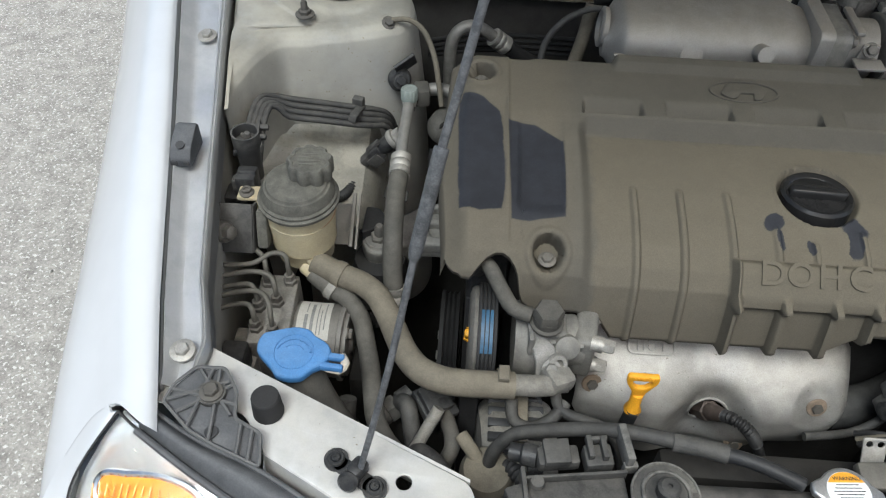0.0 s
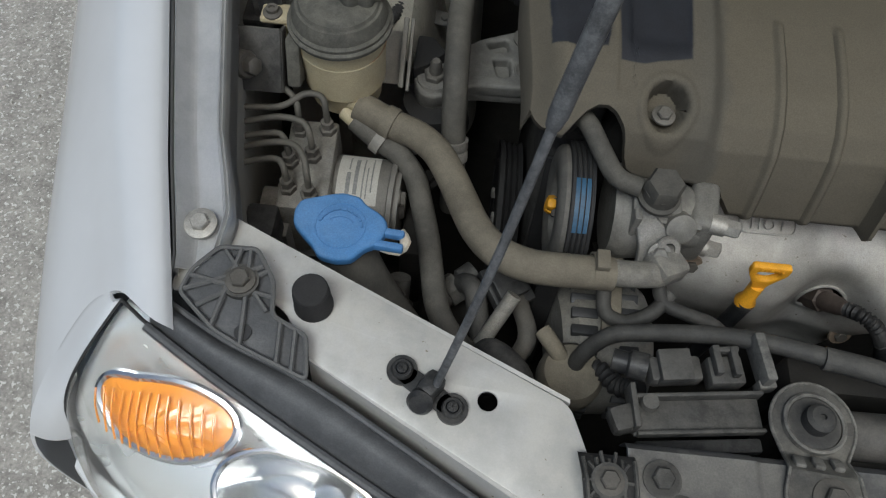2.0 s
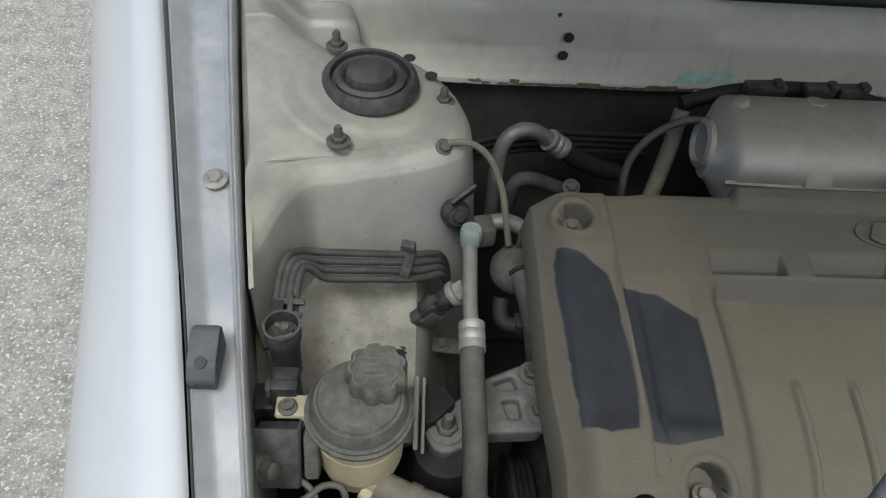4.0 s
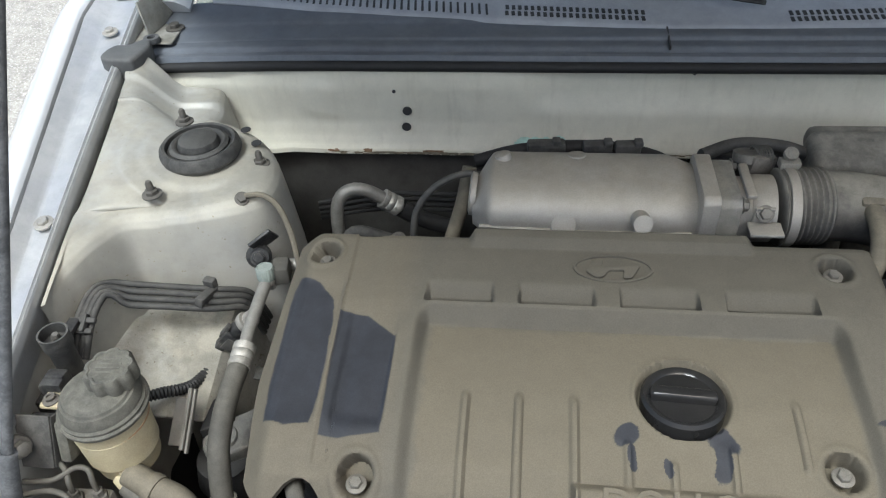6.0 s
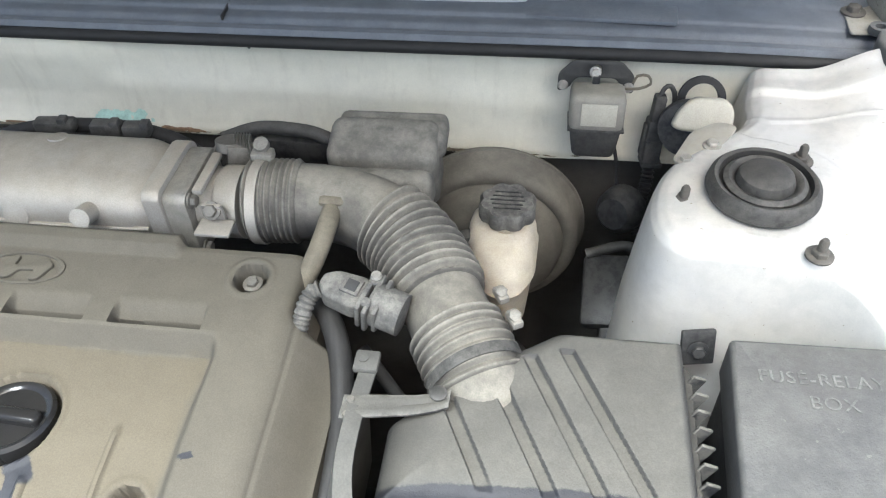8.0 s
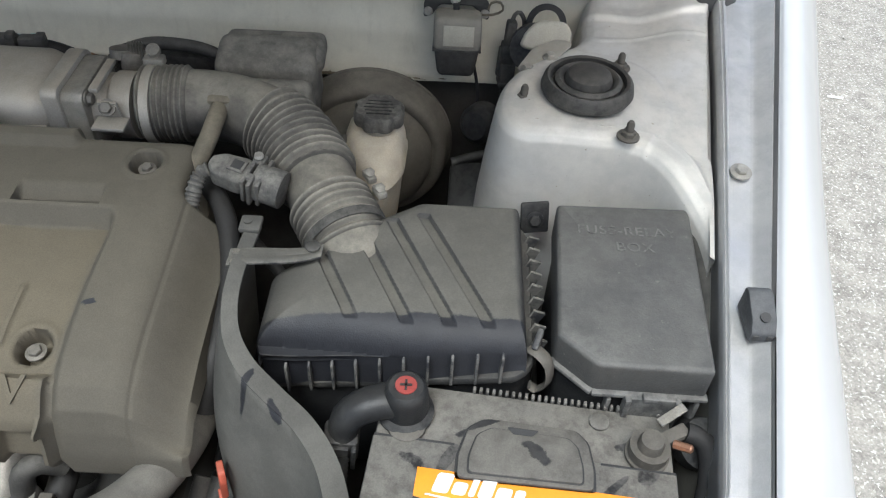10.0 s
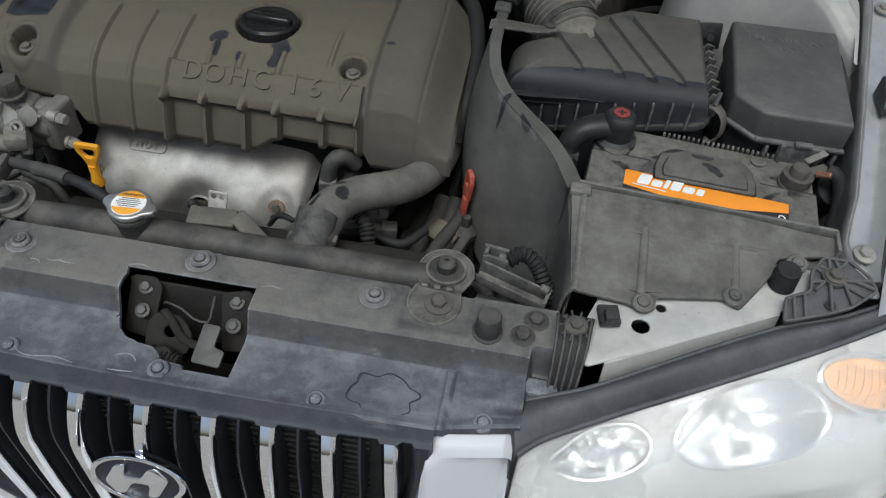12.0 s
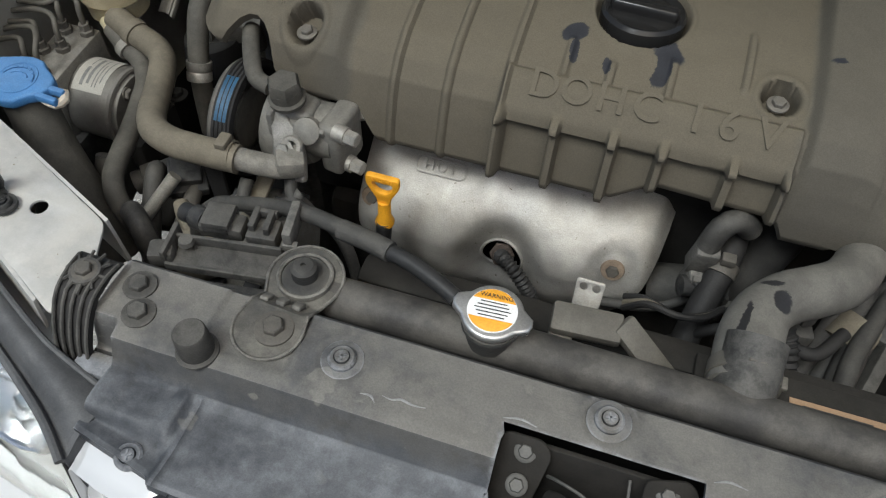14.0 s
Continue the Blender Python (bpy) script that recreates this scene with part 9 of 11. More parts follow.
part("clamp_ear", box((-0.613, 0.545, 0.764), (0.012, 0.022, 0.044), (-20, 0, 0), 0.003), m_lidtan, res)
part("ear_screw", lathe([(0, 0), (0.0080, 0), (0.0080, 0.0015), (0.0050, 0.003), (0.0050, 0.006), (0.0028, 0.006), (0.0028, 0.004), (0, 0.004)], (-0.633, 0.568, 0.789), (0, 0, 1), 20), m_darkbolt, res)
part("outlet", join(tube([(-0.570, 0.542, 0.725), (-0.556, 0.5355, 0.7215), (-0.544, 0.530, 0.718)], 0.0085, 14), tube([(-0.574, 0.536, 0.714), (-0.560, 0.5265, 0.710), (-0.546, 0.5185, 0.7045)], 0.0078, 14), box((-0.570, 0.538, 0.720), (0.030, 0.004, 0.020), (0, 0, -35), 0.001)), m_milky, res)
part("mount_strip", join(box((-0.5305, 0.606, 0.719), (0.0045, 0.006, 0.064), (-58, 0, 0), 0.001), box((-0.5240, 0.603, 0.720), (0.0030, 0.006, 0.066), (-58, 0, 0), 0.0008), box((-0.5420, 0.612, 0.705), (0.020, 0.050, 0.004), (30, 0, 0), 0.001)), m_stripgrey, res, "pale dusty steel bracket edges")
sh = thing("steering_return_hose", "thick tan-dusty rubber steering hose", "hose", at=(-0.47, 0.45, 0.70))
part("hose", tube([(-0.562, 0.537, 0.722), (-0.534, 0.526, 0.716), (-0.508, 0.518, 0.712), (-0.490, 0.503, 0.712), (-0.475, 0.476, 0.715), (-0.463, 0.449, 0.718), (-0.451, 0.423, 0.723), (-0.434, 0.401, 0.729), (-0.411, 0.391, 0.731), (-0.387, 0.389, 0.732), (-0.345, 0.391, 0.730)], 0.0132, 18), m_tan, sh)
part("hose_clamp", lathe([(0.013, 0), (0.0150, 0), (0.0150, 0.010), (0.013, 0.010)], (-0.538, 0.5275, 0.7165), (0.92, -0.36, -0.15), 24), m_tan, sh)
part("hose_clamp", join(lathe([(0.013, 0), (0.0145, 0), (0.0145, 0.012), (0.013, 0.012)], (-0.362, 0.3915, 0.7315), (1, 0.05, -0.05), 24), box((-0.356, 0.392, 0.748), (0.010, 0.016, 0.006), (0, 0, 0), 0.001)), m_tan, sh)
part("metal_elbow", join(tube([(-0.350, 0.392, 0.730), (-0.325, 0.394, 0.728), (-0.308, 0.398, 0.725)], 0.0105, 14), box((-0.303, 0.405, 0.728), (0.026, 0.028, 0.020), (0, 8, 30), 0.005)), m_alu, sh, "aluminium hose end")
ch = thing("cooler_hose", "grey-dusty rubber hose running down to the cooler", "hose", at=(-0.50, 0.45, 0.65))
part("hose", tube([(-0.564, 0.529, 0.712), (-0.545, 0.518, 0.704), (-0.524, 0.508, 0.697), (-0.507, 0.488, 0.692), (-0.498, 0.462, 0.689), (-0.489, 0.430, 0.687), (-0.482, 0.396, 0.684), (-0.476, 0.372, 0.680), (-0.463, 0.354, 0.670), (-0.442, 0.343, 0.648), (-0.425, 0.335, 0.61)], 0.0100, 14), m_hosegrey, ch)
part("hose_clamp", lathe([(0.0098, 0), (0.0122, 0), (0.0122, 0.009), (0.0098, 0.009)], (-0.545, 0.518, 0.704), (0.85, -0.42, -0.30), 24), m_stripgrey, ch)


# ---- steering pump ----
pump = thing("steering_pump", "dusty cast aluminium steering pump with pulley", "pump", at=(-0.31, 0.46, 0.66))
part("body", join(lathe([(0, 0), (0.036, 0), (0.040, 0.010), (0.038, 0.030), (0.030, 0.045), (0, 0.048)], (-0.345, 0.462, 0.712), (1, 0, 0), 32), box((-0.312, 0.450, 0.735), (0.034, 0.030, 0.040), (0, 0, 0), 0.006, 3), lathe([(0, 0), (0.024, 0), (0.026, 0.01), (0.022, 0.028), (0, 0.03)], (-0.30, 0.455, 0.725), (1, -0.2, 0), 28), box((-0.275, 0.452, 0.722), (0.022, 0.044, 0.058), (0, 0, -8), 0.006, 3)), m_mountalu, pump)
for z in (0.744, 0.724):
    part("cast_rib", box((-0.302, 0.434, z), (0.046, 0.006, 0.008), (20, 0, -6), 0.0015), m_mountalu, pump)
part("cast_web", box((-0.330, 0.438, 0.735), (0.006, 0.022, 0.040), (0, 0, 0), 0.002), m_mountalu, pump)
part("sensor_boss", lathe([(0, 0), (0.012, 0), (0.012, 0.010), (0.008, 0.012), (0, 0.012)], (-0.296, 0.435, 0.740), (0.1, -0.8, 0.6), 20), m_mountalu, pump)
part("union_bolt", join(lathe([(0, 0), (0.0160, 0), (0.0165, 0.004), (0.0140, 0.006), (0.0135, 0.014), (0, 0.014)], (-0.317, 0.443, 0.762), (0, -0.08, 1), 28), lathe([(0, 0), (0.0150, 0), (0.0150, 0.009), (0.013, 0.012), (0, 0.012)], (-0.317, 0.442, 0.774), (0, -0.08, 1), 6)), m_hosegrey, pump, "large hex union bolt")
arm = [(-0.020, 0.036), (-0.019, 0.024), (-0.009, -0.008), (-0.009, -0.036), (0.026, -0.034), (0.022, -0.014), (0.014, 0.006), (-0.003, 0.022), (-0.007, 0.037)]
part("arm", plate(rounded(arm, 0.004), 0.009, pose(-0.315, 0.421, 0.736, 50, 0, 0), [], 0.002, 2), m_alu, pump, "pale cast arm")
part("arm_seat", lathe([(0.005, 0), (0.0095, 0), (0.0100, 0.003), (0.0085, 0.005), (0.005, 0.005)], (-0.304, 0.416, 0.736), (0.1, -0.75, 0.65), 24), m_alu, pump)
part("arm_bolt", hexbolt((-0.310, 0.410, 0.735), (0, -0.7, 0.7), 0.006, 1.5), m_mountalu, pump)
for y, z in ((0.437, 0.744), (0.443, 0.702), (0.478, 0.735)):
    part("pump_bolt", join(lathe([(0, 0), (0.008, 0), (0.008, 0.012), (0, 0.012)], (-0.272, y, z), (1, -0.2, 0), 20), lathe([(0, 0.012), (0.007, 0.012), (0.007, 0.022), (0.006, 0.023), (0, 0.023)], (-0.272, y, z), (1, -0.2, 0), 6)), m_bolt, pump)
m_linegrey = shader("dusty_line_steel", (0.055, 0.053, 0.048), 0.5, metal=0.3, vary=0.2, dust=0.7, dust_col=(0.115, 0.106, 0.085), up=0.3, bump=0.1)
m_pulley = shader("dusty_pulley_steel", (0.06, 0.06, 0.058), 0.5, metal=0.4, vary=0.25, dust=0.75, dust_col=(0.135, 0.125, 0.105), dust_scale=30, up=0.2, bump=0.2)
PX = (-0.392, 0.461, 0.708)
pulley = part("pulley", join(lathe([(0.026, 0.010), (0.029, 0.004), (0.036, 0.001), (0.045, 0.001), (0.0505, 0.003), (0.0530, 0.006), (0.0530, 0.010), (0.026, 0.014)], PX, (1, 0, 0), 56),
                             lathe([(0.0, 0.012), (0.013, 0.012), (0.016, 0.016), (0.028, 0.017), (0.028, 0.020), (0.0, 0.020)], PX, (1, 0, 0), 40)), m_pulley, pump, "dusty grey spoked pulley")
for k in range(3):
    a = radians(60 + 120 * k)
    part("web_hole", lathe([(0, 0), (0.0055, 0), (0.0055, 0.001), (0, 0.001)], (PX[0] + 0.0165, PX[1] + 0.021 * math.cos(a), PX[2] + 0.021 * math.sin(a)), (-1, 0, 0), 16), m_ink, pulley)
part("ribbed_belt", lathe([(0.0500, 0.009), (0.0560, 0.010), (0.0565, 0.0125), (0.0552, 0.0135), (0.0565, 0.0145), (0.0565, 0.0165), (0.0552, 0.0175), (0.0565, 0.0185), (0.0565, 0.0205), (0.0552, 0.0215), (0.0565, 0.0225), (0.0565, 0.0245), (0.0552, 0.0255), (0.0560, 0.0280), (0.0500, 0.029)], PX, (1, 0, 0), 72), m_rubber, pulley, "black ribbed belt")
# three blue lines along part of the belt
for k in range(3):
    w0 = 0.0125 + 0.0042 * k
    bm = grid(lambda u, v: Vector((PX[0] + w0 + 0.0032 * u, PX[1] + 0.0569 * math.cos(radians(98 + 44 * v)), PX[2] + 0.0569 * math.sin(radians(98 + 44 * v)))), 2, 30)
    part("blue_mark", bm, m_beltblue, pulley, "blue line on the belt")
part("hub_nut", lathe([(0, 0.002), (0.008, 0.002), (0.009, 0.004), (0.009, 0.013), (0, 0.013)], PX, (1, 0, 0), 6), m_darkbolt, pulley)
part("yellow_mark", join(lathe([(0, 0), (0.0075, 0), (0.0085, 0.003), (0.0070, 0.007), (0, 0.007)], (PX[0] + 0.005, PX[1] + 0.003, PX[2] - 0.002), (-1, 0.1, 0.2), 7), box((PX[0] + 0.001, PX[1] - 0.002, PX[2] + 0.007), (0.008, 0.009, 0.012), (20, 0, 0), 0.003)), m_yellow, pulley, "yellow paint blob")
single("pressure_pipe", tube([(-0.385, 0.520, 0.745), (-0.380, 0.507, 0.772), (-0.373, 0.492, 0.780), (-0.362, 0.470, 0.776), (-0.350, 0.452, 0.771), (-0.332, 0.445, 0.770)], 0.0078, 14), m_hosegrey, "dusty rubber pipe from the cover notch to the pump", "pipe")
single("pump_lead", tube([(-0.305, 0.405, 0.712), (-0.297, 0.388, 0.698), (-0.275, 0.380, 0.695), (-0.255, 0.376, 0.690), (-0.238, 0.368, 0.672), (-0.228, 0.36, 0.64)], 0.0058, 10), m_dusty, "dusty wire lead below the pump", "wire")
single("pump_loop", tube([(-0.345, 0.395, 0.700), (-0.342, 0.378, 0.690), (-0.325, 0.372, 0.688), (-0.305, 0.380, 0.694), (-0.292, 0.395, 0.700)], 0.0062, 10), m_dusty, "dusty hose loop below the pump", "hose")

# ---- belt drive below ----
crank = thing("drive_pulley", "black ribbed drive pulley deep beside the engine", "pulley", at=(-0.41, 0.58, 0.42))
part("wheel", lathe([(0, 0.004), (0.03, 0.004), (0.035, 0), (0.075, 0), (0.080, 0.006), (0.094, 0.004), (0.096, 0.0), (0.096, 0.005), (0.091, 0.008), (0.095, 0.011), (0.091, 0.014), (0.095, 0.017), (0.091, 0.020), (0.096, 0.024), (0.03, 0.026), (0, 0.026)], (-0.425, 0.583, 0.48), (1, 0, 0), 56), m_rubber, crank)
for a in range(4):
    part("wheel_bolt", hexbolt((-0.422, 0.583 + 0.035 * math.cos(a * 1.57 + 0.4), 0.48 + 0.035 * math.sin(a * 1.57 + 0.4)), (-1, 0, 0), 0.007, 1.3), m_bolt, crank)
for y0, z0, y1, z1 in ((0.51, 0.712, 0.49, 0.50), (0.405, 0.712, 0.40, 0.47)):
    single("drive_belt", join(box((-0.386, (y0 + y1) / 2, (z0 + z1) / 2), (0.018, 0.004, abs(z1 - z0)), (math.degrees(math.atan2(y0 - y1, z0 - z1)) * -1, 0, 0), 0.001)), m_rubber, "black ribbed drive belt", "belt", "drive belts")
alt = thing("alternator", "dusty slotted alternator below the pump", "alternator", at=(-0.35, 0.38, 0.55))
part("frame", lathe([(0, 0), (0.050, 0), (0.060, 0.012), (0.060, 0.060), (0.050, 0.075), (0, 0.078)], (-0.372, 0.378, 0.615), (1, 0.1, 0), 40), m_alu, alt)
for k in range(14):
    a = radians(-10 + 15 * k)
    part("cooling_slot", box((-0.355, 0.378 - 0.0585 * math.cos(a), 0.615 + 0.0585 * math.sin(a)), (0.022, 0.006, 0.009), (math.degrees(a), 0, 0), 0.001), m_ink, alt)
    part("cooling_slot", box((-0.318, 0.381 - 0.0585 * math.cos(a), 0.615 + 0.0585 * math.sin(a)), (0.016, 0.006, 0.009), (math.degrees(a), 0, 0), 0.001), m_ink, alt)
part("strap", box((-0.335, 0.395, 0.685), (0.016, 0.07, 0.006), (14, 0, 0), 0.002), m_tan, alt)
can = thing("vapour_canister", "dusty grey round valve with pipes beside the radiator", "valve", at=(-0.365, 0.33, 0.64))
part("can", lathe([(0, 0), (0.024, 0), (0.026, 0.006), (0.026, 0.022), (0.022, 0.030), (0.012, 0.034), (0, 0.034)], (-0.366, 0.331, 0.652), (0, -0.1, 1), 32), m_tan, can)
part("spigot", tube([(-0.374, 0.338, 0.680), (-0.384, 0.346, 0.690), (-0.392, 0.356, 0.692)], 0.007, 10), m_tan, can)
part("lead", corrugated([(-0.352, 0.336, 0.676), (-0.342, 0.330, 0.682), (-0.332, 0.318, 0.686), (-0.318, 0.312, 0.700)], 0.0072, 0.005, 0.0012), m_rubber, can)

# ---- fan connector tray, left ----
ft = thing("fan_connector", "dusty black fan connector tray beside the radiator", "connector", "fan connectors", at=(-0.29, 0.28, 0.735))
part("tray", box((-0.296, 0.279, 0.748), (0.086, 0.026, 0.004), (0, -4, 6), 0.0015), m_dusty, ft)
part("tray_wall", box((-0.296, 0.291, 0.753), (0.086, 0.003, 0.013), (0, -4, 6), 0.001), m_dusty, ft)
part("tray_wall", box((-0.294, 0.267, 0.751), (0.084, 0.003, 0.008), (0, -4, 6), 0.001), m_dusty, ft)
part("tray_end", box((-0.339, 0.279, 0.752), (0.004, 0.030, 0.018), (0, 0, 6), 0.001), m_dusty, ft)
part("lower_bar", join(box((-0.292, 0.261, 0.737), (0.084, 0.010, 0.008), (0, -4, 6), 0.002), box((-0.292, 0.252, 0.728), (0.080, 0.006, 0.006), (0, -4, 6), 0.0015)), m_black, ft)
part("lug", join(box((-0.344, 0.272, 0.748), (0.020, 0.018, 0.016), (0, 0, 20), 0.004), lathe([(0, 0), (0.0065, 0), (0.0055, 0.004), (0, 0.004)], (-0.328, 0.283, 0.754), (0, 0, 1), 16)), m_dusty, ft)
part("plug_block", join(box((-0.310, 0.308, 0.752), (0.036, 0.018, 0.014), (0, 0, 8), 0.003), box((-0.312, 0.308, 0.763), (0.022, 0.022, 0.006), (0, 0, 8), 0.001), box((-0.312, 0.299, 0.759), (0.020, 0.003, 0.012), (0, 0, 8), 0.0008), box((-0.312, 0.318, 0.759), (0.020, 0.003, 0.012), (0, 0, 8), 0.0008)), m_dusty, ft)
part("relay_plug", join(box((-0.276, 0.310, 0.752), (0.024, 0.020, 0.016), (0, 0, 8), 0.002), box((-0.284, 0.314, 0.764), (0.005, 0.020, 0.008), (0, 0, 8), 0.001), box((-0.272, 0.314, 0.764), (0.005, 0.020, 0.008), (0, 0, 8), 0.001), box((-0.278, 0.322, 0.763), (0.018, 0.004, 0.008), (0, 0, 8), 0.001)), m_dusty, ft)
part("clip_plate", join(box((-0.254, 0.317, 0.764), (0.007, 0.034, 0.020), (0, 0, 10), 0.0015), box((-0.250, 0.302, 0.756), (0.012, 0.006, 0.012), (0, 0, 10), 0.001)), m_paledust, ft)
part("lead_nut", lathe([(0, 0), (0.010, 0), (0.010, 0.012), (0.008, 0.014), (0.008, 0.024), (0, 0.024)], (-0.327, 0.310, 0.748), (-0.9, 0.2, -0.1), 14), m_black, ft)

# ---- washer bottle filler ----
wf = thing("washer_filler", "washer bottle neck with a faded blue cap", "washer filler", at=(-0.55, 0.38, 0.6))
wout = [(0.037, 0.004), (0.034, 0.012), (0.026, 0.018), (0.016, 0.022), (0.010, 0.0285), (-0.004, 0.030), (-0.014, 0.027), (-0.026, 0.022), (-0.036, 0.018), (-0.039, 0.008), (-0.037, -0.004), (-0.028, -0.012), (-0.018, -0.020), (-0.012, -0.028), (0.002, -0.030), (0.014, -0.027), (0.022, -0.016), (0.032, -0.010)]
wm = pose(-0.551, 0.389, 0.765, 4, 0, -4) @ Matrix.Diagonal((0.93, 0.93, 1, 1))
wcap = part("cap", plate(rounded(wout[::-1], 0.004), 0.011, wm, [], 0.003, 3), m_blue, wf, "faded blue plastic cap")
part("cap_rim", tube([wm @ Vector((0.0195 * math.cos(q), 0.0195 * math.sin(q), 0.0002)) for q in (2 * math.pi * i / 40 for i in range(41))], 0.0006, 6, smooth=False), m_blue, wcap)
for k in range(9):
    a = radians(20 + 17.5 * k)
    part("embossed_bar", box((0, 0, 0), (0.0045, 0.0022, 0.0012), bevel=0.0003, seg=1), m_blue, wcap).matrix_basis = wm @ pose(0.017 * math.cos(a), 0.017 * math.sin(a) - 0.003, 0.0008, 0, 0, math.degrees(a) + 90)
fan = [(0.012 * math.cos(a), 0.012 * math.sin(a)) for a in (radians(40 + 100 * i / 10) for i in range(11))]
part("wiper_mark", tube([wm @ Vector((x, y - 0.004, 0.0004)) for x, y in fan], 0.0007, 5, smooth=False), m_blue, wcap)
part("hinge_tab", join(box((-0.515, 0.389, 0.760), (0.022, 0.006, 0.008), (0, 0, -4), 0.002), box((-0.515, 0.378, 0.760), (0.022, 0.006, 0.008), (0, 0, -4), 0.002)), m_blue, wf)
part("clip", tube([(-0.520, 0.380, 0.756), (-0.508, 0.378, 0.756), (-0.503, 0.385, 0.757), (-0.508, 0.392, 0.758)], 0.0042, 8), m_white_pl, wf, "white plastic clip")
part("neck", tube([(-0.553, 0.391, 0.756), (-0.548, 0.386, 0.735), (-0.535, 0.372, 0.700), (-0.515, 0.350, 0.655), (-0.490, 0.33, 0.60)], lambda t: 0.022 + 0.020 * smooth01(0.15, 1.0, t), 24), m_hosegrey, wf, "dusty plastic filler neck")

# ---- brake control unit ----
m_can = shader("dull_motor_steel", (0.17, 0.165, 0.155), 0.5, metal=0.6, vary=0.2, scale=80, dust=0.55, dust_col=(0.14, 0.13, 0.105), up=0.4, bump=0.15)
abs_u = thing("brake_control_unit", "dusty aluminium brake hydraulic block with motor", "hydraulic unit", at=(-0.58, 0.48, 0.6))
part("block", join(box((-0.597, 0.480, 0.672), (0.042, 0.092, 0.074), (0, 0, 2), 0.003), box((-0.622, 0.445, 0.655), (0.03, 0.05, 0.06), (0, 0, 0), 0.003)), m_alu, abs_u)
part("motor", lathe([(0, 0), (0.040, 0), (0.040, 0.052), (0.037, 0.056), (0.037, 0.060), (0.012, 0.060), (0.010, 0.064), (0, 0.064)], (-0.578, 0.479, 0.660), (1, -0.03, 0), 48), m_can, abs_u, "grey steel motor can")
part("motor_ring", lathe([(0.040, 0), (0.0425, 0.001), (0.0425, 0.005), (0.040, 0.006)], (-0.528, 0.477, 0.660), (1, -0.03, 0), 48), m_can, abs_u)
part("motor_stud", hexbolt((-0.518, 0.468, 0.688), (1, 0, 0), 0.006, 1.2), m_darkbolt, abs_u)
m_greyink = shader("faded_print", (0.16, 0.16, 0.15), 0.6, vary=0.3, scale=500)
lab = grid(lambda u, v: Vector((-0.572 + 0.035 * u, 0.479 + 0.0407 * math.sin(radians(-38 + 76 * v)), 0.660 + 0.0407 * math.cos(radians(-38 + 76 * v)))), 4, 14)
lb2 = part("label", thicken(lab, (0, 0, -0.0003)), shader("grubby_label", (0.44, 0.43, 0.39), 0.5, vary=0.1, dust=0.4, dust_col=(0.26, 0.24, 0.19), bump=0.0), abs_u, "white printed label")
for k, (w, a0, a1) in enumerate(((0.0034, -26, 26), (0.0036, -30, 2), (0.0012, 6, 30), (0.0012, -30, 28), (0.0010, -30, 12), (0.0012, -22, 30))):
    x = (-0.556, -0.5625, -0.5625, -0.550, -0.5465, -0.5425)[k]
    bar_mesh = grid(lambda u, v: Vector((x - w / 2 + w * u, 0.479 + 0.0411 * math.sin(radians(a0 + (a1 - a0) * v)), 0.660 + 0.0411 * math.cos(radians(a0 + (a1 - a0) * v)))), 1, 12)
    part("print_line", bar_mesh, m_greyink, lb2)
for x, y in ((-0.609, 0.452), (-0.590, 0.447), (-0.612, 0.478), (-0.594, 0.486), (-0.609, 0.512), (-0.586, 0.516)):
    part("pipe_nut", lathe([(0, 0), (0.0075, 0), (0.0075, 0.006), (0.0055, 0.007), (0.0055, 0.014), (0, 0.014)], (x, y, 0.708), (0, 0, 1), 6), m_darkbolt, abs_u)
part("controller", box((-0.600, 0.478, 0.61), (0.07, 0.10, 0.06), (0, 0, 0), 0.005), m_black, abs_u)
part("controller_plug", box((-0.624, 0.418, 0.690), (0.026, 0.030, 0.05), (0, 0, 0), 0.004), m_black, abs_u)
lines = [[(-0.586, 0.516, 0.712), (-0.586, 0.517, 0.735), (-0.590, 0.523, 0.745), (-0.604, 0.524, 0.745), (-0.622, 0.513, 0.740), (-0.650, 0.510, 0.738), (-0.668, 0.51, 0.735)],
         [(-0.609, 0.512, 0.712), (-0.609, 0.514, 0.735), (-0.613, 0.522, 0.742), (-0.628, 0.532, 0.745), (-0.648, 0.538, 0.75), (-0.665, 0.545, 0.755)],
         [(-0.594, 0.486, 0.712), (-0.594, 0.488, 0.733), (-0.600, 0.496, 0.742), (-0.620, 0.500, 0.742), (-0.648, 0.497, 0.736), (-0.668, 0.495, 0.73)],
         [(-0.612, 0.478, 0.712), (-0.612, 0.480, 0.730), (-0.618, 0.487, 0.736), (-0.634, 0.488, 0.733), (-0.652, 0.485, 0.73), (-0.668, 0.484, 0.726)],
         [(-0.590, 0.447, 0.712), (-0.590, 0.450, 0.734), (-0.594, 0.462, 0.742), (-0.606, 0.474, 0.742), (-0.628, 0.477, 0.736), (-0.652, 0.474, 0.728), (-0.668, 0.472, 0.722)],
         [(-0.609, 0.452, 0.712), (-0.609, 0.454, 0.730), (-0.614, 0.461, 0.736), (-0.628, 0.463, 0.733), (-0.650, 0.460, 0.726), (-0.665, 0.458, 0.72)]]
for pts in lines:
    single("brake_pipe", tube(pts, 0.0028, 10, 0.004), m_linegrey, "thin dusty steel brake pipe curving from its nut", "brake pipe", "brake pipes at the unit")
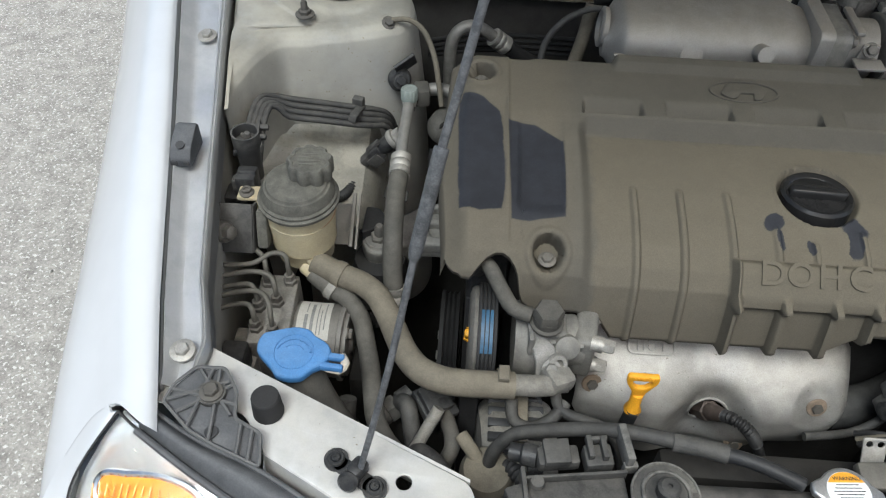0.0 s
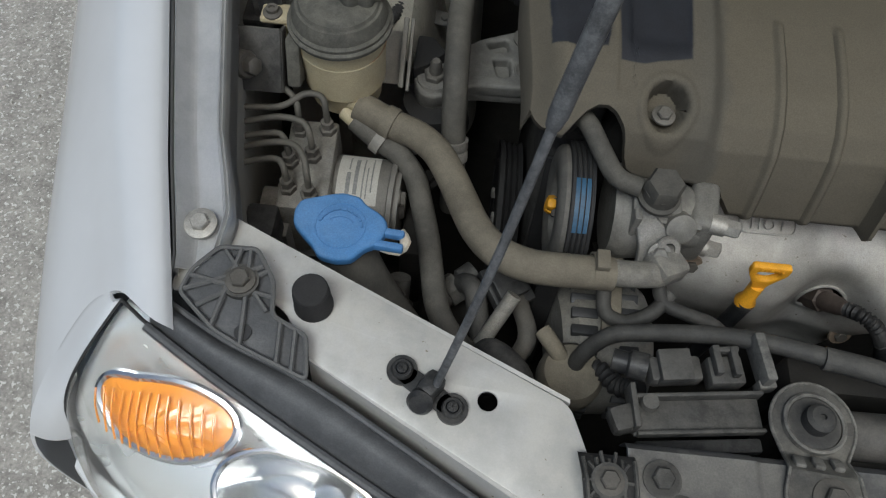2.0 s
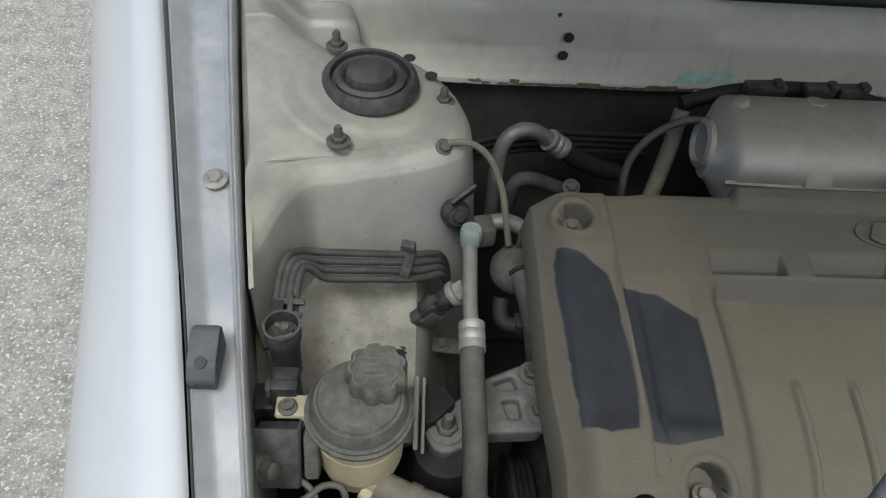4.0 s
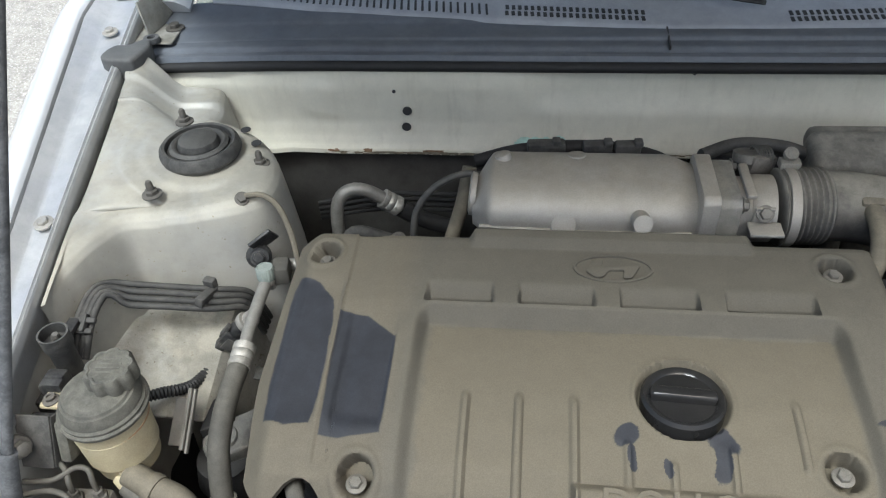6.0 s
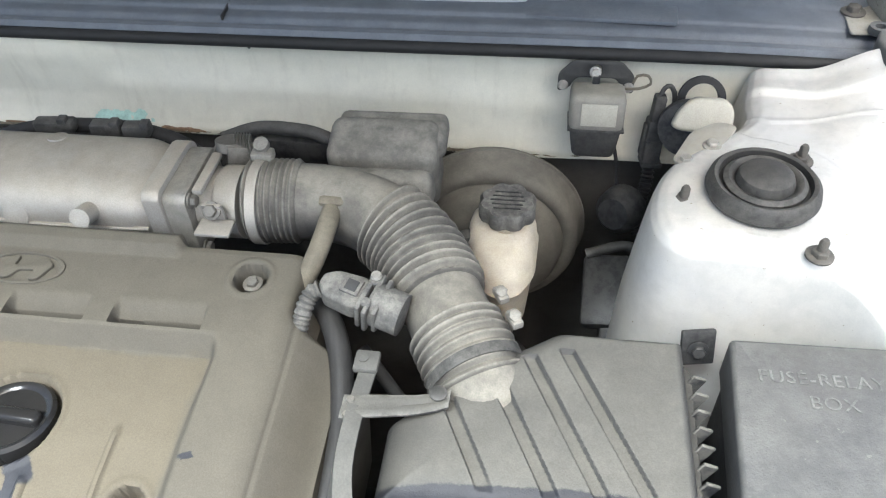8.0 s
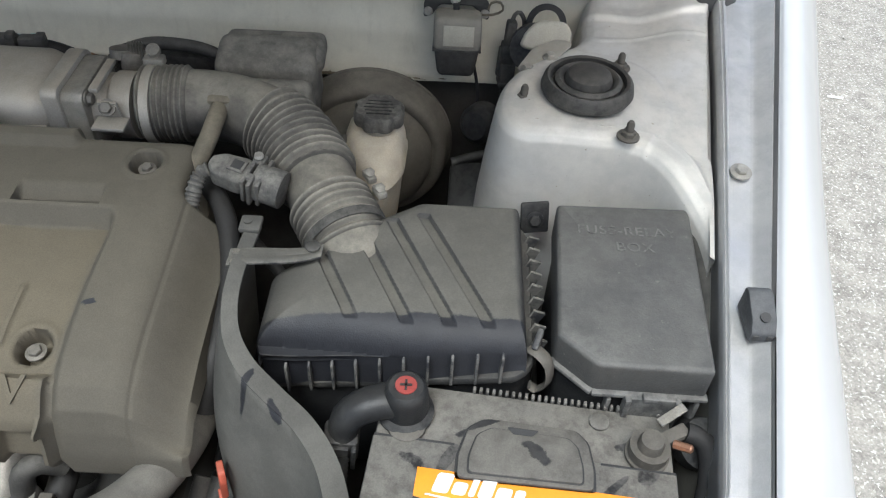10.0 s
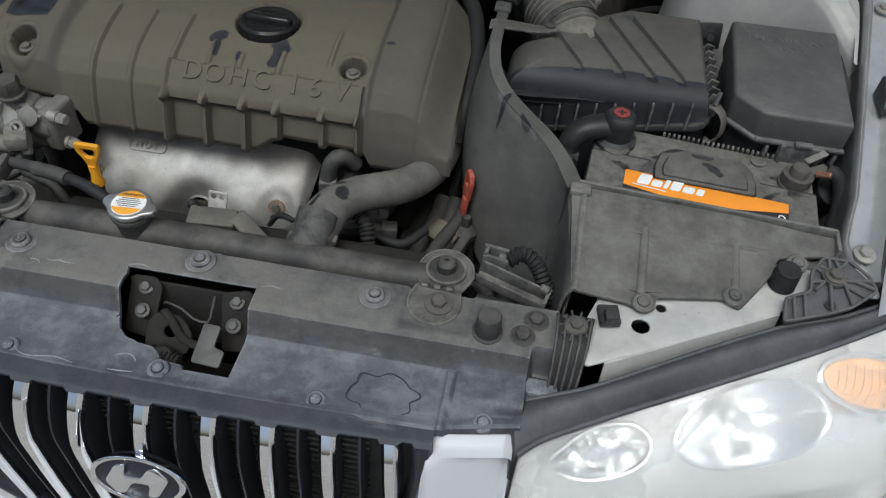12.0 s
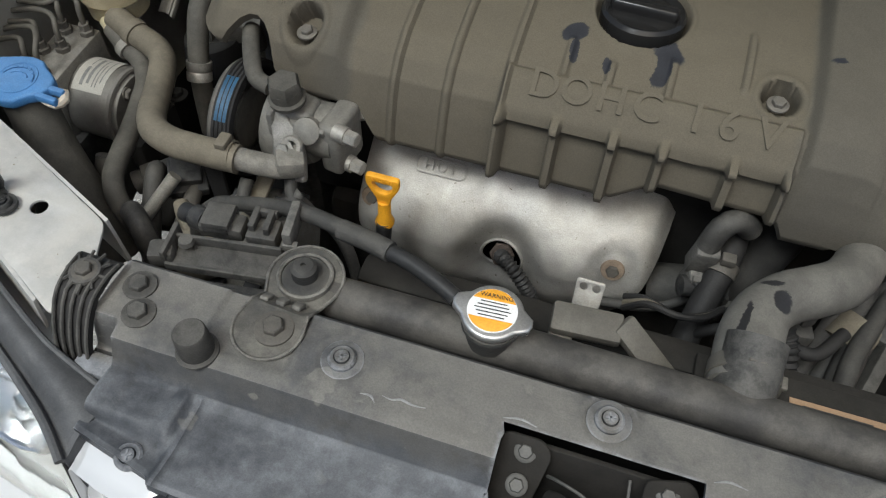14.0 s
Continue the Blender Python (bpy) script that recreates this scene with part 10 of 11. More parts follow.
single("motor_mount", join(box((-0.505, 0.470, 0.60), (0.02, 0.07, 0.10), (0, 0, 0), 0.004), hexbolt((-0.498, 0.515, 0.652), (0, 0, 1), 0.007, 1.6)), m_dark, "dark steel bracket below the brake unit", "bracket")

# ---- reservoir side box and relay bracket ----
sb = thing("side_bracket_box", "black steel bracket plate with a bolt on the inner wing", "bracket", at=(-0.64, 0.53, 0.74))
part("plate", box((-0.640, 0.534, 0.770), (0.036, 0.003, 0.054), (-27, 0, 0), 0.001), m_dusty, sb)
part("side_flange", box((-0.6225, 0.541, 0.765), (0.003, 0.016, 0.052), (-27, 0, 0), 0.001), m_dusty, sb)
part("rear_box", box((-0.640, 0.552, 0.750), (0.034, 0.026, 0.050), (0, 0, 0), 0.003), m_black, sb)
part("bolt", join(lathe([(0, 0), (0.0115, 0), (0.0115, 0.008), (0.0100, 0.010), (0, 0.010)], (-0.654, 0.527, 0.771), (0.85, -0.4, 0.35), 20), lathe([(0, 0.010), (0.0075, 0.010), (0.0075, 0.018), (0.006, 0.019), (0, 0.019)], (-0.654, 0.527, 0.771), (0.85, -0.4, 0.35), 6)), m_coverbolt, sb)
rl = thing("switch_cylinder", "dusty black switch cylinder on a bracket", "switch", at=(-0.637, 0.61, 0.76))
part("cup", lathe([(0, 0), (0.012, 0), (0.0125, 0.04), (0.0148, 0.046), (0.0150, 0.062), (0.0130, 0.062), (0.0125, 0.050), (0, 0.050)], (-0.640, 0.616, 0.770), (0, 0, 1), 28), m_dusty, rl)
part("stud", join(lathe([(0, 0), (0.0042, 0), (0.0042, 0.010), (0.003, 0.012), (0, 0.012)], (-0.640, 0.616, 0.819), (0.2, 0, 1), 6), box((-0.640, 0.611, 0.821), (0.018, 0.004, 0.005), (0, 0, 25), 0.001), box((-0.640, 0.621, 0.821), (0.016, 0.004, 0.005), (0, 0, -20), 0.001)), m_coverbolt, rl)
part("socket", box((-0.636, 0.590, 0.790), (0.020, 0.014, 0.024), (-12, 0, 0), 0.003), m_black, rl)
part("socket_tab", join(box((-0.636, 0.580, 0.772), (0.016, 0.010, 0.016), (-12, 0, 0), 0.002), box((-0.650, 0.586, 0.782), (0.006, 0.012, 0.022), (0, 0, 0), 0.002)), m_dusty, rl)
part("arm", join(box((-0.637, 0.588, 0.775), (0.022, 0.022, 0.05), (0, 0, 0), 0.003), box((-0.655, 0.590, 0.755), (0.020, 0.026, 0.030), (0, 0, 0), 0.003), box((-0.652, 0.640, 0.800), (0.012, 0.050, 0.006), (0, 0, 0), 0.001)), m_black, rl)
part("lead", corrugated([(-0.620, 0.595, 0.745), (-0.600, 0.620, 0.725), (-0.575, 0.640, 0.715), (-0.552, 0.665, 0.70), (-0.540, 0.700, 0.695)], 0.006, 0.004, 0.001), m_rubber, rl)

# ---- pipe bundle before the tower ----
for k in range(4):
    o = 0.0085 * k
    c = 0.0056 * k
    pts = [(-0.655 + c, 0.636, 0.770), (-0.655 + c, 0.672, 0.795), (-0.651 + c, 0.705 - 0.2 * o, 0.805 - 0.1 * o), (-0.640 + c, 0.722 - 0.75 * o, 0.800 - 0.2 * o), (-0.615, 0.729 - o, 0.792 - 0.25 * o), (-0.575, 0.739 - o, 0.781 - 0.25 * o), (-0.540, 0.749 - o, 0.770 - 0.25 * o), (-0.522, 0.760 - o, 0.760 - 0.2 * o), (-0.508, 0.772 - o, 0.745), (-0.500, 0.778 - o, 0.72), (-0.497, 0.785 - o, 0.69)]
    single("fuel_line", tube(pts, 0.0037, 10, 0.005), m_dusty, "dusty dark metal line in a clipped bundle", "pipe", "bundled lines")
single("line_clip", join(box((-0.541, 0.737, 0.7705), (0.010, 0.036, 0.012), (-14, 12, -14), 0.002), box((-0.541, 0.752, 0.776), (0.014, 0.010, 0.014), (0, 0, -14), 0.002)), m_dusty, "dusty plastic clip holding the lines", "clip", "line clips")
single("line_clip", join(box((-0.641, 0.664, 0.800), (0.024, 0.006, 0.006), (25, 0, 0), 0.0015), box((-0.641, 0.655, 0.793), (0.020, 0.006, 0.006), (25, 0, 0), 0.0015), box((-0.641, 0.661, 0.799), (0.005, 0.020, 0.008), (25, 0, 0), 0.0015)), m_dusty, "dusty plastic clip holding the lines", "clip", "line clips")

# ---- air conditioning pipe ----
m_darkalu = shader("dull_pipe_metal", (0.30, 0.29, 0.27), 0.42, metal=0.8, vary=0.2, scale=90, dust=0.5, dust_col=(0.13, 0.12, 0.095), up=0.4, bump=0.2)
ac = thing("air_conditioning_pipe", "dusty metal and rubber air conditioning pipe with service port", "pipe", at=(-0.48, 0.6, 0.65))
part("metal_pipe", tube([(-0.480, 0.768, 0.770), (-0.481, 0.735, 0.766), (-0.482, 0.700, 0.760), (-0.481, 0.672, 0.755)], 0.0072, 14), m_darkalu, ac)
part("service_port", lathe([(0, 0), (0.0100, 0), (0.0106, 0.002), (0.0108, 0.014), (0.0095, 0.0165), (0.0085, 0.0165), (0.008, 0.0155), (0, 0.0155)], (-0.480, 0.768, 0.772), (0, 0.1, 1), 60, 15, 0.06), shader("green_grey_cap", (0.20, 0.235, 0.215), 0.5, vary=0.2, dust=0.4, dust_col=(0.25, 0.25, 0.22)), ac, "grey-green service port cap")
part("port_collar", lathe([(0, 0), (0.0085, 0), (0.0092, 0.003), (0.0085, 0.006), (0, 0.006)], (-0.480, 0.766, 0.766), (0, 0.1, 1), 24), m_bolt, ac)
part("crimp", lathe([(0.007, 0), (0.0125, 0), (0.0125, 0.006), (0.0112, 0.008), (0.0125, 0.010), (0.0125, 0.016), (0.0112, 0.018), (0.0125, 0.020), (0.0125, 0.027), (0.007, 0.027)], (-0.481, 0.678, 0.756), (0, -1, -0.18), 24), m_bolt, ac, "crimped metal ferrule")
part("rubber_hose", tube([(-0.481, 0.660, 0.752), (-0.482, 0.625, 0.748), (-0.481, 0.593, 0.742), (-0.480, 0.568, 0.729), (-0.479, 0.552, 0.706), (-0.477, 0.538, 0.680), (-0.475, 0.530, 0.655), (-0.474, 0.522, 0.60)], 0.0112, 16), m_hosegrey, ac)
sw, sd = Vector((-0.485, 0.722, 0.756)), Vector((-0.74, -0.12, -0.66))
part("switch_boss", lathe([(0, 0), (0.0095, 0), (0.0095, 0.010), (0, 0.010)], sw, sd, 6), m_bolt, ac, "bright hex fitting")
part("switch_ring", lathe([(0, 0), (0.0125, 0), (0.0132, 0.002), (0.0132, 0.005), (0.0125, 0.007), (0, 0.007)], sw + sd * 0.010, sd, 24), m_stripgrey, ac)
plug = part("pressure_switch", join(lathe([(0, 0), (0.0105, 0), (0.0105, 0.012), (0.0090, 0.014), (0.0090, 0.020), (0, 0.020)], sw + sd * 0.017, sd, 20), box(sw + sd * 0.043, (0.020, 0.018, 0.020), (0, 42, 8), 0.003)), m_black, ac, "black pressure switch with its plug")
part("plug_catch", join(box(sw + sd * 0.040 + Vector((-0.005, -0.003, 0.010)), (0.020, 0.008, 0.004), (0, -48, 8), 0.001), box(sw + sd * 0.058, (0.012, 0.013, 0.016), (0, 42, 8), 0.002), box(sw + sd * 0.050 + Vector((0.006, -0.008, -0.002)), (0.016, 0.003, 0.018), (0, 42, 8), 0.001)), m_dusty, plug)
part("branch_pipe", tube([(-0.480, 0.770, 0.760), (-0.474, 0.790, 0.762), (-0.460, 0.800, 0.765), (-0.440, 0.802, 0.766), (-0.425, 0.80, 0.760)], 0.0085, 12), m_darkalu, ac)
part("bracket_block", box((-0.466, 0.782, 0.772), (0.020, 0.026, 0.024), (0, 0, 10), 0.004), m_hosegrey, ac)
part("lower_ferrule", lathe([(0.008, 0), (0.0135, 0), (0.0135, 0.008), (0.012, 0.010), (0.0135, 0.012), (0.0135, 0.020), (0.008, 0.020)], (-0.477, 0.540, 0.684), (0.05, -0.45, -0.9), 20), m_bolt, ac)
loop = thing("aluminium_loop_pipe", "bent aluminium pipe loop beside the bulkhead", "pipe", at=(-0.42, 0.94, 0.65))
part("loop", tube([(-0.437, 0.925, 0.650), (-0.438, 0.930, 0.720), (-0.434, 0.936, 0.757), (-0.418, 0.942, 0.772), (-0.398, 0.948, 0.768), (-0.376, 0.954, 0.750), (-0.352, 0.958, 0.730)], 0.0088, 14), m_darkalu, loop)
part("ferrule", lathe([(0.008, 0), (0.0135, 0), (0.0135, 0.005), (0.012, 0.007), (0.0135, 0.009), (0.0135, 0.014), (0.012, 0.016), (0.0135, 0.018), (0.0135, 0.026), (0.008, 0.026)], (-0.378, 0.953, 0.752), (0.72, 0.15, -0.6), 20), m_bolt, loop)
part("hose", tube([(-0.356, 0.957, 0.733), (-0.335, 0.962, 0.715), (-0.31, 0.967, 0.70), (-0.28, 0.97, 0.69)], 0.0115, 14), m_rubber, loop)
part("second_pipe", tube([(-0.425, 0.905, 0.66), (-0.420, 0.908, 0.715), (-0.405, 0.910, 0.728), (-0.375, 0.915, 0.715), (-0.35, 0.92, 0.70)], 0.009, 12), m_dusty, loop)
part("pipe_bolt", hexbolt((-0.352, 0.905, 0.722), (0, -0.4, 0.9), 0.007, 1.5), m_darkbolt, loop)
for k in range(4):
    single("bulkhead_line", tube([(-0.47, 0.96, 0.735 - 0.008 * k), (-0.40, 0.985, 0.735 - 0.009 * k), (-0.32, 0.995, 0.730 - 0.009 * k), (-0.24, 1.0, 0.725 - 0.009 * k)], 0.0035, 8), m_rubber, "thin dark line along the bulkhead", "pipe", "bulkhead lines")
single("cable_arc", tube([(-0.238, 0.872, 0.850), (-0.262, 0.872, 0.850), (-0.292, 0.866, 0.836), (-0.313, 0.855, 0.812), (-0.318, 0.842, 0.785), (-0.315, 0.83, 0.755)], 0.0042, 10), m_dusty, "dusty cable arching from the intake plenum", "cable")
single("stay_tube", tube([(-0.255, 0.905, 0.838), (-0.263, 0.885, 0.80), (-0.275, 0.862, 0.765), (-0.285, 0.845, 0.735)], 0.0088, 12), m_tan, "dusty rubber tube behind the engine cover", "hose")
bk = thing("rear_wiring", "dusty wiring and connectors behind the intake plenum", "wiring", at=(-0.1, 0.93, 0.80))
part("loom", tube([(-0.25, 0.925, 0.832), (-0.20, 0.935, 0.842), (-0.14, 0.940, 0.846), (-0.08, 0.940, 0.844), (-0.03, 0.935, 0.834), (0.0, 0.93, 0.81)], 0.0085, 12), m_rubber, bk)
for x, w in ((-0.165, 0.045), (-0.105, 0.034), (-0.070, 0.030)):
    part("connector", join(box((x, 0.928, 0.854), (w, 0.016, 0.014), (0, 0, 4), 0.003), box((x + 0.012, 0.926, 0.862), (0.010, 0.012, 0.008), (0, 0, 4), 0.002)), m_dusty, bk)
part("gasket_edge", tube([(0.02, 0.94, 0.838), (0.06, 0.952, 0.846), (0.11, 0.955, 0.842), (0.14, 0.95, 0.835)], 0.008, 10), m_dusty, bk)
part("rear_pipe", box((0.08, 0.965, 0.812), (0.12, 0.02, 0.03), (0, 0, 0), 0.006), m_black, bk)
gs = thing("earth_lead", "thin lead bolted to the suspension tower", "earth lead", at=(-0.508, 0.82, 0.84))
part("lug", hexbolt((-0.510, 0.822, 0.845), (0.3, -0.5, 0.8), 0.006, 1.4), m_darkbolt, gs)
part("lead", tube([(-0.506, 0.824, 0.848), (-0.485, 0.823, 0.850), (-0.466, 0.815, 0.840), (-0.452, 0.800, 0.815), (-0.445, 0.786, 0.785), (-0.440, 0.775, 0.76)], 0.0034, 8), m_tan, gs)
single("tower_grommet", join(lathe([(0, 0), (0.014, 0), (0.015, 0.008), (0.011, 0.014), (0, 0.014)], (-0.497, 0.800, 0.780), (0.35, -0.8, 0.4), 24), hexbolt((-0.4925, 0.788, 0.786), (0.35, -0.8, 0.4), 0.0065, 1.3), box((-0.488, 0.802, 0.800), (0.030, 0.004, 0.030), (30, -25, 30), 0.001)), m_black, "black bracket and bolt on the tower side", "bracket")

# ---- engine mount ----
em = thing("engine_mount", "dusty cast aluminium engine mount", "engine mount", at=(-0.45, 0.64, 0.62))
mo = [(-0.522, 0.604), (-0.516, 0.622), (-0.500, 0.634), (-0.484, 0.643), (-0.463, 0.664), (-0.424, 0.683), (-0.406, 0.684), (-0.398, 0.668), (-0.403, 0.655), (-0.403, 0.645), (-0.396, 0.627), (-0.408, 0.611), (-0.464, 0.606), (-0.476, 0.596), (-0.500, 0.584), (-0.514, 0.588)]
mo = [(a + 0.455, b - 0.635) for a, b in mo]
mm = pose(-0.455, 0.635, 0.6855, 3, 4, 0)
POCKETS = ([(-0.455, 0.660), (-0.434, 0.669), (-0.430, 0.655), (-0.449, 0.652)], [(-0.447, 0.641), (-0.430, 0.644), (-0.428, 0.624), (-0.441, 0.622)])
ho = [rounded([(a + 0.455, b - 0.635) for a, b in p], 0.004) for p in POCKETS]
part("casting", plate(rounded(mo[::-1], 0.007), 0.016, mm, ho, 0.0035, 3), m_mountalu, em)
part("web", plate(rounded([(a * 0.97, b * 0.95) for a, b in mo][::-1], 0.007), 0.016, mm @ pose(0, 0, -0.011), [], 0.003), m_mountalu, em)
part("collar", lathe([(0.008, 0), (0.0165, 0), (0.0180, 0.002), (0.0165, 0.005), (0.0125, 0.006), (0.008, 0.005)], (-0.5013, 0.608, 0.6845), (0, 0, 1), 32), m_mountalu, em)
part("collar", lathe([(0.005, 0), (0.0125, 0), (0.0135, 0.002), (0.0125, 0.004), (0.005, 0.004)], (-0.4125, 0.629, 0.683), (0, 0, 1), 28), m_mountalu, em)
for x, y, r in ((-0.5013, 0.608, 0.0105), (-0.4155, 0.671, 0.0085), (-0.4120, 0.629, 0.0080)):
    part("mount_nut", studnut((x, y, 0.687), (0.05, -0.05, 1), r), m_coverbolt, em)
part("bush_ring", lathe([(0.006, 0), (0.010, 0), (0.011, 0.002), (0.010, 0.004), (0.006, 0.004)], (-0.4035, 0.651, 0.683), (0.1, 0, 1), 24), m_mountalu, em)
part("rubber_pad", plate(rounded([(-0.521, 0.650), (-0.505, 0.648), (-0.492, 0.630), (-0.508, 0.612), (-0.522, 0.604)][::-1], 0.004), 0.030, pose(0, 0, 0.700), [], 0.002), m_rubber, em)
part("cushion", lathe([(0, 0), (0.030, 0), (0.036, 0.02), (0.030, 0.05), (0, 0.05)], (-0.500, 0.600, 0.615), (0, 0, 1), 32), m_rubber, em)
wo = thing("water_outlet", "dusty outlet bend and hose behind the engine mount", "hose", at=(-0.43, 0.74, 0.66))
part("bend", lathe([(0, 0), (0.024, 0.002), (0.0265, 0.010), (0.0240, 0.022), (0.0165, 0.029), (0.012, 0.030), (0, 0.029)], (-0.434, 0.765, 0.724), (0.25, -0.10, 0.9), 36), m_hosegrey, wo)
part("outlet_ring", lathe([(0.010, 0), (0.0150, 0), (0.0150, 0.004), (0.010, 0.004)], (-0.428, 0.752, 0.744), (0.25, -0.95, -0.1), 24), m_dark, wo)
part("hose", tube([(-0.428, 0.752, 0.744), (-0.422, 0.735, 0.740), (-0.415, 0.716, 0.724), (-0.408, 0.703, 0.695), (-0.400, 0.695, 0.65)], 0.0130, 16), m_hosegrey, wo)
part("elbow", join(tube([(-0.444, 0.742, 0.716), (-0.445, 0.730, 0.705), (-0.438, 0.722, 0.699), (-0.412, 0.720, 0.698)], 0.0082, 12), box((-0.424, 0.722, 0.698), (0.014, 0.019, 0.019), (0, 0, 0), 0.003)), m_rubber, wo)
single("tower_tab", join(box((-0.496, 0.735, 0.640), (0.032, 0.018, 0.003), (8, 10, 0), 0.001), hexbolt((-0.500, 0.735, 0.642), (-0.1, -0.1, 1), 0.0055, 1.5)), m_dusty, "small dusty bracket tab bolted to the inner wing", "bracket")

# ---- oil dipstick ----
od = thing("oil_dipstick", "yellow plastic oil dipstick handle", "dipstick", at=(-0.22, 0.41, 0.6))
dm = pose(-0.2195, 0.4095, 0.692, 90, 0, 0) @ Matrix.Diagonal((0.86, 0.92, 0.9, 1))
part("handle", plate(rounded([(-0.006, 0), (-0.008, 0.012), (-0.018, 0.030), (-0.018, 0.042), (0.018, 0.042), (0.018, 0.030), (0.008, 0.012), (0.006, 0)], 0.004), 0.007, dm, [rounded([(-0.010, 0.026), (-0.011, 0.034), (0.011, 0.034), (0.010, 0.026), (0.004, 0.020), (-0.004, 0.020)], 0.003)], 0.0018), m_yellow, od)
part("embossed_word", lettering("ENGINE", 0.0062, dm @ pose(0, 0.0385, 0.0003), 0.0003, 1.05), m_yellow, od, "raised word ENGINE")
part("stem", lathe([(0, 0), (0.008, 0), (0.009, 0.004), (0.006, 0.012), (0.006, 0.030), (0, 0.030)], (-0.2195, 0.4105, 0.668), (0, 0.06, 1), 20), m_yellow, od)
part("guide_tube", tube([(-0.2195, 0.409, 0.674), (-0.222, 0.408, 0.64), (-0.227, 0.406, 0.60), (-0.232, 0.405, 0.54)], 0.0075, 12), m_black, od)

# ---- bonnet prop ----
# Pale speckle; part of it stands in for glossy reflections along the rod.
m_grip = shader("speckled_grip_rubber", (0.030, 0.032, 0.036), 0.32, vary=0.4, scale=60, dust=0.5, dust_col=(0.20, 0.205, 0.21), dust_scale=90, mottle=0.2, up=0.35, bump=0.3, bump_scale=200)
prop = thing("bonnet_prop", "black steel bonnet prop rod with a foam grip", "prop rod", at=(-0.472, 0.266, 0.78))
foot = Vector((-0.471, 0.265, 0.792))
knee = Vector((-0.4195, 0.331, 1.060))
way = Vector((0.233, 0.342, 1.0))
top = knee + way * 0.46
sleeve_low = Vector((-0.431, 0.3165, 1.000))
part("lower_rod", tube([foot, foot.lerp(sleeve_low, 0.5) + Vector((0.002, 0, 0)), sleeve_low], 0.0026, 12), m_grip, prop)
part("upper_rod", tube([knee, knee.lerp(top, 0.5), top], 0.0028, 12), m_grip, prop)
part("foam_grip", tube([sleeve_low - Vector((0.002, 0.003, 0.010)), sleeve_low.lerp(knee, 0.3), knee, knee + way * 0.006], lambda t: 0.0034 if t < 0.05 else (0.0047 if t < 0.93 else 0.0040), 16), m_grip, prop, "grey rubber grip sleeve")
part("socket", join(box((-0.4735, 0.267, 0.789), (0.013, 0.017, 0.016), (0, 0, -35), 0.004), lathe([(0, 0), (0.0075, 0), (0.0085, 0.007), (0.006, 0.010), (0, 0.010)], (-0.478, 0.260, 0.786), (-0.2, -0.7, 0.6), 20)), m_black, prop)
part("base_plate", join(lathe([(0, 0), (0.010, 0), (0.010, 0.003), (0, 0.003)], (-0.493, 0.279, 0.7765), (0, 0, 1), 24), lathe([(0, 0), (0.010, 0), (0.010, 0.003), (0, 0.003)], (-0.459, 0.257, 0.7765), (0, 0, 1), 24), box((-0.477, 0.268, 0.778), (0.036, 0.014, 0.003), (0, 0, -32), 0.001)), m_black, prop)
for x, y in ((-0.493, 0.279), (-0.459, 0.257)):
    part("base_screw", pushpin((x, y, 0.7805), (0, 0, 1), 0.0070), m_black, prop)

# ---- low clutter on the left ----
clut = [([(-0.50, 0.36, 0.62), (-0.495, 0.33, 0.66), (-0.485, 0.31, 0.67)], 0.014, m_dark, "hose"), ([(-0.47, 0.42, 0.62), (-0.45, 0.40, 0.67), (-0.44, 0.37, 0.66), (-0.43, 0.33, 0.62)], 0.009, m_dusty, "hose"), ([(-0.42, 0.34, 0.62), (-0.40, 0.36, 0.66), (-0.41, 0.40, 0.66)], 0.008, m_darkbolt, "pipe"), ([(-0.40, 0.31, 0.66), (-0.41, 0.32, 0.69), (-0.43, 0.335, 0.69), (-0.44, 0.34, 0.66)], 0.010, m_dusty, "hose")]
for pts, r, mt, kind in clut:
    single("lower_" + kind, tube(pts, r, 12), mt, "dusty " + kind + " low beside the radiator", kind, "lower hoses")
dr = thing("receiver_fittings", "ribbed hose fittings low beside the washer neck", "hose fitting", at=(-0.49, 0.35, 0.60))
part("ferrule", lathe([(0, 0), (0.014, 0), (0.014, 0.010), (0.011, 0.012), (0.014, 0.014), (0.014, 0.024), (0.010, 0.026), (0.009, 0.05), (0, 0.05)], (-0.512, 0.375, 0.625), (0.05, 0.55, 0.8), 20), m_dusty, dr)
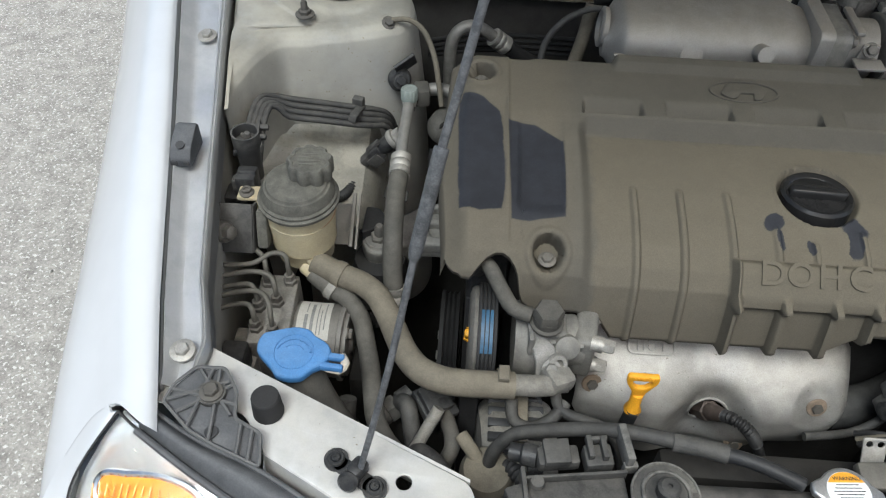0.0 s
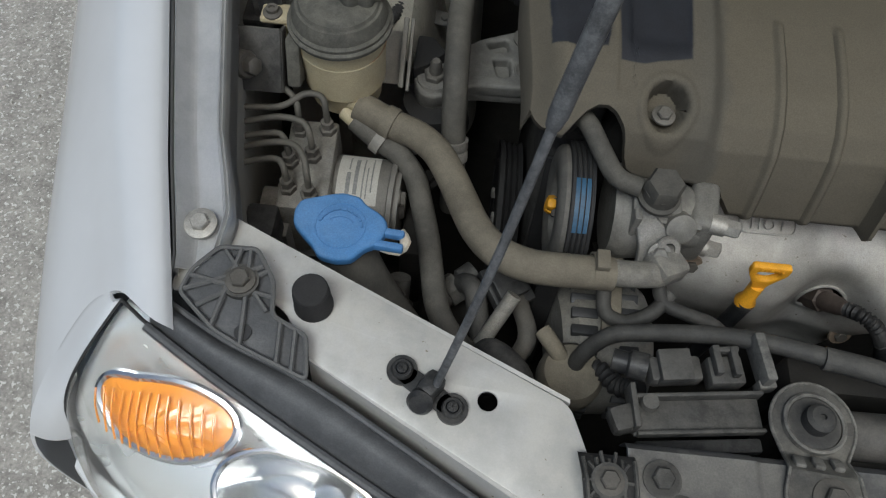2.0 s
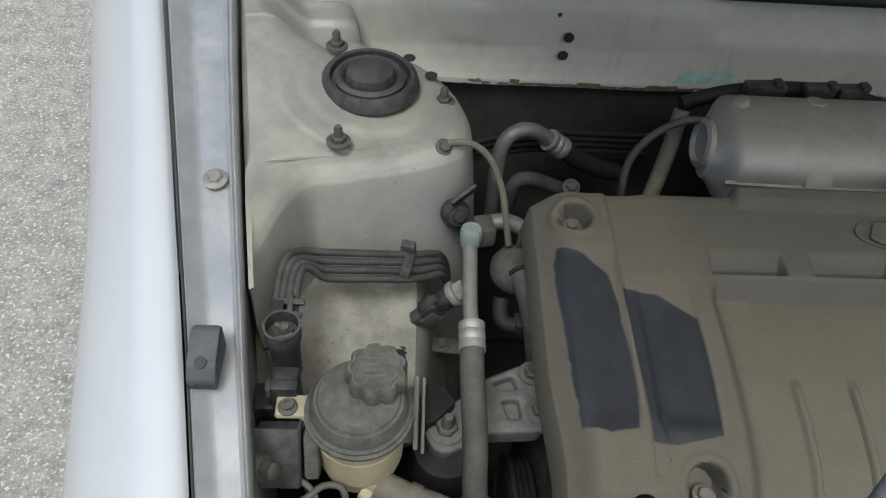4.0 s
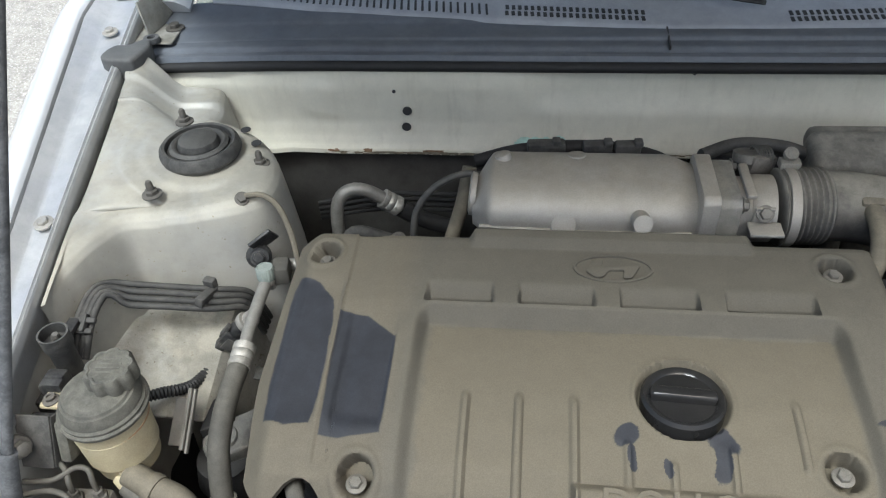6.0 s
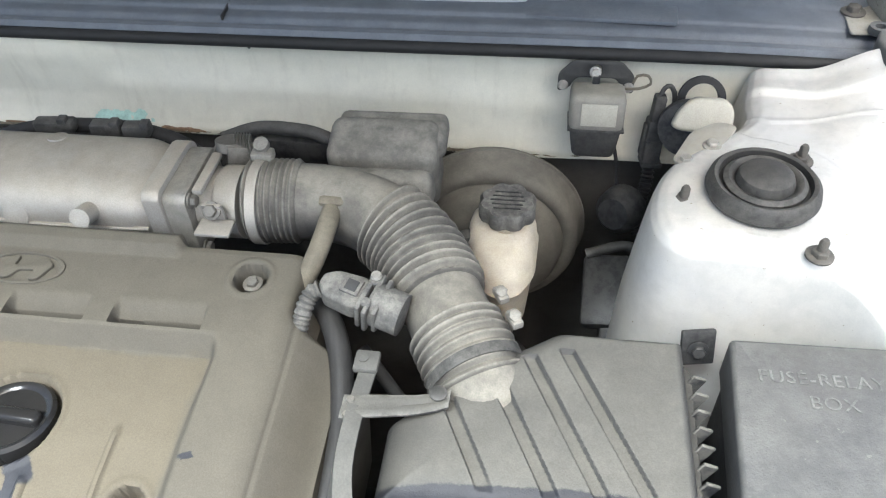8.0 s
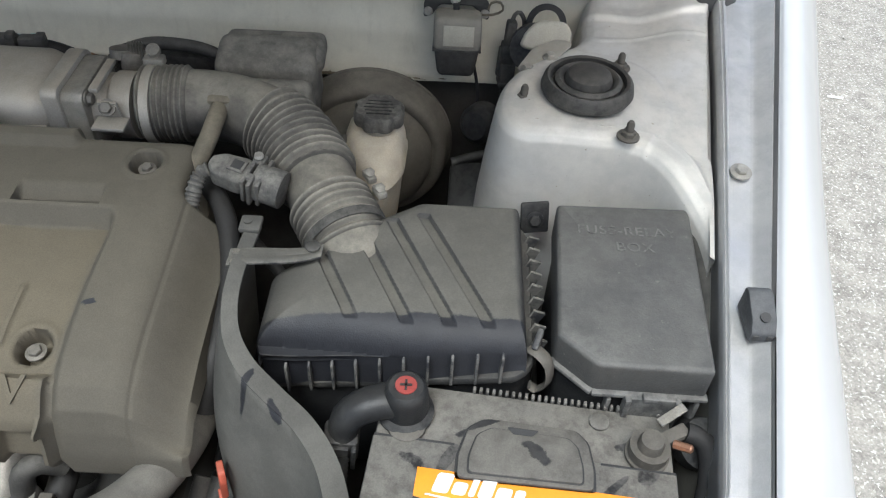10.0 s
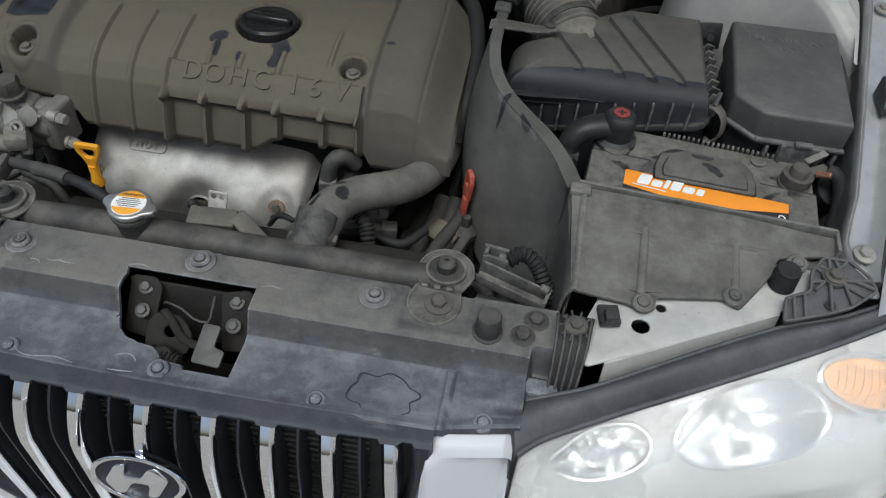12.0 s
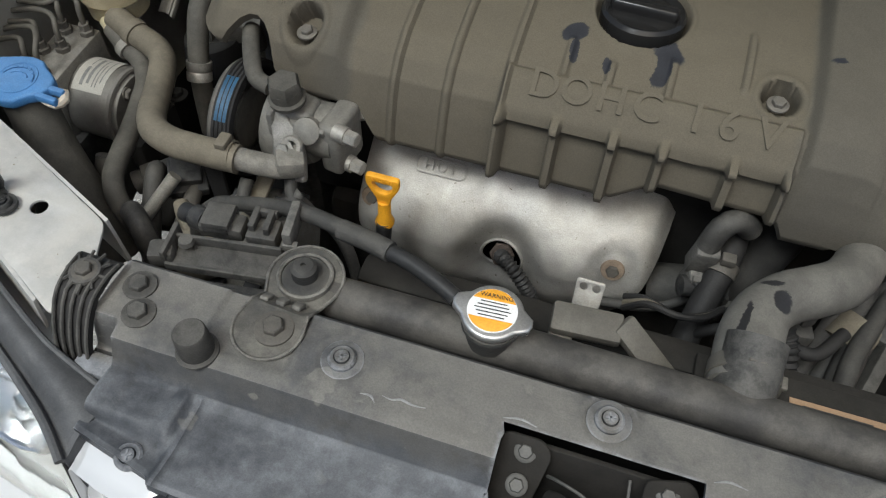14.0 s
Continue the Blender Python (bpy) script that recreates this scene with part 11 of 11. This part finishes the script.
part("bracket", box((-0.455, 0.40, 0.615), (0.05, 0.06, 0.012), (0, 0, 10), 0.003), m_dark, dr)
part("rod", tube([(-0.440, 0.350, 0.655), (-0.415, 0.385, 0.690)], 0.0065, 10, smooth=False), m_alu, dr)
part("side_union", join(lathe([(0, 0), (0.012, 0), (0.012, 0.010), (0.010, 0.012), (0.010, 0.026), (0.0125, 0.028), (0.0125, 0.042), (0, 0.044)], (-0.478, 0.395, 0.645), (0.75, 0.62, 0.15), 16), lathe([(0, 0), (0.0145, 0), (0.0145, 0.012), (0, 0.012)], (-0.470, 0.402, 0.647), (0.75, 0.62, 0.15), 6)), m_dusty, dr)
part("relay_block", join(box((-0.420, 0.405, 0.665), (0.036, 0.040, 0.012), (12, 6, 34), 0.002), box((-0.420, 0.405, 0.674), (0.028, 0.030, 0.010), (12, 6, 34), 0.002)), m_black, dr)

# ---- loose stones and a stub on the ground ----
single("cigarette_stub", tube([(1.575, 2.165, GROUND + 0.004), (1.62, 2.158, GROUND + 0.004)], 0.004, 10, smooth=False), m_clearwhite, "white cigarette stub on the asphalt", "cigarette stub")
rng = random.Random(5)
bm = bmesh.new()
for _ in range(5200):
    s = rng.choice((-1, 1))
    x, y = s * (0.80 + 1.9 * rng.random()), -0.6 + 4.0 * rng.random()
    r = 0.0025 + 0.0045 * rng.random() ** 3
    m = pose(x, y, GROUND + r * 0.25, rng.uniform(0, 40), rng.uniform(0, 40), rng.uniform(0, 360)) @ Matrix.Diagonal((r * rng.uniform(0.8, 1.6), r, r * 0.7, 1))
    vs = [bm.verts.new(m @ Vector(p)) for p in ((1, 0, 0), (-1, 0, 0), (0, 1, 0), (0, -1, 0), (0, 0, 1), (0, 0, -1))]
    for a, b, c in ((0, 2, 4), (2, 1, 4), (1, 3, 4), (3, 0, 4), (2, 0, 5), (1, 2, 5), (3, 1, 5), (0, 3, 5)):
        bm.faces.new((vs[a], vs[b], vs[c]))
single("gravel", bm, m_stone, "pale aggregate stones in the asphalt surface", "gravel", kind="stuff")
